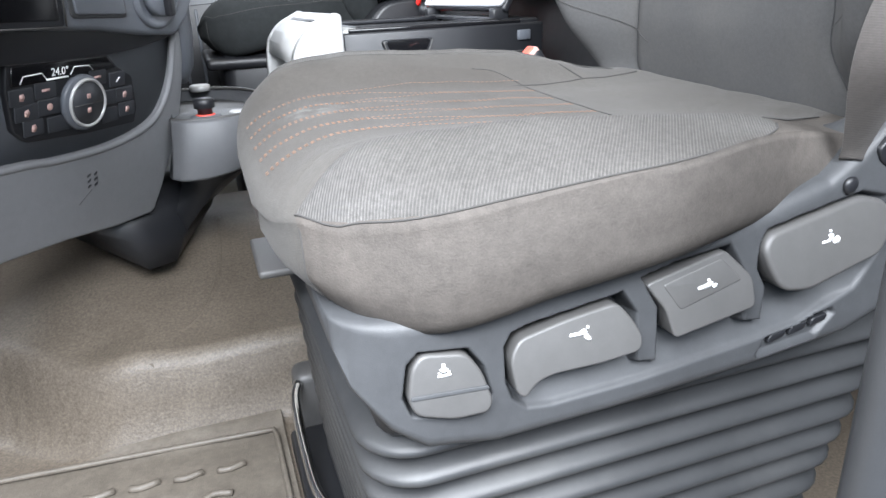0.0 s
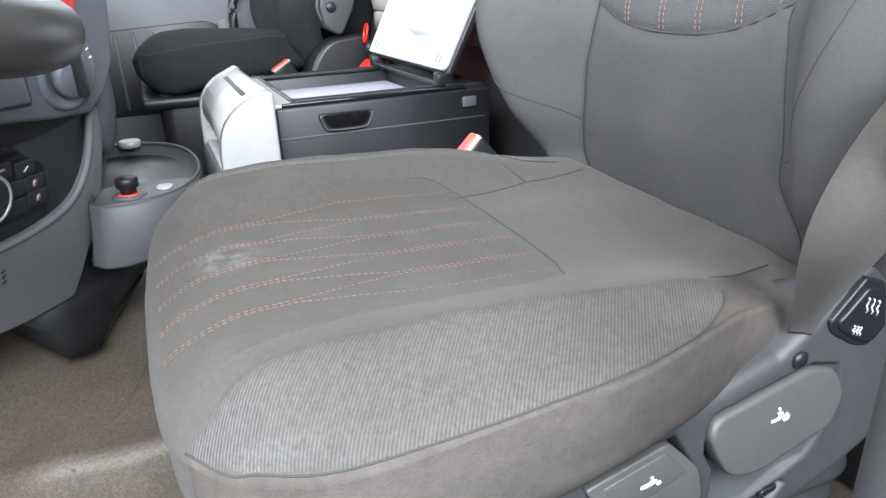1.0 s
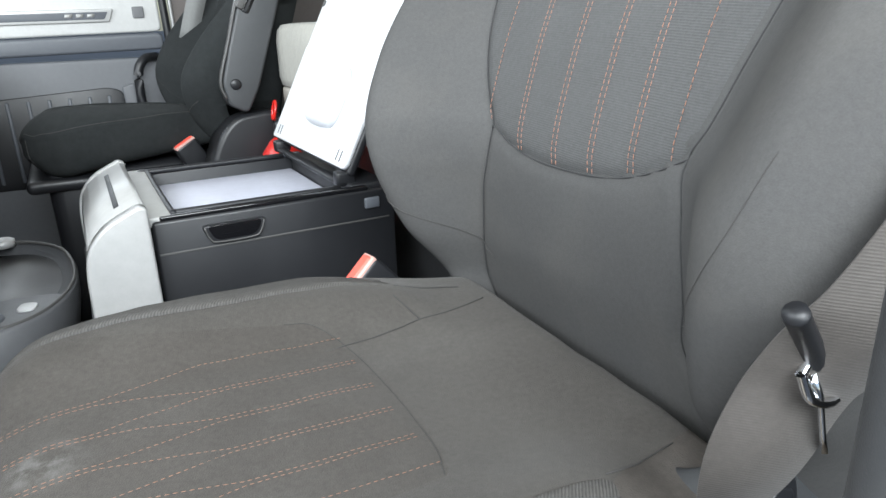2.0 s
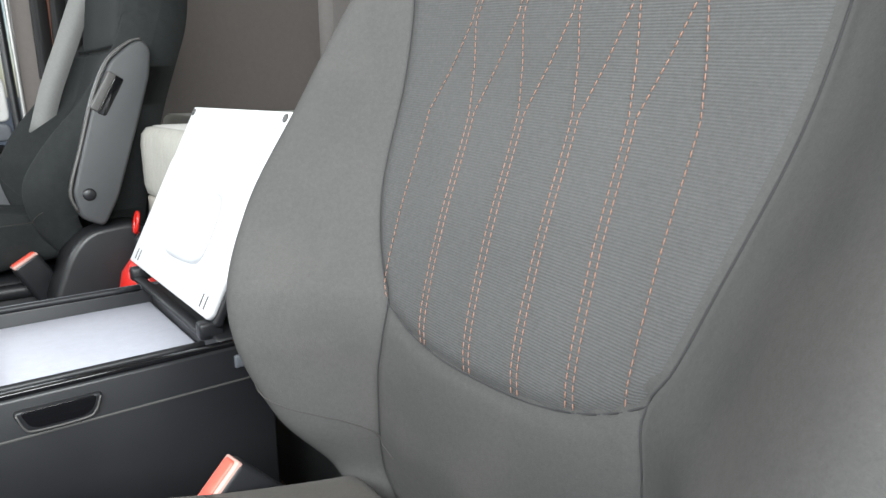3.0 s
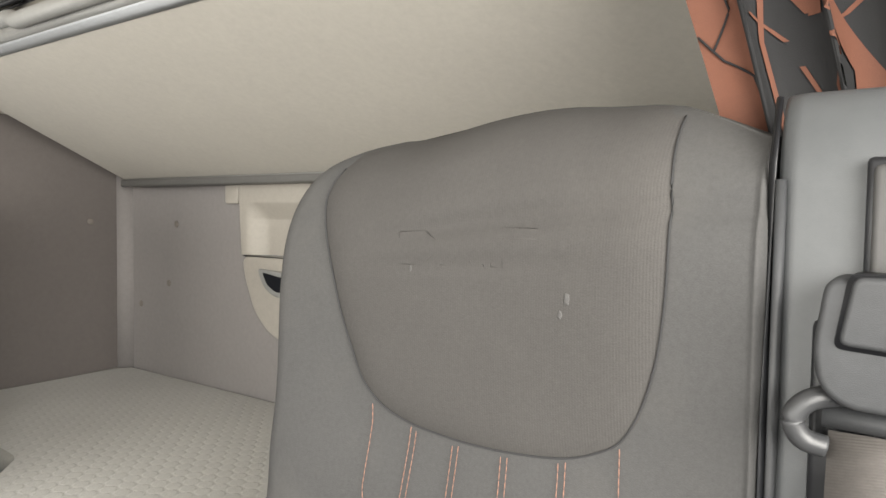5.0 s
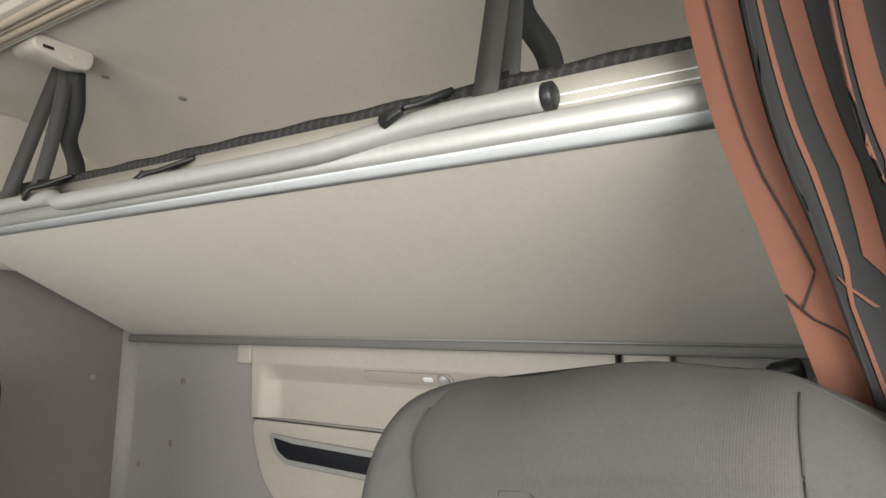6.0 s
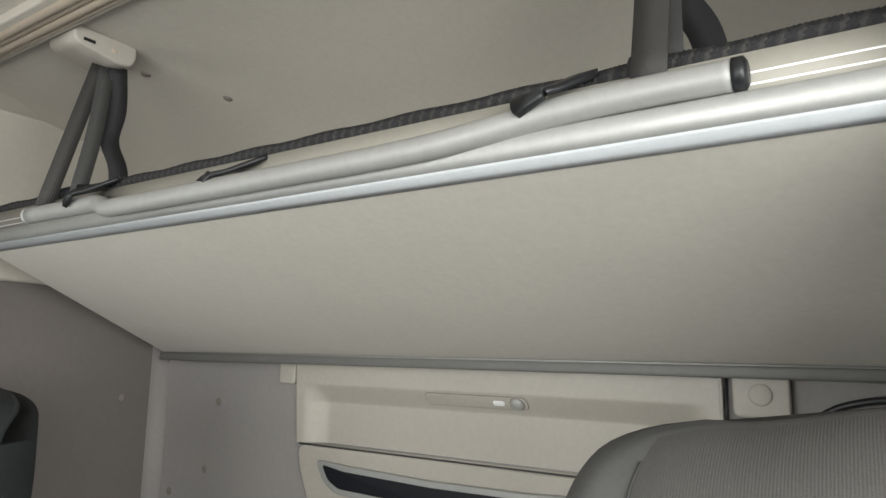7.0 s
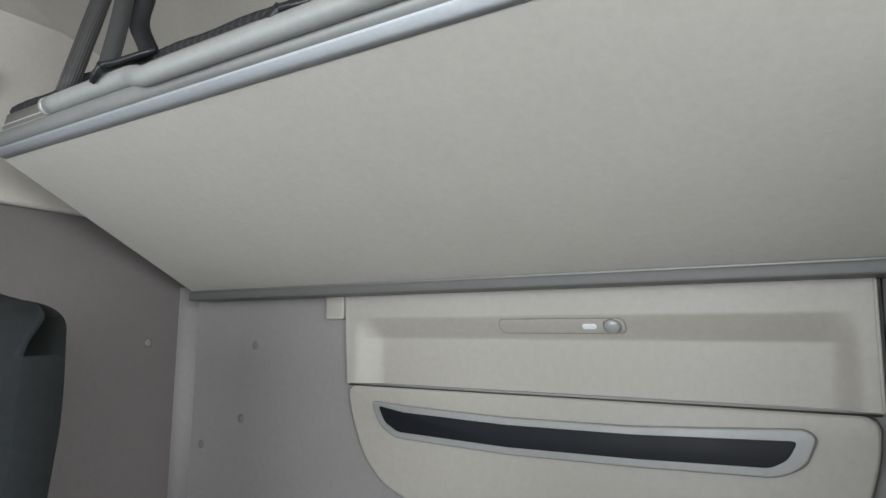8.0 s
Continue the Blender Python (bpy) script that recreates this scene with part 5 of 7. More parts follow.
dpart(lid, "lid_liner", moved(prism(rounded([(0.004, 0.118), (0.012, 0.112), (0.282, 0.112), (0.282, 0.492), (0.19, 0.492), (0.186, 0.497), (0.004, 0.497)], 0.004), 0.0, 0.008, 0.003, 3), LID), WHITE, "white inner face of the lid")
dpart(lid, "dished_bulge", moved(prism(rounded([(0.055, 0.20), (0.12, 0.20), (0.155, 0.215), (0.155, 0.30), (0.12, 0.318), (0.075, 0.318), (0.05, 0.29)], 0.045, 10), 0.008, 0.036, 0.024, 9), LID), WHITE, "raised round bulge moulded in the lid")
for p in ((0.272, 0.122), (0.272, 0.482)):
    dpart(lid, "lid_screw", lathe([(0.006, 0.008), (0.006, 0.0095), (0.003, 0.0092)], 16, LID @ Matrix.Translation((*p, 0))), GREY_HANDLE)
for q in (0.135, 0.15, 0.455, 0.47):
    dpart(lid, "slot", moved(box(0.012, 0.030, q, q + 0.004, 0.006, 0.0086, 0.0008), LID), GREY)
for q in (0.159, 0.494):
    dpart(console, "lid_hinge", box(0.466, 0.496, q - 0.010, q + 0.010, 0.646, 0.668, 0.004), BLACK, "black lid hinge")
dpart(console, "hinge_bar", box(0.468, 0.484, 0.149, 0.509, 0.646, 0.654, 0.003), BLACK)
dpart(console, "side_latch", box(0.492, 0.515, CY0 - 0.004, CY0 + 0.004, 0.618, 0.634, 0.002), DASH, "small latch block")
# silver document box on the console's front end
doc = thing("document_holder", (0.16, 0.26, 0.5), "silver painted document holder on the console's front end", "holder")
prof = rounded([(0.120, 0.50), (0.122, 0.598), (0.128, 0.630), (0.150, 0.656), (0.192, 0.676), (0.201, 0.672), (0.201, 0.50)], 0.02, 5)
for y0, y1, mt in ((0.082, 0.1004, SILVER), (0.4156, 0.434, SILVER)):
    dpart(doc, "side_cheek", xz(prof, y1, y0, 0.006, 4), mt, "rounded silver side cheek")
dpart(doc, "top_cover", loops([[(x, y, z) for x, z in ([(0.126, 0.606), (0.130, 0.628), (0.141, 0.645), (0.157, 0.658), (0.192, 0.674), (0.199, 0.671), (0.199, 0.655), (0.19, 0.658), (0.157, 0.644), (0.146, 0.634), (0.137, 0.62), (0.134, 0.604)])] for y in (0.1004, 0.4156)]), SILVER, "curved silver cover")
dpart(doc, "slot", moved(box(-0.0035, 0.0035, 0.1445, 0.3651, 0.0, 0.002, 0.0008), pose(0.170, 0, 0.6632, 0, -24, 0)), BLACK, "long dark slot")
dpart(doc, "pocket_floor", box(0.126, 0.196, 0.1004, 0.4156, 0.545, 0.553, 0.002), SILVER)
dpart(doc, "rear_plate", box(0.190, 0.2005, 0.1004, 0.4156, 0.50, 0.656, 0.002), SILVER)
dpart(doc, "lower_body", box(0.118, 0.2008, 0.0802, 0.4358, 0.30, 0.5480, 0.012, 3), TRAY, "grey lower body of the holder")

# ---------------------------------------------------------------- dashboard
DA, DW, DN = Vector((0.57, 0.822, 0)).normalized(), None, Vector((0.805, -0.557, -0.2)).normalized()
DW = DN.cross(DA).normalized()
DM = Matrix.Translation((-0.1358, 0.0809, 0.5971)) @ Matrix((DA, DW, DN)).transposed().to_4x4()
dash = thing("dashboard", (-0.2, 0.1, 0.6), "dark dashboard with an angled centre stack and climate panel", "dashboard")


def stack(poly, d0, d1, r=0.003, seg=2, corner=0.0):
    return prism(rounded(poly, corner, 5) if corner else poly, d0, d1, r, seg, DM)


dpart(dash, "stack_body", stack([(-0.50, -0.16), (0.01, -0.16), (0.06, -0.155), (0.11, -0.10), (0.15, 0.0), (0.175, 0.12), (0.19, 0.25), (-0.50, 0.25)], -0.30, -0.012, 0.012, 4, 0.02), DASH, "dark grey body of the centre stack")
RECESS = [(p.x, p.y) for p in smooth_path([(-0.50, -0.055, 0), (-0.156, -0.067, 0), (-0.084, -0.074, 0), (0.003, -0.077, 0), (0.071, -0.070, 0), (0.117, -0.054, 0), (0.145, -0.021, 0), (0.157, 0.018, 0), (0.162, 0.066, 0)], 4)]
dpart(dash, "lower_panel", stack(RECESS + [(0.176, 0.066), (0.184, 0.030), (0.184, -0.005), (0.178, -0.057), (0.166, -0.095), (0.151, -0.127), (0.129, -0.171), (0.110, -0.203), (0.100, -0.208), (0.02, -0.203), (-0.068, -0.191), (-0.172, -0.183), (-0.50, -0.165)], -0.10, 0.006, 0.006, 4), DASH_LOW, "grey lower dashboard panel with scuffs")
dpart(dash, "panel_lip", tube([DM @ Vector((a, w - 0.004, 0.0030)) for a, w in RECESS], 0.0052, 10), DASH_LOW, "rounded lip of the lower panel")
dpart(dash, "climate_recess", stack(RECESS + [(-0.50, 0.066)], -0.03, -0.004, 0), DASH, "blue black climate panel surround")
dpart(dash, "overhang", stack([(-0.50, 0.092), (-0.12, 0.084), (-0.02, 0.078), (0.08, 0.066), (0.145, 0.062), (0.172, 0.085), (0.192, 0.125), (0.188, 0.20), (0.17, 0.28), (-0.50, 0.28)], -0.05, 0.022, 0.012, 4, 0.012), DASH, "dark upper fascia with switch row")
# black strip that stands in for the shadow the overhang throws on the recess
dpart(dash, "overhang_shadow_strip", stack([(-0.50, 0.052), (-0.14, 0.046), (-0.05, 0.043), (0.02, 0.043), (0.08, 0.047), (0.13, 0.054), (0.172, 0.064), (0.172, 0.09), (-0.50, 0.10)], -0.05, 0.008, 0.004), BLACK)
dpart(dash, "screen", stack([(-0.300, 0.099), (-0.076, 0.094), (-0.088, 0.19), (-0.300, 0.195)], 0.018, 0.0255, 0.002, 2, 0.005), GLOSS, "black display screen")
dpart(dash, "screen_frame", stack([(-0.310, 0.092), (-0.068, 0.087), (-0.081, 0.20), (-0.310, 0.205)], 0.015, 0.0245, 0.002, 2, 0.006), BLACK)
for k, (p, q) in enumerate((((-0.068, 0.087, 0.0255), (-0.081, 0.20, 0.0255)), ((-0.31, 0.092, 0.0255), (-0.068, 0.087, 0.0255)))):
    dpart(dash, "frame_line", tube([DM @ Vector(p), DM @ Vector(q)], 0.0012, 6), GREY_HANDLE)
dpart(dash, "blank_switch", stack([(-0.052, 0.100), (0.034, 0.097), (0.022, 0.144), (-0.062, 0.149)], 0.018, 0.0265, 0.003, 3, 0.006), DASH, "blank rectangular switch cover")
dpart(dash, "switch_bezel", stack([(-0.058, 0.0955), (0.040, 0.0925), (0.028, 0.149), (-0.068, 0.154)], 0.018, 0.0238, 0.002, 2, 0.008), GREY)
dpart(dash, "hazard_switch", stack([(0.078, 0.183), (0.114, 0.181), (0.110, 0.226), (0.074, 0.228)], 0.018, 0.030, 0.003, 3, 0.005), RED, "red hazard warning switch")
dpart(dash, "blank_switch", stack([(-0.052, 0.176), (0.048, 0.172), (0.040, 0.226), (-0.060, 0.230)], 0.018, 0.0265, 0.003, 3, 0.006), DASH, "dark rocker switch with a printed symbol")
dpart(dash, "switch_symbol", stack([(-0.034, 0.186), (-0.018, 0.185), (-0.018, 0.200), (-0.034, 0.201)], 0.026, 0.0272, 0, 2, 0.004), ICON)
dial = dpart(dash, "light_dial", lathe([(0.050, 0.0), (0.050, 0.006), (0.047, 0.009), (0.042, 0.009), (0.038, 0.005), (0.0, 0.005)], 40, DM @ Matrix.Translation((0.100, 0.125, 0.018))), DASH, "round rotary light switch")
dpart(dial, "dial_grip", lathe([(0.030, 0.0), (0.029, 0.012), (0.026, 0.014), (0.0, 0.014)], 32, DM @ Matrix.Translation((0.100, 0.122, 0.022))), DASH)
dpart(dial, "grip_bar", moved(box(-0.006, 0.006, -0.028, 0.028, 0.0, 0.022, 0.004, 3), DM @ Matrix.Translation((0.100, 0.122, 0.024)) @ Matrix.Rotation(0.25, 4, "Z")), BLACK)
for k in range(9):
    a = radians(20 + 17 * k)
    dpart(dial, "scale_mark", moved(box(-0.0022, 0.0022, -0.0009, 0.0009, 0, 0.0012, 0.0003), DM @ Matrix.Translation((0.100 + 0.041 * math.cos(a), 0.125 + 0.041 * math.sin(a), 0.026)) @ Matrix.Rotation(a, 4, "Z")), ICON)
# climate unit
climate = dpart(dash, "climate_unit", stack([(-0.141, 0.018), (-0.137, 0.047), (0.020, 0.046), (0.040, 0.026), (0.068, 0.010), (0.076, -0.036), (0.070, -0.056), (-0.02, -0.054), (-0.118, -0.046), (-0.136, -0.030)], -0.01, 0.004, 0.002, 2, 0.004), BLACK, "black climate control unit")
dpart(climate, "display", stack([(-0.134, 0.022), (-0.131, 0.044), (0.017, 0.043), (0.034, 0.026), (0.00, 0.022)], 0.003, 0.0055, 0.001), GLOSS, "black climate display")
for pts in (((-0.122, 0.024), (-0.117, 0.032), (-0.090, 0.033), (-0.084, 0.026)), ((-0.046, 0.026), (-0.039, 0.035), (-0.014, 0.034), (-0.008, 0.028))):
    dpart(climate, "display_line", tube([DM @ Vector((*p, 0.0057)) for p in pts], 0.0007, 5), ICON)
dpart(climate, "display_line", tube([DM @ Vector((*p, 0.0057)) for p in ((-0.084, 0.0245), (-0.050, 0.0245))], 0.0012, 5), ICON)
txt = bpy.data.curves.new("temperature", "FONT")
txt.body, txt.size, txt.extrude, txt.align_x = "24.0\u00b0", 0.013, 0.0002, "CENTER"
tx = new("temperature_reading", txt)
tx.matrix_world = DM @ Matrix.Translation((-0.062, 0.028, 0.0058))
txt.materials.append(ICON)
tx.parent = climate
tagged(tx, "white temperature digits")
BT = [(-0.121, 0.009, 0.016), (-0.086, 0.012, 0.015), (-0.116, -0.010, 0.016), (-0.082, -0.008, 0.016), (-0.108, -0.029, 0.014), (-0.070, -0.031, 0.016), (0.000, 0.017, 0.015), (0.037, 0.010, 0.014), (0.050, -0.012, 0.015),
      (0.054, -0.033, 0.015), (0.022, -0.012, 0.010), (0.020, -0.036, 0.014)]
for k, (a, w, s) in enumerate(BT):
    bt = dpart(climate, "button", stack([(a - s - 0.001, w - 0.0097), (a + s + 0.001, w - 0.0097), (a + s + 0.001, w + 0.0097), (a - s - 0.001, w + 0.0097)], 0.002, 0.0056, 0.001, 2, 0.0025), BUTTON, "dark climate button")
    if k in (1, 6):
        dpart(bt, "red_mark", stack([(a - 0.006, w - 0.001), (a + 0.006, w - 0.001), (a + 0.006, w + 0.002), (a - 0.006, w + 0.002)], 0.0052, 0.0060, 0), RED_ICON)
    elif k in (0, 2, 4, 8, 9):
        dpart(bt, "red_mark", stack([(a - 0.004, w - 0.004), (a + 0.001, w - 0.005), (a + 0.004, w), (a + 0.002, w + 0.004), (a - 0.003, w + 0.003)], 0.0052, 0.0060, 0), RED_ICON)
    elif k == 3:
        dpart(bt, "red_mark", lathe([(0.0045, 0), (0.0045, 0.0008), (0.002, 0.0008)], 8, DM @ Matrix.Translation((a, w, 0.0054))), RED_ICON)
    elif k == 7:
        dpart(bt, "white_mark", stack([(a - 0.004, w - 0.003), (a + 0.003, w + 0.003), (a + 0.005, w + 0.002), (a - 0.002, w - 0.004)], 0.0052, 0.0060, 0), ICON)
knob = dpart(climate, "rotary_knob", lathe([(0.036, 0.0), (0.035, 0.006), (0.033, 0.0075), (0.0, 0.0075)], 40, DM @ Matrix.Translation((-0.029, -0.011, 0.003))), DASH, "round fan knob")
dpart(knob, "bright_ring", lathe([(0.0315, 0.0), (0.0312, 0.010), (0.0300, 0.0112), (0.0275, 0.010), (0.0275, 0.0)], 48, DM @ Matrix.Translation((-0.026, -0.011, 0.003))), SILVER, "brushed metal ring")
dpart(knob, "knob_face", lathe([(0.0272, 0.0), (0.0272, 0.0095), (0.0, 0.0100)], 36, DM @ Matrix.Translation((-0.026, -0.011, 0.003))), BUTTON)
dpart(knob, "face_split", stack([(-0.050, -0.0125), (-0.002, -0.0125), (-0.002, -0.0115), (-0.050, -0.0115)], 0.012, 0.0136, 0), GREY_HANDLE)
for w in (-0.002, -0.020):
    dpart(knob, "red_mark", stack([(-0.029, w - 0.003), (-0.023, w - 0.003), (-0.023, w + 0.003), (-0.029, w + 0.003)], 0.012, 0.0136, 0, 2, 0.001), RED_ICON)
for k in range(3):
    for sgn in (-1, 1):
        dpart(dash, "sensor_slot", stack([(-0.021 + 0.006 * sgn - 0.003, -0.128 + 0.0075 * k), (-0.021 + 0.006 * sgn + 0.003, -0.126 + 0.0075 * k), (-0.021 + 0.006 * sgn + 0.003, -0.123 + 0.0075 * k), (-0.021 + 0.006 * sgn - 0.003, -0.125 + 0.0075 * k)], 0.004, 0.0066, 0), BLACK)
dpart(dash, "scuff_mark", stack([(-0.048, -0.146), (-0.046, -0.146), (-0.022, -0.131), (-0.024, -0.131)], 0.004, 0.0064, 0), GREY_HANDLE, "pale scratch")
# black duct below and the side cheek
dpart(dash, "floor_duct", loops([[(-0.20, 0.13, 0.42), (-0.05, 0.28, 0.42), (0.02, 0.40, 0.42), (-0.20, 0.62, 0.42), (-0.40, 0.38, 0.42)], [(-0.135, 0.140, 0.362), (-0.07, 0.20, 0.345), (-0.02, 0.30, 0.36), (-0.16, 0.52, 0.36), (-0.30, 0.34, 0.36)],
                                [(-0.125, 0.150, 0.312), (-0.085, 0.172, 0.312), (-0.07, 0.24, 0.315), (-0.13, 0.36, 0.315), (-0.19, 0.26, 0.315)]]), BLACK, "black footwell duct under the dash")
dpart(dash, "passenger_fascia", box(-0.75, -0.10, 0.30, 1.58, 0.55, 0.86, 0.06, 4), DASH, "dark passenger side fascia")
dpart(dash, "end_cap", loops([[(x, y, z) for x, y, z in ((-0.03 + 0.028 * math.cos(a) * s, 0.30 + 0.07 * math.sin(a) * s, h) for a in lin(0, 6.0, 18))] for h, s in ((0.575, 0.25), (0.60, 0.75), (0.65, 1.0), (0.74, 1.05), (0.80, 0.8), (0.83, 0.3))]), DASH, "rounded end of the fascia")
for dz in (0.0, 0.03):
    dpart(dash, "bright_trim", tube(smooth_path([(-0.075, 0.235, 0.770 + dz), (-0.03, 0.245, 0.772 + dz), (0.002, 0.30, 0.772 + dz)], 6), 0.004, 8), CHROME, "bright trim ring")

dpart(dash, "tray_skirt", loops([[(-0.045, 0.200, 0.458), (0.045, 0.165, 0.458), (0.092, 0.26, 0.458), (0.085, 0.42, 0.458), (-0.06, 0.50, 0.458)], [(-0.060, 0.215, 0.41), (0.00, 0.19, 0.425), (0.06, 0.28, 0.432), (0.06, 0.40, 0.432), (-0.07, 0.48, 0.41)],
                                [(-0.095, 0.230, 0.335), (-0.075, 0.215, 0.335), (-0.04, 0.28, 0.36), (-0.04, 0.38, 0.36), (-0.15, 0.44, 0.335)]]), BLACK, "black moulded skirt under the cup tray")

# cup tray on the tunnel side
tray = thing("cup_tray", (0.02, 0.3, 0.5), "grey tray with a rotary knob beside the dashboard", "tray")
outer = [(-0.055, 0.15), (-0.03, 0.125), (0.03, 0.13), (0.075, 0.175), (0.102, 0.26), (0.104, 0.36), (0.085, 0.46), (0.04, 0.525), (-0.02, 0.55), (-0.055, 0.54)]
outer = [(p.x, p.y) for p in smooth_path([(a, b, 0) for a, b in outer], 5)]


def scaled(poly, s, dx=0.0, dy=0.0):
    return [(-0.02 + (x + 0.02) * s + dx, 0.34 + (y - 0.34) * s + dy) for x, y in poly]


rows = [[(x, y, z + (0.12 * max(0.0, x + 0.02) if z < 0.49 else 0.0)) for x, y in scaled(outer, s, dx, dy)] for s, dx, dy, z in ((0.90, -0.02, 0.006, 0.449), (1.0, -0.012, -0.004, 0.450), (1.012, -0.010, -0.004, 0.454), (1.005, -0.003, -0.002, 0.500), (1.0, 0, 0, 0.532), (0.985, 0, 0, 0.537), (0.95, 0, 0.006, 0.537), (0.93, 0, 0.01, 0.530), (0.90, 0, 0.03, 0.512), (0.2, 0, 0.04, 0.511))]
dpart(tray, "tray_body", loops(rows), TRAY, "grey moulded tray")
dpart(tray, "tray_floor", loops([[(x, y, z) for x, y in scaled(outer, 0.80, 0.0, 0.045)] for z in (0.506, 0.5135)]), DASH_LOW, "paler tray floor")
dpart(tray, "rim_highlight", tube([(x, y, 0.537) for x, y in scaled(outer, 0.965)], 0.003, 8), GREY_HANDLE, "paler rim")
dpart(tray, "front_deck", prism(rounded([(-0.05, 0.135), (0.03, 0.135), (0.078, 0.19), (0.09, 0.24), (0.03, 0.255), (-0.05, 0.245)], 0.02), 0.505, 0.5335, 0.004, 3), TRAY)
dpart(tray, "knob_base", lathe([(0.024, 0), (0.022, 0.004), (0.0, 0.004)], 28, Matrix.Translation((-0.004, 0.180, 0.5325))), DASH, "dark knob base")
dpart(tray, "red_ring", lathe([(0.0150, 0), (0.0145, 0.0035), (0.0, 0.0035)], 28, Matrix.Translation((-0.004, 0.180, 0.5345))), RED_BUTTON, "red ring under the knob")
dpart(tray, "rotary_knob", lathe([(0.011, 0), (0.011, 0.008), (0.0155, 0.010), (0.0155, 0.022), (0.013, 0.024), (0.0, 0.024)], 24, Matrix.Translation((-0.004, 0.180, 0.5375))), BLACK, "black rotary knob")
dpart(tray, "pill_plate", prism(rounded([(0.030, 0.190), (0.052, 0.184), (0.058, 0.212), (0.036, 0.220)], 0.011), 0.5325, 0.536, 0.001), SILVER, "pale oval button plate")
dpart(tray, "socket_cap", lathe([(0.020, 0), (0.020, 0.010), (0.017, 0.012), (0.013, 0.010), (0.0, 0.010)], 28, Matrix.Translation((-0.005, 0.535, 0.533))), SILVER, "silver socket cap")

# steering wheel, its lower rim only just above the seat
wheel = thing("steering_wheel", (-0.25, SEAT_Y, 0.85), "dark grey leather rimmed steering wheel over the driver seat", "steering wheel")
WM = pose(-0.212, SEAT_Y + 0.04, 0.825, 0, 12, 0)
dpart(wheel, "rim", tube([WM @ Vector((0.212 * math.cos(a), 0.212 * math.sin(a), 0)) for a in lin(0, 2 * math.pi, 72)], 0.0235, 18, cap=False), RIM, "dark grey leather rim")
dpart(wheel, "hub", lathe([(0.075, -0.03), (0.085, 0.0), (0.07, 0.02), (0.0, 0.028)], 32, WM @ Matrix.Translation((-0.01, 0, -0.03))), DASH, "dark wheel hub")
for a in (20, 160, 270):
    v = Vector((math.cos(radians(a)), math.sin(radians(a)), 0))
    dpart(wheel, "spoke", ribbon([WM @ (v * 0.06 + Vector((0, 0, -0.025))), WM @ (v * 0.14 + Vector((0, 0, -0.015))), WM @ (v * 0.205)], v.cross(Vector((0, 0, 1))), 0.04, 0.014), DASH, "dark spoke")
dpart(wheel, "column", tube([WM @ Vector((-0.01, 0, -0.04)), WM @ Vector((-0.02, 0, -0.22)), (-0.50, SEAT_Y + 0.02, 0.55)], 0.04, 14), BLACK, "black steering column")

# footwell mat with raised tread
mat = thing("rubber_floor_mat", (-0.25, -0.3, 0.105), "worn brown rubber floor mat with raised tread bars", "floor mat")
dpart(mat, "mat_sheet", sheet(lambda x, y: (x, y, 0.108 + 0.004 * noise.noise((x * 6, y * 6, 5)) + 0.012 * step(-0.055, -0.028, y + 0.10 * step(-0.1, -0.5, x) * -1)), lin(-0.6, 0.03, 60), lin(-0.75, -0.02, 60)), RUBBER_MAT, "brown rubber sheet")
dpart(mat, "mat_border", tube([(x, -0.058 - 0.09 * (0.03 - x) * 0 + 0.085 * (0.02 - x), 0.113) for x in lin(-0.5, 0.015, 20)] + [(0.018, y, 0.113) for y in lin(-0.075, -0.6, 12)], 0.004, 8), RUBBER_MAT)
rng = random.Random(4)
for i in range(7):
    for j in range(9):
        bx, by = -0.03 - 0.055 * i - 0.02 * (j % 2), -0.115 - 0.055 * j + 0.06 * 0.05 * i
        p = [(bx, by, 0.113), (bx - 0.022, by - 0.006 + 0.012 * (j % 2), 0.1135), (bx - 0.036, by - 0.002, 0.113)]
        dpart(mat, "tread_bar", tube([(q.x, q.y, q.z - 0.0022) for q in smooth_path(p, 3)], 0.0042 + 0.001 * rng.random(), 8), RUBBER_MAT)

# ---------------------------------------------------------------- lower bunk
bunk = thing("lower_bunk", (1.0, 0.43, 0.7), "lower bunk with a beige patterned mattress", "bunk")


def bunk_outline(g):
    return rounded([(1.432 + 0, -0.84), (1.432, 1.60), (0.83 - g, 1.60), (0.80 - g, 0.96), (0.72 - g, 0.870 + g), (0.60 - g, 0.862 + g), (0.576 - g, 0.82), (0.573 - g, -0.13), (0.62 - g, -0.16), (0.80 - g, -0.22), (0.83 - g, -0.84)], 0.03, 5)


o = bunk_outline(0.0)
cx, cy = 1.05, 0.43
rows = []
for s, z in ((0.96, 0.735), (0.993, 0.742), (1.0, 0.76), (1.0, 0.84), (0.993, 0.862), (0.975, 0.874), (0.94, 0.8765)):
    rows.append([(cx + (x - cx) * s if x < 1.43 else x, cy + (y - cy) * (s if x < 1.40 else 1), z) for x, y in o])
dpart(bunk, "mattress", loops(rows), MATTRESS, "beige patterned mattress")
top_o = [(cx + (x - cx) * 0.945 if x < 1.43 else x - 0.002, cy + (y - cy) * 0.985) for x, y in o]
dpart(bunk, "mattress_cover", pad(top_o, lambda x, y, h: Vector((x, y, 0.8768 + h)), (1.1, 0.45), 10, 0.0015), MATTRESS_TOP, "grey beige woven top cover", True)
dpart(bunk, "bunk_tray", prism(bunk_outline(-0.004), 0.695, 0.737, 0.006, 3), HATCH, "pale plastic bunk tray")
dpart(bunk, "bunk_box", prism(bunk_outline(-0.05), 0.12, 0.697, 0.005), GREY, "dark storage box under the bunk")

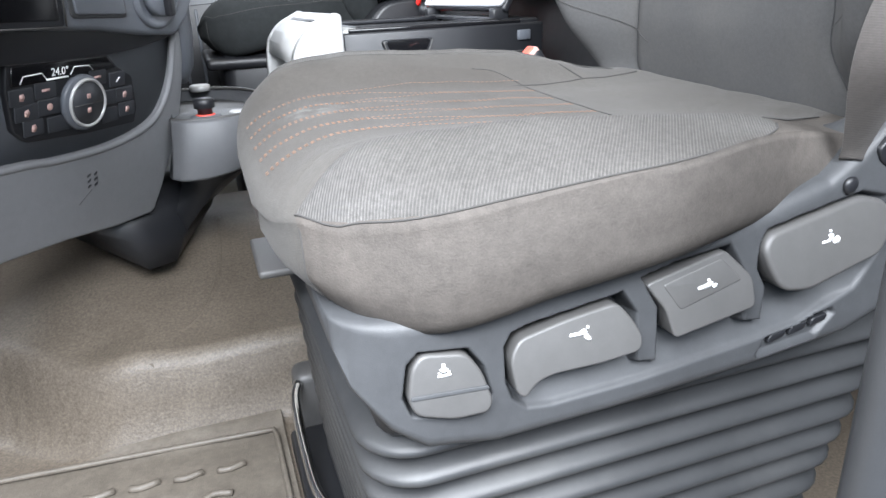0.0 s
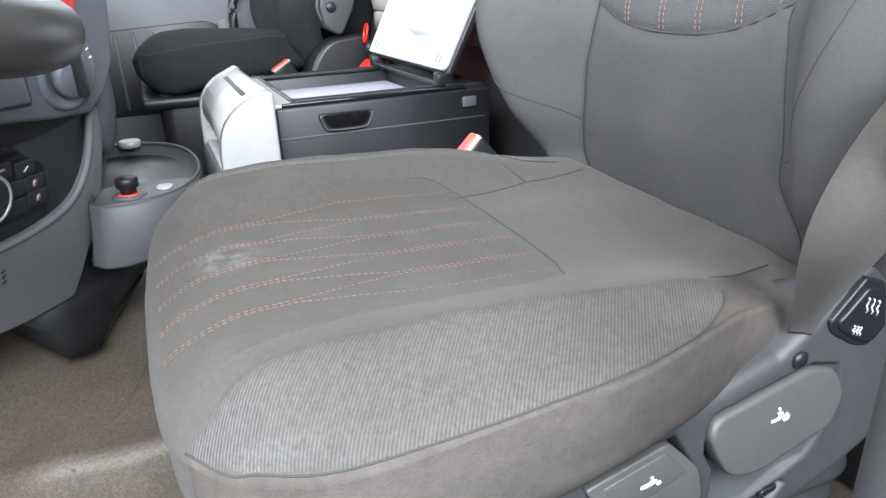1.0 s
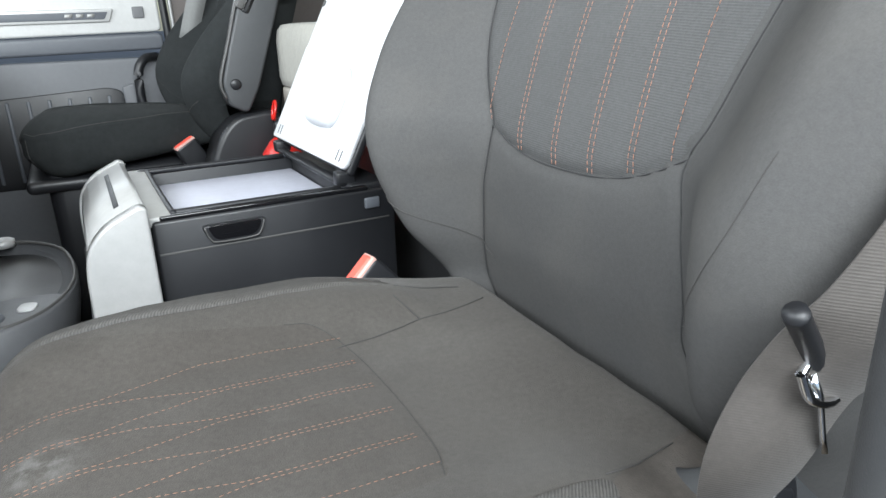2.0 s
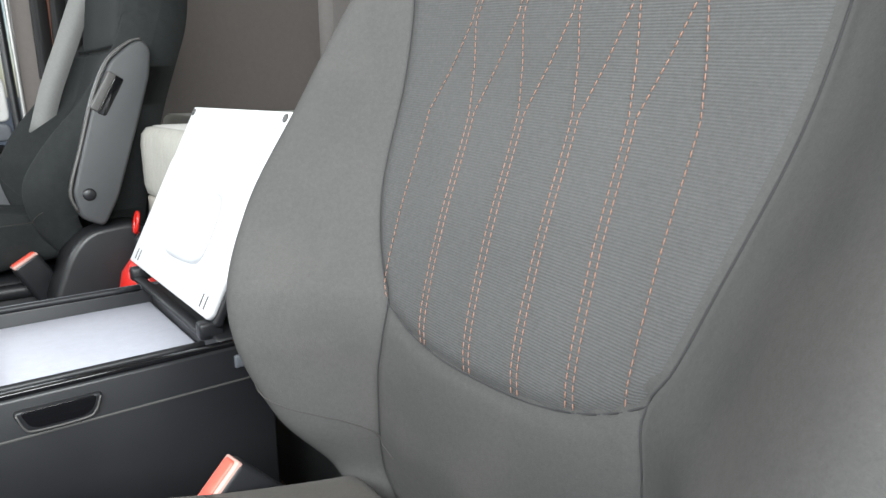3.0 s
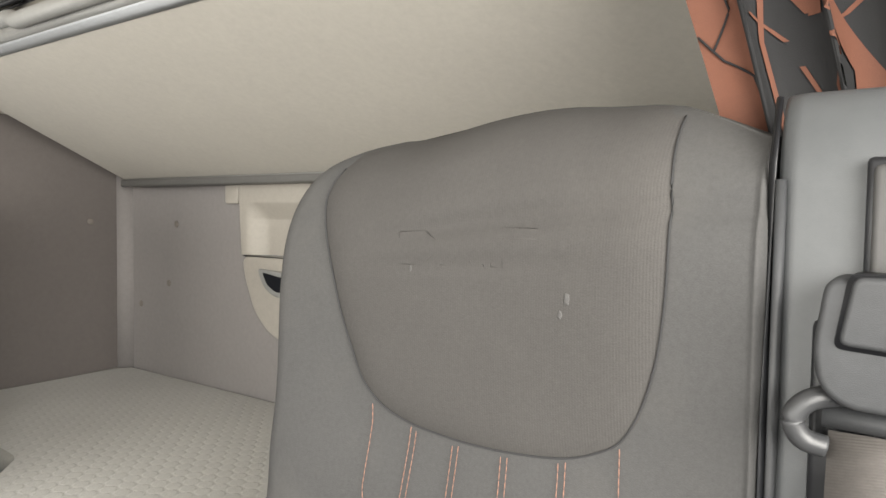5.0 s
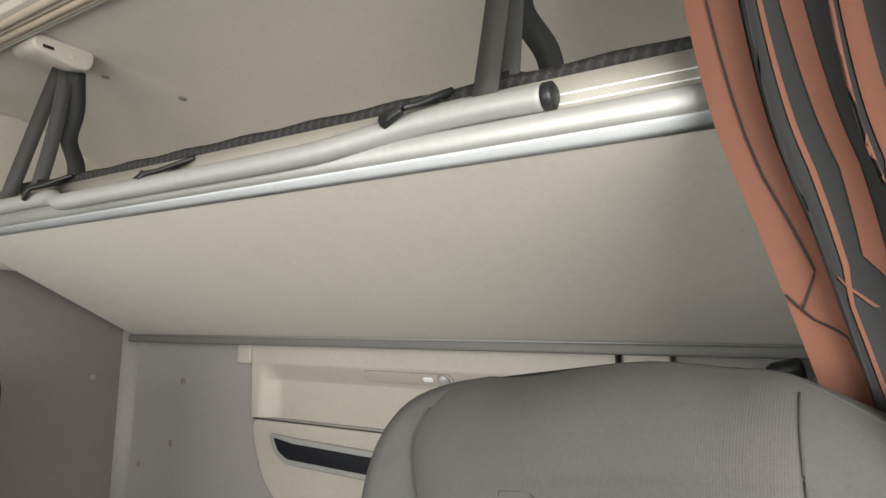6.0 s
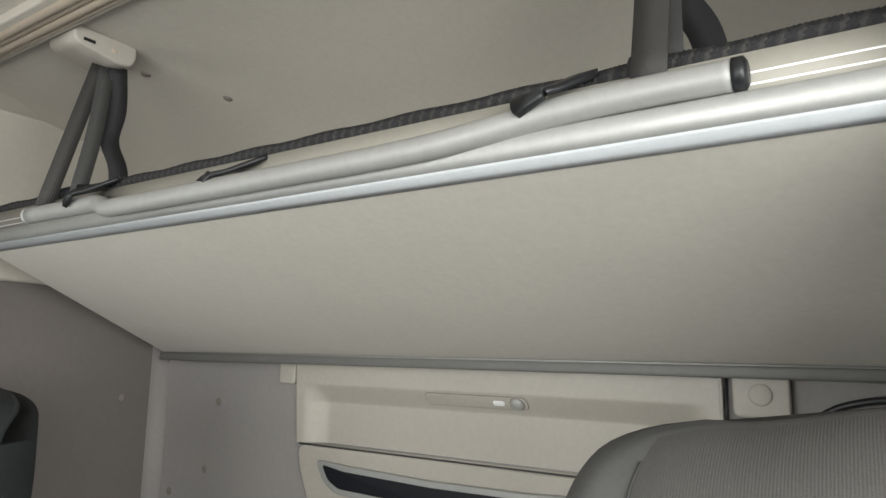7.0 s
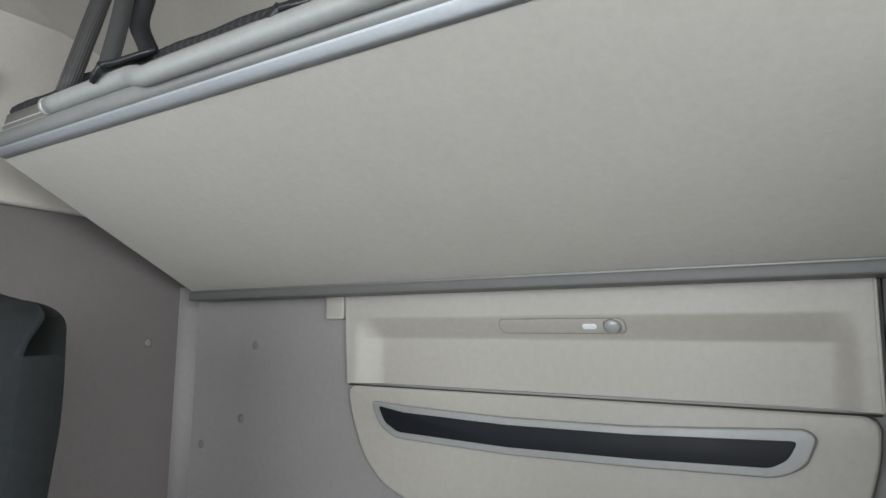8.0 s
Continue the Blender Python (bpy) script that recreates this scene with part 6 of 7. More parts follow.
# fire extinguisher between the seats
ext = thing("fire_extinguisher", (0.572, 0.80, 0.45), "red fire extinguisher standing behind the console", "fire extinguisher")
EM = Matrix.Translation((0.548, 0.735, 0.40))
dpart(ext, "cylinder", lathe([(0.05, 0.0), (0.055, 0.01), (0.055, 0.17), (0.048, 0.20), (0.03, 0.225), (0.018, 0.235)], 32, EM), RED, "red painted cylinder")
dpart(ext, "valve", lathe([(0.018, 0.235), (0.018, 0.265), (0.010, 0.275)], 16, EM), BLACK, "black valve head")
dpart(ext, "safety_ring", tube([(0.545 + 0.004 * math.sin(a), 0.775 + 0.012 * math.cos(a), 0.690 + 0.02 * math.sin(a)) for a in lin(0, 6.28, 20)], 0.0035, 6, cap=False), RED, "red pull ring")
dpart(ext, "ring_tail", tube([(0.545, 0.775, 0.672), (0.547, 0.772, 0.655), (0.545, 0.765, 0.645)], 0.003, 6), RED)

# ---------------------------------------------------------------- hatch in the rear wall
HX = 1.418
hatch = thing("rear_hatch", (HX, 0.45, 1.2), "beige moulded storage hatch in the rear wall", "hatch")


def yz(poly, x_in, x_out, r=0.003, seg=2):
    """A polygon of (y, z) places standing out of the rear wall from x_in to x_out."""
    return prism([(-y, z) for y, z in poly], -x_in, -x_out, r, seg, Matrix(((0, 0, -1, 0), (-1, 0, 0, 0), (0, 1, 0, 0), (0, 0, 0, 1))))


dpart(hatch, "lower_door", yz(rounded([(0.972, 1.286), (0.958, 1.22), (0.918, 1.13), (0.86, 1.075), (0.77, 1.045), (0.60, 1.03), (0.27, 1.03), (0.10, 1.045), (0.01, 1.075), (-0.035, 1.13), (-0.06, 1.22), (-0.066, 1.286)], 0.03), WALL_X, HX, 0.006, 3), HATCH, "lower hatch door")


RZ0, RZ1, RD = 1.394, 1.440, 0.036


def recess(y, z):
    """The upper panel: a proud lip, a slope that faces down and a recessed face with rounded ends."""
    e = min(step(-0.052, 0.0, y), 1 - step(0.895, 0.955, y))
    d = min(1, max(0, (RZ1 - z) / (RZ1 - RZ0)))
    d = 0.85 * d + 0.15 * d * d * (3 - 2 * d)
    return (HX + 0.0025 + RD * d * e, y, z)


dpart(hatch, "upper_panel", sheet(recess, lin(-0.066, 0.975, 110), lin(1.291, 1.4935, 70)), HATCH, "upper hatch panel with a deep recess")
dpart(hatch, "side_edge", yz([(0.9755, 1.290), (0.990, 1.4935), (0.975, 1.4935), (0.968, 1.290)], WALL_X, HX + 0.0022, 0.002), HATCH)
dpart(hatch, "side_edge", yz([(-0.066, 1.290), (-0.066, 1.4935), (-0.0715, 1.4935), (-0.0715, 1.290)], WALL_X, HX + 0.0022, 0.002), HATCH)
dpart(hatch, "recess_floor", box(HX + 0.014, WALL_X + 0.03, -0.066, 0.972, 1.2865, 1.2895, 0), HATCH)
dpart(hatch, "joint", yz([(0.97, 1.2858), (-0.066, 1.2858), (-0.066, 1.2880), (0.97, 1.2880)], WALL_X, HX + 0.004, 0), GREY, "thin shaded joint above the door")
frame_o = rounded([(0.895, 1.256), (0.868, 1.205), (0.825, 1.180), (0.55, 1.172), (0.30, 1.176), (0.075, 1.184), (0.035, 1.206), (0.018, 1.250), (0.035, 1.262), (0.30, 1.246), (0.55, 1.243), (0.80, 1.250)], 0.018, 5)
strip = dpart(hatch, "handle_strip", yz(frame_o, HX, HX - 0.010, 0.004, 3), ALU, "silver handle strip frame")
dpart(strip, "black_insert", yz(rounded([(0.870, 1.246), (0.850, 1.212), (0.815, 1.194), (0.55, 1.187), (0.30, 1.191), (0.085, 1.199), (0.060, 1.214), (0.045, 1.243), (0.30, 1.232), (0.55, 1.229), (0.80, 1.236)], 0.010, 5), HX - 0.008, HX - 0.0115, 0.001), INSERT, "satin black insert")
# reading lamp let into the slope
SLOPE = Vector((RD, 0, RZ0 - RZ1)).normalized()
OUT = Vector((SLOPE.z, 0, -SLOPE.x))
LM = Matrix.Translation((HX + 0.0025 + RD * 0.42, 0.448, RZ1 - 0.42 * (RZ1 - RZ0))) @ Matrix(((0, -SLOPE.x, OUT.x), (-1, 0, 0), (0, -SLOPE.z, OUT.z))).to_4x4()
LAMP = rounded([(-0.130, -0.017), (0.130, -0.017), (0.130, 0.017), (-0.130, 0.017)], 0.015, 7)
lampm = dpart(hatch, "reading_lamp", prism(LAMP, -0.004, 0.0022, 0.0015, 3, LM), HATCH, "long beige reading lamp body")
dpart(lampm, "lamp_edge", tube([LM @ Vector((x, y, 0.0006)) for x, y in LAMP + LAMP[:1]], 0.0012, 6, cap=False), CAP, "shaded gap round the lamp")
dpart(lampm, "lens", lathe([(0.0155, 0.0), (0.0150, 0.004), (0.012, 0.0075), (0.006, 0.0095), (0.0, 0.010)], 28, LM @ Matrix.Translation((0.106, 0, 0.001))), SILVER, "bright swivelling lamp eye")
dpart(lampm, "lens_ring", tube([LM @ Vector((0.106 + 0.0165 * math.cos(a), 0.0150 * math.sin(a), 0.0024)) for a in lin(0, 6.2832, 28)], 0.0016, 6, cap=False), CAP)
dpart(lampm, "switch", prism(rounded([(0.048, -0.006), (0.076, -0.006), (0.076, 0.006), (0.048, 0.006)], 0.0055, 5), 0.001, 0.005, 0.0015, 3, LM), ICON, "white lamp switch")
for yy, lb in ((1.022, "cover_plate"),):
    dpart(hatch, lb, yz(rounded([(yy + 0.03, 1.437), (yy + 0.03, 1.497), (yy - 0.027, 1.497), (yy - 0.027, 1.437)], 0.008, 4), WALL_X, HX + 0.004, 0.003), HATCH, "small square cover plate")
lamp = thing("wall_lamp", (HX, -0.134, 1.46), "small square beige wall lamp with a round lens", "lamp")
dpart(lamp, "plate", yz(rounded([(-0.088, 1.422), (-0.088, 1.505), (-0.180, 1.505), (-0.180, 1.422)], 0.014, 5), WALL_X, HX, 0.005, 3), HATCH, "beige square plate")
dpart(lamp, "lens", lathe([(0.019, 0.0), (0.019, 0.003), (0.016, 0.005), (0.0, 0.005)], 28, pose(HX - 0.0005, -0.134, 1.462, 0, -90, 0)), BEIGE, "round lamp lens")
dpart(lamp, "side_gap", yz([(-0.0755, 1.36), (-0.0755, 1.50), (-0.0778, 1.50), (-0.0778, 1.36)], WALL_X, HX + 0.010, 0), BLACK)
dpart(lamp, "plate_gap", yz(rounded([(-0.0868, 1.4205), (-0.0868, 1.507), (-0.1812, 1.507), (-0.1812, 1.4205)], 0.015, 5), WALL_X, HX + 0.012, 0), CAP, "shaded gap round the plate")
for at, rot in (((WALL_X - 0.001, 1.318, 1.372), (0, -90, 0)), ((WALL_X - 0.001, 1.36, 1.18), (0, -90, 0)), ((WALL_X - 0.001, 1.52, 1.10), (0, -90, 0)), ((1.314, WALL_Y - 0.001, 1.375), (90, 0, 0)),
                ((1.105, 0.938, 2.1095), (180, 17, 0)), ((0.962, 1.048, 2.141), (180, 8, 0)), ((0.93, -0.30, 2.1465), (180, 6, 0))):
    cap = tagged(link_mesh("screw_cap", lathe([(0.011, 0), (0.010, 0.0015), (0.006, 0.0022), (0.0, 0.0018)], 18, pose(*at, *rot)), CAP), "small round beige screw cap on the lining", "screw cap", "screw caps")

# ---------------------------------------------------------------- upper bunk, its rail, tube and straps
up = thing("upper_bunk", (1.1, 0.43, 1.7), "folded upper bunk with a beige fabric underside", "bunk")
Y0F, Y1F = -0.62, 1.30
REAR_X, REAR_Y = 1.372, 1.500
SL = (1.513 - 1.731) / (REAR_X - 0.78)


def under(x):
    return 1.731 + (x - 0.78) * SL


dpart(up, "underside", loops([[(0.776, Y0F, under(0.776)), (REAR_X, -0.80, under(REAR_X)), (REAR_X, REAR_Y, under(REAR_X)), (0.776, Y1F, under(0.776))],
                              [(0.80, Y0F, under(0.776) + 0.06), (1.436, -0.80, under(REAR_X) + 0.03), (1.436, REAR_Y, under(REAR_X) + 0.03), (0.80, Y1F, under(0.776) + 0.06)]]), BEIGE_SOFT, "smooth beige underside panel", False)
dpart(up, "rear_edge", box(REAR_X - 0.014, 1.438, -0.80, REAR_Y + 0.002, 1.490, 1.5115, 0.004), EDGE_GREY, "grey rear edge strip")
dpart(up, "edge_bead", tube([(REAR_X - 0.0095, -0.80, 1.5125), (REAR_X - 0.0095, REAR_Y, 1.5125)], 0.0022, 6), ALU, "thin bright bead")


def extrude_y(prof, y0, y1, n=2):
    return loops([[(x, y, z) for x, z in prof] for y in lin(y0, y1, n)])


soft = [(0.795, 1.724), (0.782, 1.727), (0.772, 1.732), (0.768, 1.737), (0.776, 1.744), (0.80, 1.744)]
dpart(up, "soft_edge", extrude_y(soft, Y0F, Y1F), SOFT_BLUE, "blue grey rounded edge profile")
rail = [(0.765, 1.735), (0.760, 1.741), (0.758, 1.749), (0.760, 1.757), (0.766, 1.763), (0.775, 1.766), (0.80, 1.766), (0.80, 1.735)]
dpart(up, "rail", extrude_y(rail, Y0F, Y1F), ALU, "bright aluminium front rail")
dpart(up, "bed_frame_face", extrude_y([(0.783, 1.766), (0.792, 1.811), (0.83, 1.814), (0.83, 1.766)], Y0F, Y1F), FRAME_FACE, "beige frame face above the rail")
for z in (1.7755, 1.788):
    dpart(up, "frame_line", tube([(0.785 + 0.2 * (z - 1.778), Y0F, z), (0.785 + 0.2 * (z - 1.778), Y1F, z)], 0.0011, 6), ICON, "thin white line")
for ph, mt in ((0.0, WEB_DARK), (2.09, WEB_GREY), (4.19, WEB_DARK)):
    strand = [(0.806 + 0.0055 * math.cos(y * 380 + ph), y, 1.8215 + 0.0055 * math.sin(y * 380 + ph) + 0.0012 * math.sin(y * 41 + 1)) for y in lin(Y0F, Y1F, 1100)]
    dpart(up, "edge_braid", tube(strand, 0.0056, 6), mt, "dark braided cord along the mattress edge")
dpart(up, "mattress", loops([[(0.80, Y0F, 1.812), (1.43, -0.80, 1.58), (1.43, 1.585, 1.58), (0.80, Y1F, 1.812)], [(0.815, Y0F, 1.829), (1.435, -0.80, 1.66), (1.435, 1.585, 1.66), (0.815, Y1F, 1.829)]]), MATTRESS, "folded mattress above the frame", False)
TUBE = smooth_path([(0.766, -0.225, 1.780), (0.764, -0.14, 1.780), (0.762, -0.05, 1.777), (0.757, 0.03, 1.768), (0.750, 0.10, 1.760), (0.748, 0.18, 1.7575), (0.747, 0.30, 1.757), (0.747, 0.55, 1.757), (0.747, 0.72, 1.757), (0.750, 0.775, 1.759), (0.757, 0.81, 1.770), (0.763, 0.86, 1.777), (0.766, 1.08, 1.779)], 8)
tb = dpart(up, "grab_tube", tube(TUBE, 0.0155, 18), ALU, "bent silver grab tube")
dpart(tb, "end_cap", tube([(0.766, -0.223, 1.780), (0.766, -0.233, 1.780), (0.766, -0.236, 1.780)], 0.0162, 18, None, [1, 1, 0.7]), BLACK, "black tube end cap")
dpart(tb, "end_cap", tube([(0.766, 1.078, 1.779), (0.766, 1.088, 1.779)], 0.0158, 18), SILVER, "pale tube end cap")


def clip(y, z, dy):
    """A flat leaf-shaped strap over the tube, up to the bunk's edge."""
    pts = smooth_path([(0.738, y, z - 0.004), (0.744, y - dy * 0.1, z + 0.010), (0.762, y + dy * 0.35, z + 0.020), (0.785, y + dy, z + 0.036), (0.80, y + dy * 1.35, z + 0.046)], 6)
    w = [0.020 + 0.030 * math.sin(math.pi * (0.18 + 0.66 * i / (len(pts) - 1))) for i in range(len(pts))]
    dpart(up, "tube_clip", ribbon(pts, (0.35, 1, 0.1), w, 0.008), BLACK, "black plastic tube clip")


clip(-0.03, 1.782, -0.03)
clip(0.50, 1.766, -0.045)
clip(0.885, 1.784, -0.04)


def strap_set(y, across, w, foot):
    st = thing("bunk_strap", (0.80, y, 1.82), "grey webbing straps with a beige ceiling bracket holding the bunk", "strap", "bunk straps")
    br = [(0.757, 2.155), (0.757, 2.128), (0.768, 2.118), (0.850, 2.104), (0.880, 2.108), (0.890, 2.126), (0.890, 2.155)]
    part("ceiling_bracket", xz(rounded(br, 0.012), y + 0.060, y - 0.034, 0.008, 3), HATCH, st, "beige plastic ceiling bracket")
    part("bracket_slot", box(0.776, 0.800, y - 0.0355, y - 0.032, 2.126, 2.133, 0.0008), BLACK, st)
    part("bracket_screw", lathe([(0.006, 0), (0.006, 0.001), (0.003, 0.0004)], 14, pose(0.84, y - 0.034, 2.128, 90, 0, 0)), MOULD, st)
    part("front_strap", ribbon(smooth_path([(0.838, y + 0.012, 2.108), (0.802, y + 0.5 * foot, 1.96), (0.766, y + foot, 1.790)], 5), across, w * 0.85, 0.0028), WEB_GREY, st, "worn grey webbing strap")
    part("middle_strap", ribbon(smooth_path([(0.850, y + 0.006, 2.106), (0.835, y, 1.96), (0.810, y - 0.006, 1.825)], 5), across, w * 0.85, 0.0028), WEB_DARK2, st, "dark grey webbing strap")
    part("loose_strap", ribbon(smooth_path([(0.868, y - 0.004, 2.108), (0.876, y - 0.002, 2.02), (0.868, y + 0.002, 1.95), (0.872, y - 0.032, 1.885), (0.868, y - 0.046, 1.826)], 6), across, 0.036, 0.003), WEB_DARK, st, "loose black strap end")
    part("strap_buckle", ribbon([(0.80, y + 0.03, 1.822), (0.82, y, 1.832), (0.85, y - 0.02, 1.836)], (0, 0.3, 1), 0.014, 0.03), BLACK, st, "black strap buckle")
    return st


strap_set(1.000, (1, -0.35, 0), 0.036, 0.03)
strap_set(-0.145, (0.2, 1, 0), 0.046, 0.0)
hook = tagged(link_mesh("coat_hook", tube(smooth_path([(0.86, 1.60, 1.93), (0.86, 1.575, 1.925), (0.86, 1.555, 1.945), (0.86, 1.55, 1.985)], 5), 0.009, 10), MOULD), "small beige coat hook on the side wall", "hook")
for k, (x, z, r) in enumerate(((0.690, 2.137, 0.009), (0.706, 2.139, 0.007), (0.722, 2.138, 0.009), (0.738, 2.140, 0.006))):
    structure("ceiling_moulding", tube([(x, -0.7, z), (x, 1.5, z)], r, 10), MOULD, "beige ribbed moulding along the roof lining", "trim", True)
structure("moulding_base", box(0.665, 0.752, -0.7, 1.5, 2.137, 2.16, 0.004), BEIGE, "beige base of the roof moulding", "trim")


# ---------------------------------------------------------------- curtains
def curtain(name, place, label, bands):
    c = thing(name, place(0.5, 0.0), label, "curtain", "cab curtains")

    def at(s, t, lift=0.0):
        p = Vector(place(s, t))
        q = Vector(place(min(1, s + 0.004), t)) - Vector(place(max(0, s - 0.004), t))
        n = Vector((q.y, -q.x, 0)).normalized()
        if n.x > 0:
            n = -n
        return p + n * lift
    part("cloth", sheet(lambda s, t: at(s, t), lin(0, 1, 160), lin(0, 1, 40)), CURTAIN_DARK, c, "dark grey curtain cloth")
    part("cloth_back", sheet(lambda s, t: at(s, t, -0.002), lin(0, 1, 160), lin(0, 1, 40)), CURTAIN_DARK, c)
    for width, pts in bands:
        line = []
        for (s0, t0), (s1, t1) in zip(pts, pts[1:]):
            line += [(s0 + (s1 - s0) * k / 24, t0 + (t1 - t0) * k / 24) for k in range(24)]
        line.append(pts[-1])
        bm = bmesh.new()
        g = [[bm.verts.new(at(min(1, max(0, s + width * e)), t, 0.0018)) for e in lin(-0.5, 0.5, 9)] for s, t in line]
        for a, b in zip(g, g[1:]):
            for j in range(8):
                bm.faces.new((a[j], a[j + 1], b[j + 1], b[j]))
        part("printed_band", bm, CURTAIN_ORANGE, c, "orange printed band")
    return c


def driver_curtain(s, t):
    """s across the cloth from the inner edge, t downwards."""
    z = 2.06 - 1.15 * t
    inner = along(z, [0.9, 1.3, 1.49, 1.60, 1.71, 1.87, 2.06], [-0.60, -0.53, -0.478, -0.446, -0.412, -0.384, -0.36])
    wide = along(z, [0.9, 1.5, 2.06], [0.22, 0.34, 0.46])
    y = inner - wide * s
    fold = math.sin(s * 40 + 2.0 * t) * (0.4 + 0.6 * math.sin(s * 11 + 1) ** 2)
    return (0.742 + 0.020 * fold * step(0.0, 0.12, s) - 0.05 * s, y + 0.010 * math.cos(s * 40 + 2 * t), z)


BT0, BTS, BSS = 0.350, 0.138 / 750, 0.42


def bp(*pts):
    return tuple((a, BT0 + b * BTS) for a, b in pts)


BANDS = [(0.17, ((0.085, 0.0), (0.085, 0.25), (0.085, 0.42), (0.09, 0.70), (0.08, 1.0))),
         (0.024, ((0.30, 0.0), (0.36, 0.12)) + bp((0.38, 0), (0.36, 390), (0.33, 540), (0.335, 900), (0.30, 1600)) + ((0.33, 1.0),)),
         (0.068, ((0.43, 0.0), (0.44, 0.14)) + bp((0.473, 0), (0.44, 350), (0.484, 460))),
         (0.056, ((0.60, 0.0), (0.62, 0.14)) + bp((0.634, 0), (0.507, 400), (0.486, 470))),
         (0.092, ((0.70, 0.0), (0.74, 0.12)) + bp((0.754, 0), (0.623, 370), (0.745, 680), (0.72, 900), (0.60, 1400)) + ((0.66, 1.0),)),
         (0.020, ((0.90, 0.0),) + bp((0.87, 0), (0.833, 350), (0.724, 480), (0.58, 600), (0.51, 720), (0.52, 1200)) + ((0.48, 1.0),)),
         (0.035, ((0.97, 0.0),) + bp((0.95, 0), (0.90, 400), (0.93, 800)) + ((0.90, 1.0),)),
         (0.018, bp((0.31, 430), (0.37, 500), (0.40, 545))), (0.016, bp((0.42, 640), (0.45, 760), (0.46, 1100)))]
BANDS = [(w * BSS * (1 if w > 0.15 else 0.8), tuple((a * BSS, b) for a, b in pts)) for w, pts in BANDS] + [(w * BSS * 0.6, tuple(((a + 1.04 + 0.1 * math.sin(7 * b)) * BSS, min(1, b * 1.08)) for a, b in pts)) for w, pts in BANDS]
dc = curtain("driver_curtain", driver_curtain, "bunched dark grey cab curtain with orange printed bands", BANDS)
for pts in (((0.06, 0.02),) + bp((0.072, 0), (0.10, 400), (0.024, 570)), bp((0.004, 490), (0.05, 590), (0.125, 660), (0.144, 760), (0.15, 1200))):
    line = [Vector(driver_curtain(a * BSS, b)) for (s0, t0), (s1, t1) in zip(pts, pts[1:]) for a, b in ((s0 + (s1 - s0) * k / 10, t0 + (t1 - t0) * k / 10) for k in range(10))]
    part("dark_line", tube([q - Vector((0.0035, 0, 0)) for q in line], 0.0010, 5), CURTAIN_DARK, dc)


def passenger_curtain(s, t):
    z = 2.06 - 1.08 * t
    x = 0.50 + 0.26 * s
    return (x + 0.01 * math.cos(s * 38), 1.545 + 0.018 * math.sin(s * 38 + t) - 0.02 * s, z)


curtain("passenger_curtain", passenger_curtain, "bunched dark cab curtain by the passenger door pillar", [(0.06, ((0.2, 0), (0.26, 0.4), (0.2, 1))), (0.05, ((0.55, 0), (0.5, 0.5), (0.56, 1))), (0.03, ((0.8, 0), (0.84, 0.5), (0.8, 1)))])

# ---------------------------------------------------------------- passenger door
door = thing("passenger_door", (0.0, 1.6, 0.5), "grey passenger door with a silver window sill panel", "door")
DY = 1.60
for nm, poly, y_in, y_out, mt, lb in (
        ("door_card", [(-0.88, 0.12), (0.40, 0.12), (0.43, 0.30), (0.43, 0.79), (-0.88, 0.79)], 1.66, DY, DOOR_GREY, "dark grey door card"),
        ("dark_band", [(-0.88, 0.792), (0.43, 0.812), (0.43, 0.862), (-0.88, 0.842)], 1.66, DY - 0.012, DASH, "darker trim band"),
        ("sill_panel", [(-0.88, 0.845), (0.43, 0.865), (0.428, 0.985), (-0.88, 0.985)], 1.66, DY - 0.006, DOOR_SILVER, "silver grey sill panel"),
        ("window_frame", [(-0.88, 0.99), (-0.82, 0.99), (-0.55, 1.75), (-0.88, 1.75)], 1.66, DY, BLACK, "black front window frame")):
    dpart(door, nm, xz(rounded(poly, 0.02, 4), y_in, y_out, 0.008, 3), mt, lb)
dpart(door, "door_seal", tube(smooth_path([(0.445, DY - 0.01, 0.20), (0.448, DY - 0.01, 0.7), (0.440, DY - 0.01, 1.05), (0.425, DY - 0.01, 1.75)], 6), 0.012, 8), BLACK, "black rubber door seal")
dpart(door, "seal_edge", tube(smooth_path([(0.466, DY - 0.005, 0.72), (0.462, DY - 0.005, 1.05), (0.447, DY - 0.005, 1.75)], 6), 0.006, 8), SILVER, "bright seal edge")
dpart(door, "door_pocket", xz(rounded([(-0.5, 0.42), (0.29, 0.42), (0.29, 0.69), (0.25, 0.705), (-0.5, 0.665)], 0.03), DY + 0.02, DY - 0.004, 0.003), BLACK, "dark ribbed door pocket")
for k in range(9):
    dpart(door, "pocket_rib", box(-0.20 + 0.055 * k, -0.19 + 0.055 * k, DY - 0.009, DY + 0.002, 0.44, 0.68, 0.003), DASH)
dpart(door, "pocket_frame", xz(rounded([(0.285, 0.705), (0.325, 0.715), (0.355, 0.42), (0.305, 0.42)], 0.012), DY + 0.01, DY - 0.014, 0.006, 3), DOOR_GREY, "paler pocket frame")
dpart(door, "badge_plate", xz(rounded([(-0.30, 0.892), (0.285, 0.897), (0.300, 0.935), (-0.30, 0.93)], 0.006), DY, DY - 0.014, 0.004, 3), SILVER, "bright badge plate frame")
dpart(door, "badge_strip", xz(rounded([(-0.29, 0.901), (0.272, 0.905), (0.284, 0.926), (-0.29, 0.922)], 0.004), DY, DY - 0.0155, 0.001), DASH, "dark strip of the badge plate")
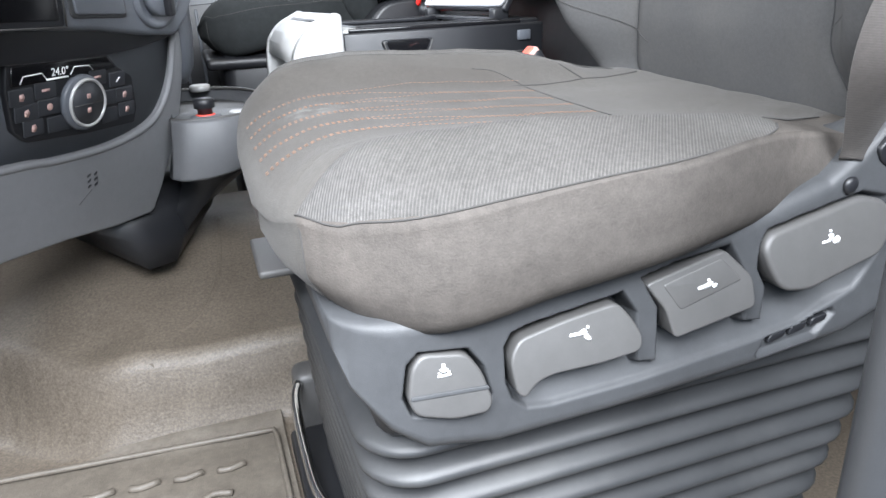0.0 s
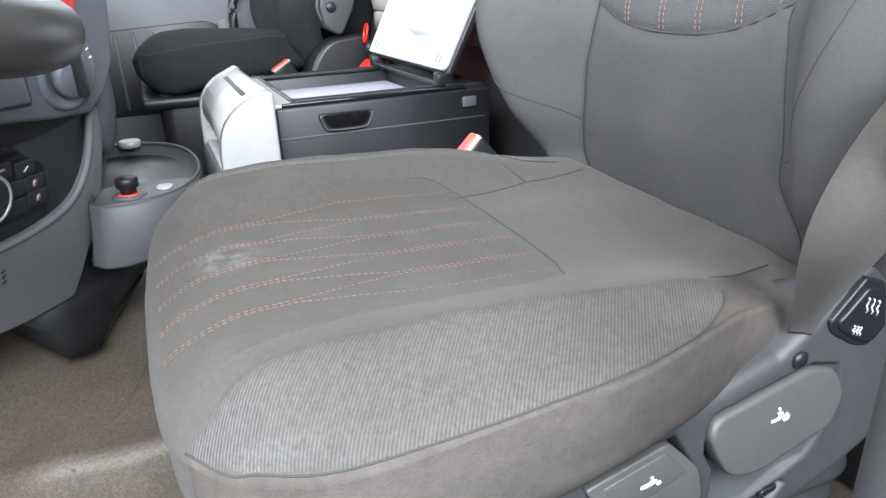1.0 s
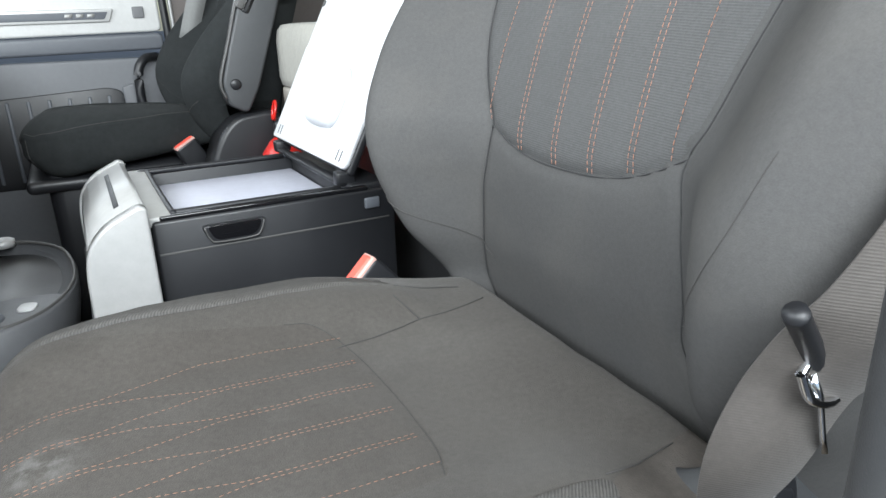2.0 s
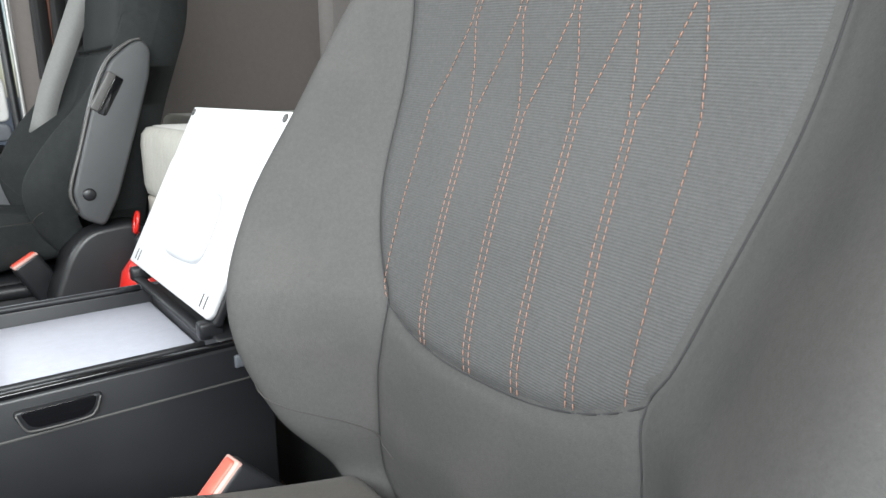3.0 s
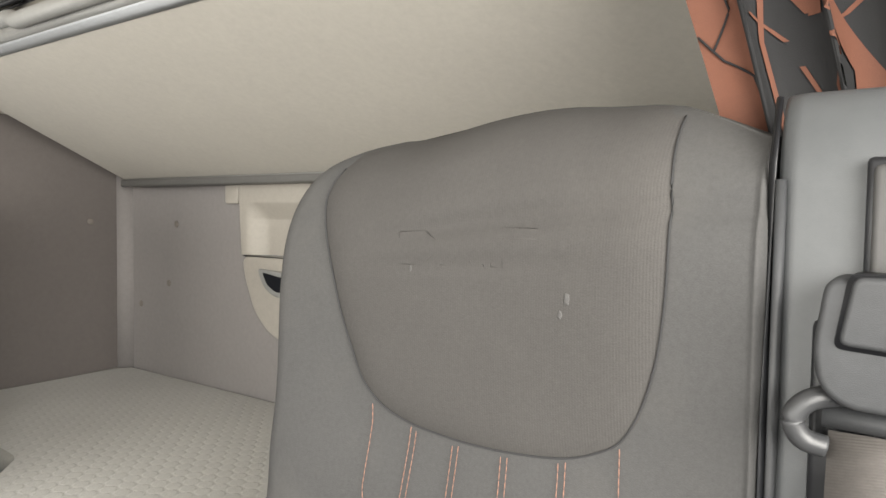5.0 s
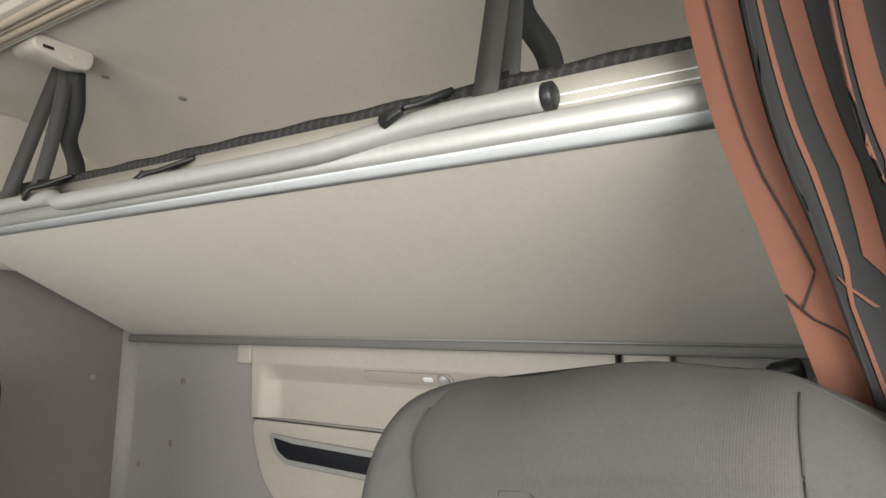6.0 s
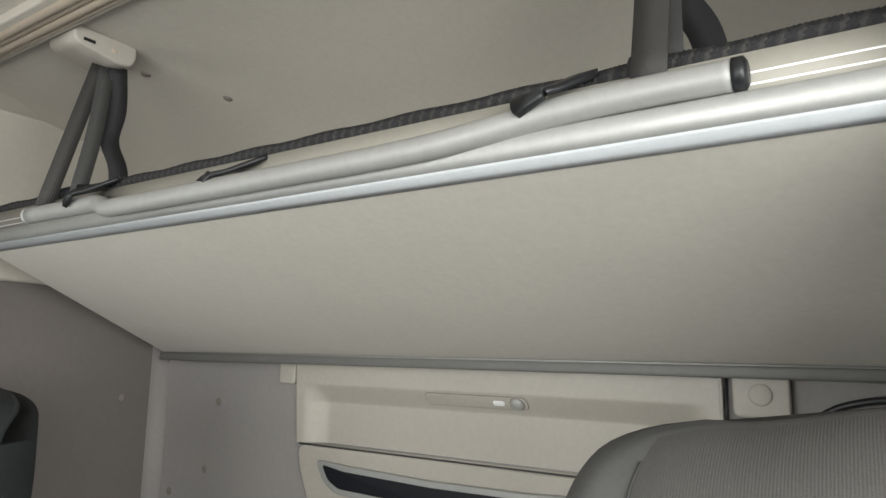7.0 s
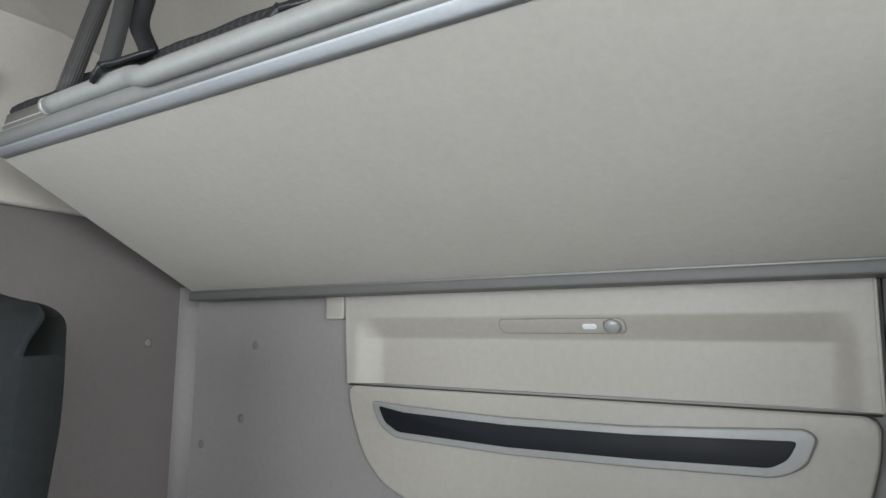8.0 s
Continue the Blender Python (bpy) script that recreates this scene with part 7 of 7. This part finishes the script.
for k in range(3):
    dpart(door, "badge_mark", xz([(0.165 + 0.03 * k, 0.911), (0.185 + 0.03 * k, 0.911), (0.188 + 0.03 * k, 0.921), (0.168 + 0.03 * k, 0.921)], DY, DY - 0.0165, 0), SILVER, "plain raised mark")
dpart(door, "door_switch", xz(rounded([(0.352, 0.905), (0.385, 0.906), (0.385, 0.94), (0.352, 0.939)], 0.005), DY, DY - 0.012, 0.003, 3), DASH_LOW, "small grey door switch")
dpart(door, "grab_handle", tube(smooth_path([(0.40, DY - 0.01, 0.79), (0.36, DY - 0.05, 0.785), (0.335, DY - 0.06, 0.74), (0.335, DY - 0.06, 0.62), (0.36, DY - 0.02, 0.56)], 6), 0.014, 10), BLACK, "black grab handle")
glass = bpy.data.materials.new("window_glass")
glass.use_nodes = True
gb = glass.node_tree.nodes["Principled BSDF"]
gb.inputs["Transmission Weight"].default_value, gb.inputs["Roughness"].default_value, gb.inputs["IOR"].default_value = 1.0, 0.0, 1.45
pane = dpart(door, "window_pane", box(-0.80, 0.43, 1.626, 1.631, 0.97, 1.76, 0), glass, "clear side window pane", False)
pane.visible_shadow = False

# reading lamp on a flexible neck behind the driver seat
neck_lamp = thing("reading_lamp", (1.44, -0.200, 1.364), "black reading lamp on a flexible neck at the rear wall", "lamp")
part("wall_plate", moved(lathe([(0.028, 0.0), (0.026, 0.012), (0.0, 0.014)], 24), Matrix.Translation((1.44, -0.200, 1.364)) @ Matrix.Rotation(radians(-90), 4, "Y")), BLACK, neck_lamp)
part("neck", tube(smooth_path([(1.432, -0.200, 1.364), (1.370, -0.205, 1.394), (1.365, -0.218, 1.423), (1.360, -0.237, 1.441), (1.355, -0.267, 1.455), (1.350, -0.317, 1.465), (1.350, -0.361, 1.461)], 6), 0.0062, 10), BLACK, neck_lamp, "black flexible neck")
part("lamp_head", moved(lathe([(0.0, 0.0), (0.014, 0.002), (0.019, 0.012), (0.019, 0.05), (0.016, 0.056), (0.0, 0.057)], 24), Matrix.Translation((1.350, -0.355, 1.463)) @ Matrix.Rotation(radians(75), 4, "X")), BLACK, neck_lamp, "black lamp head")
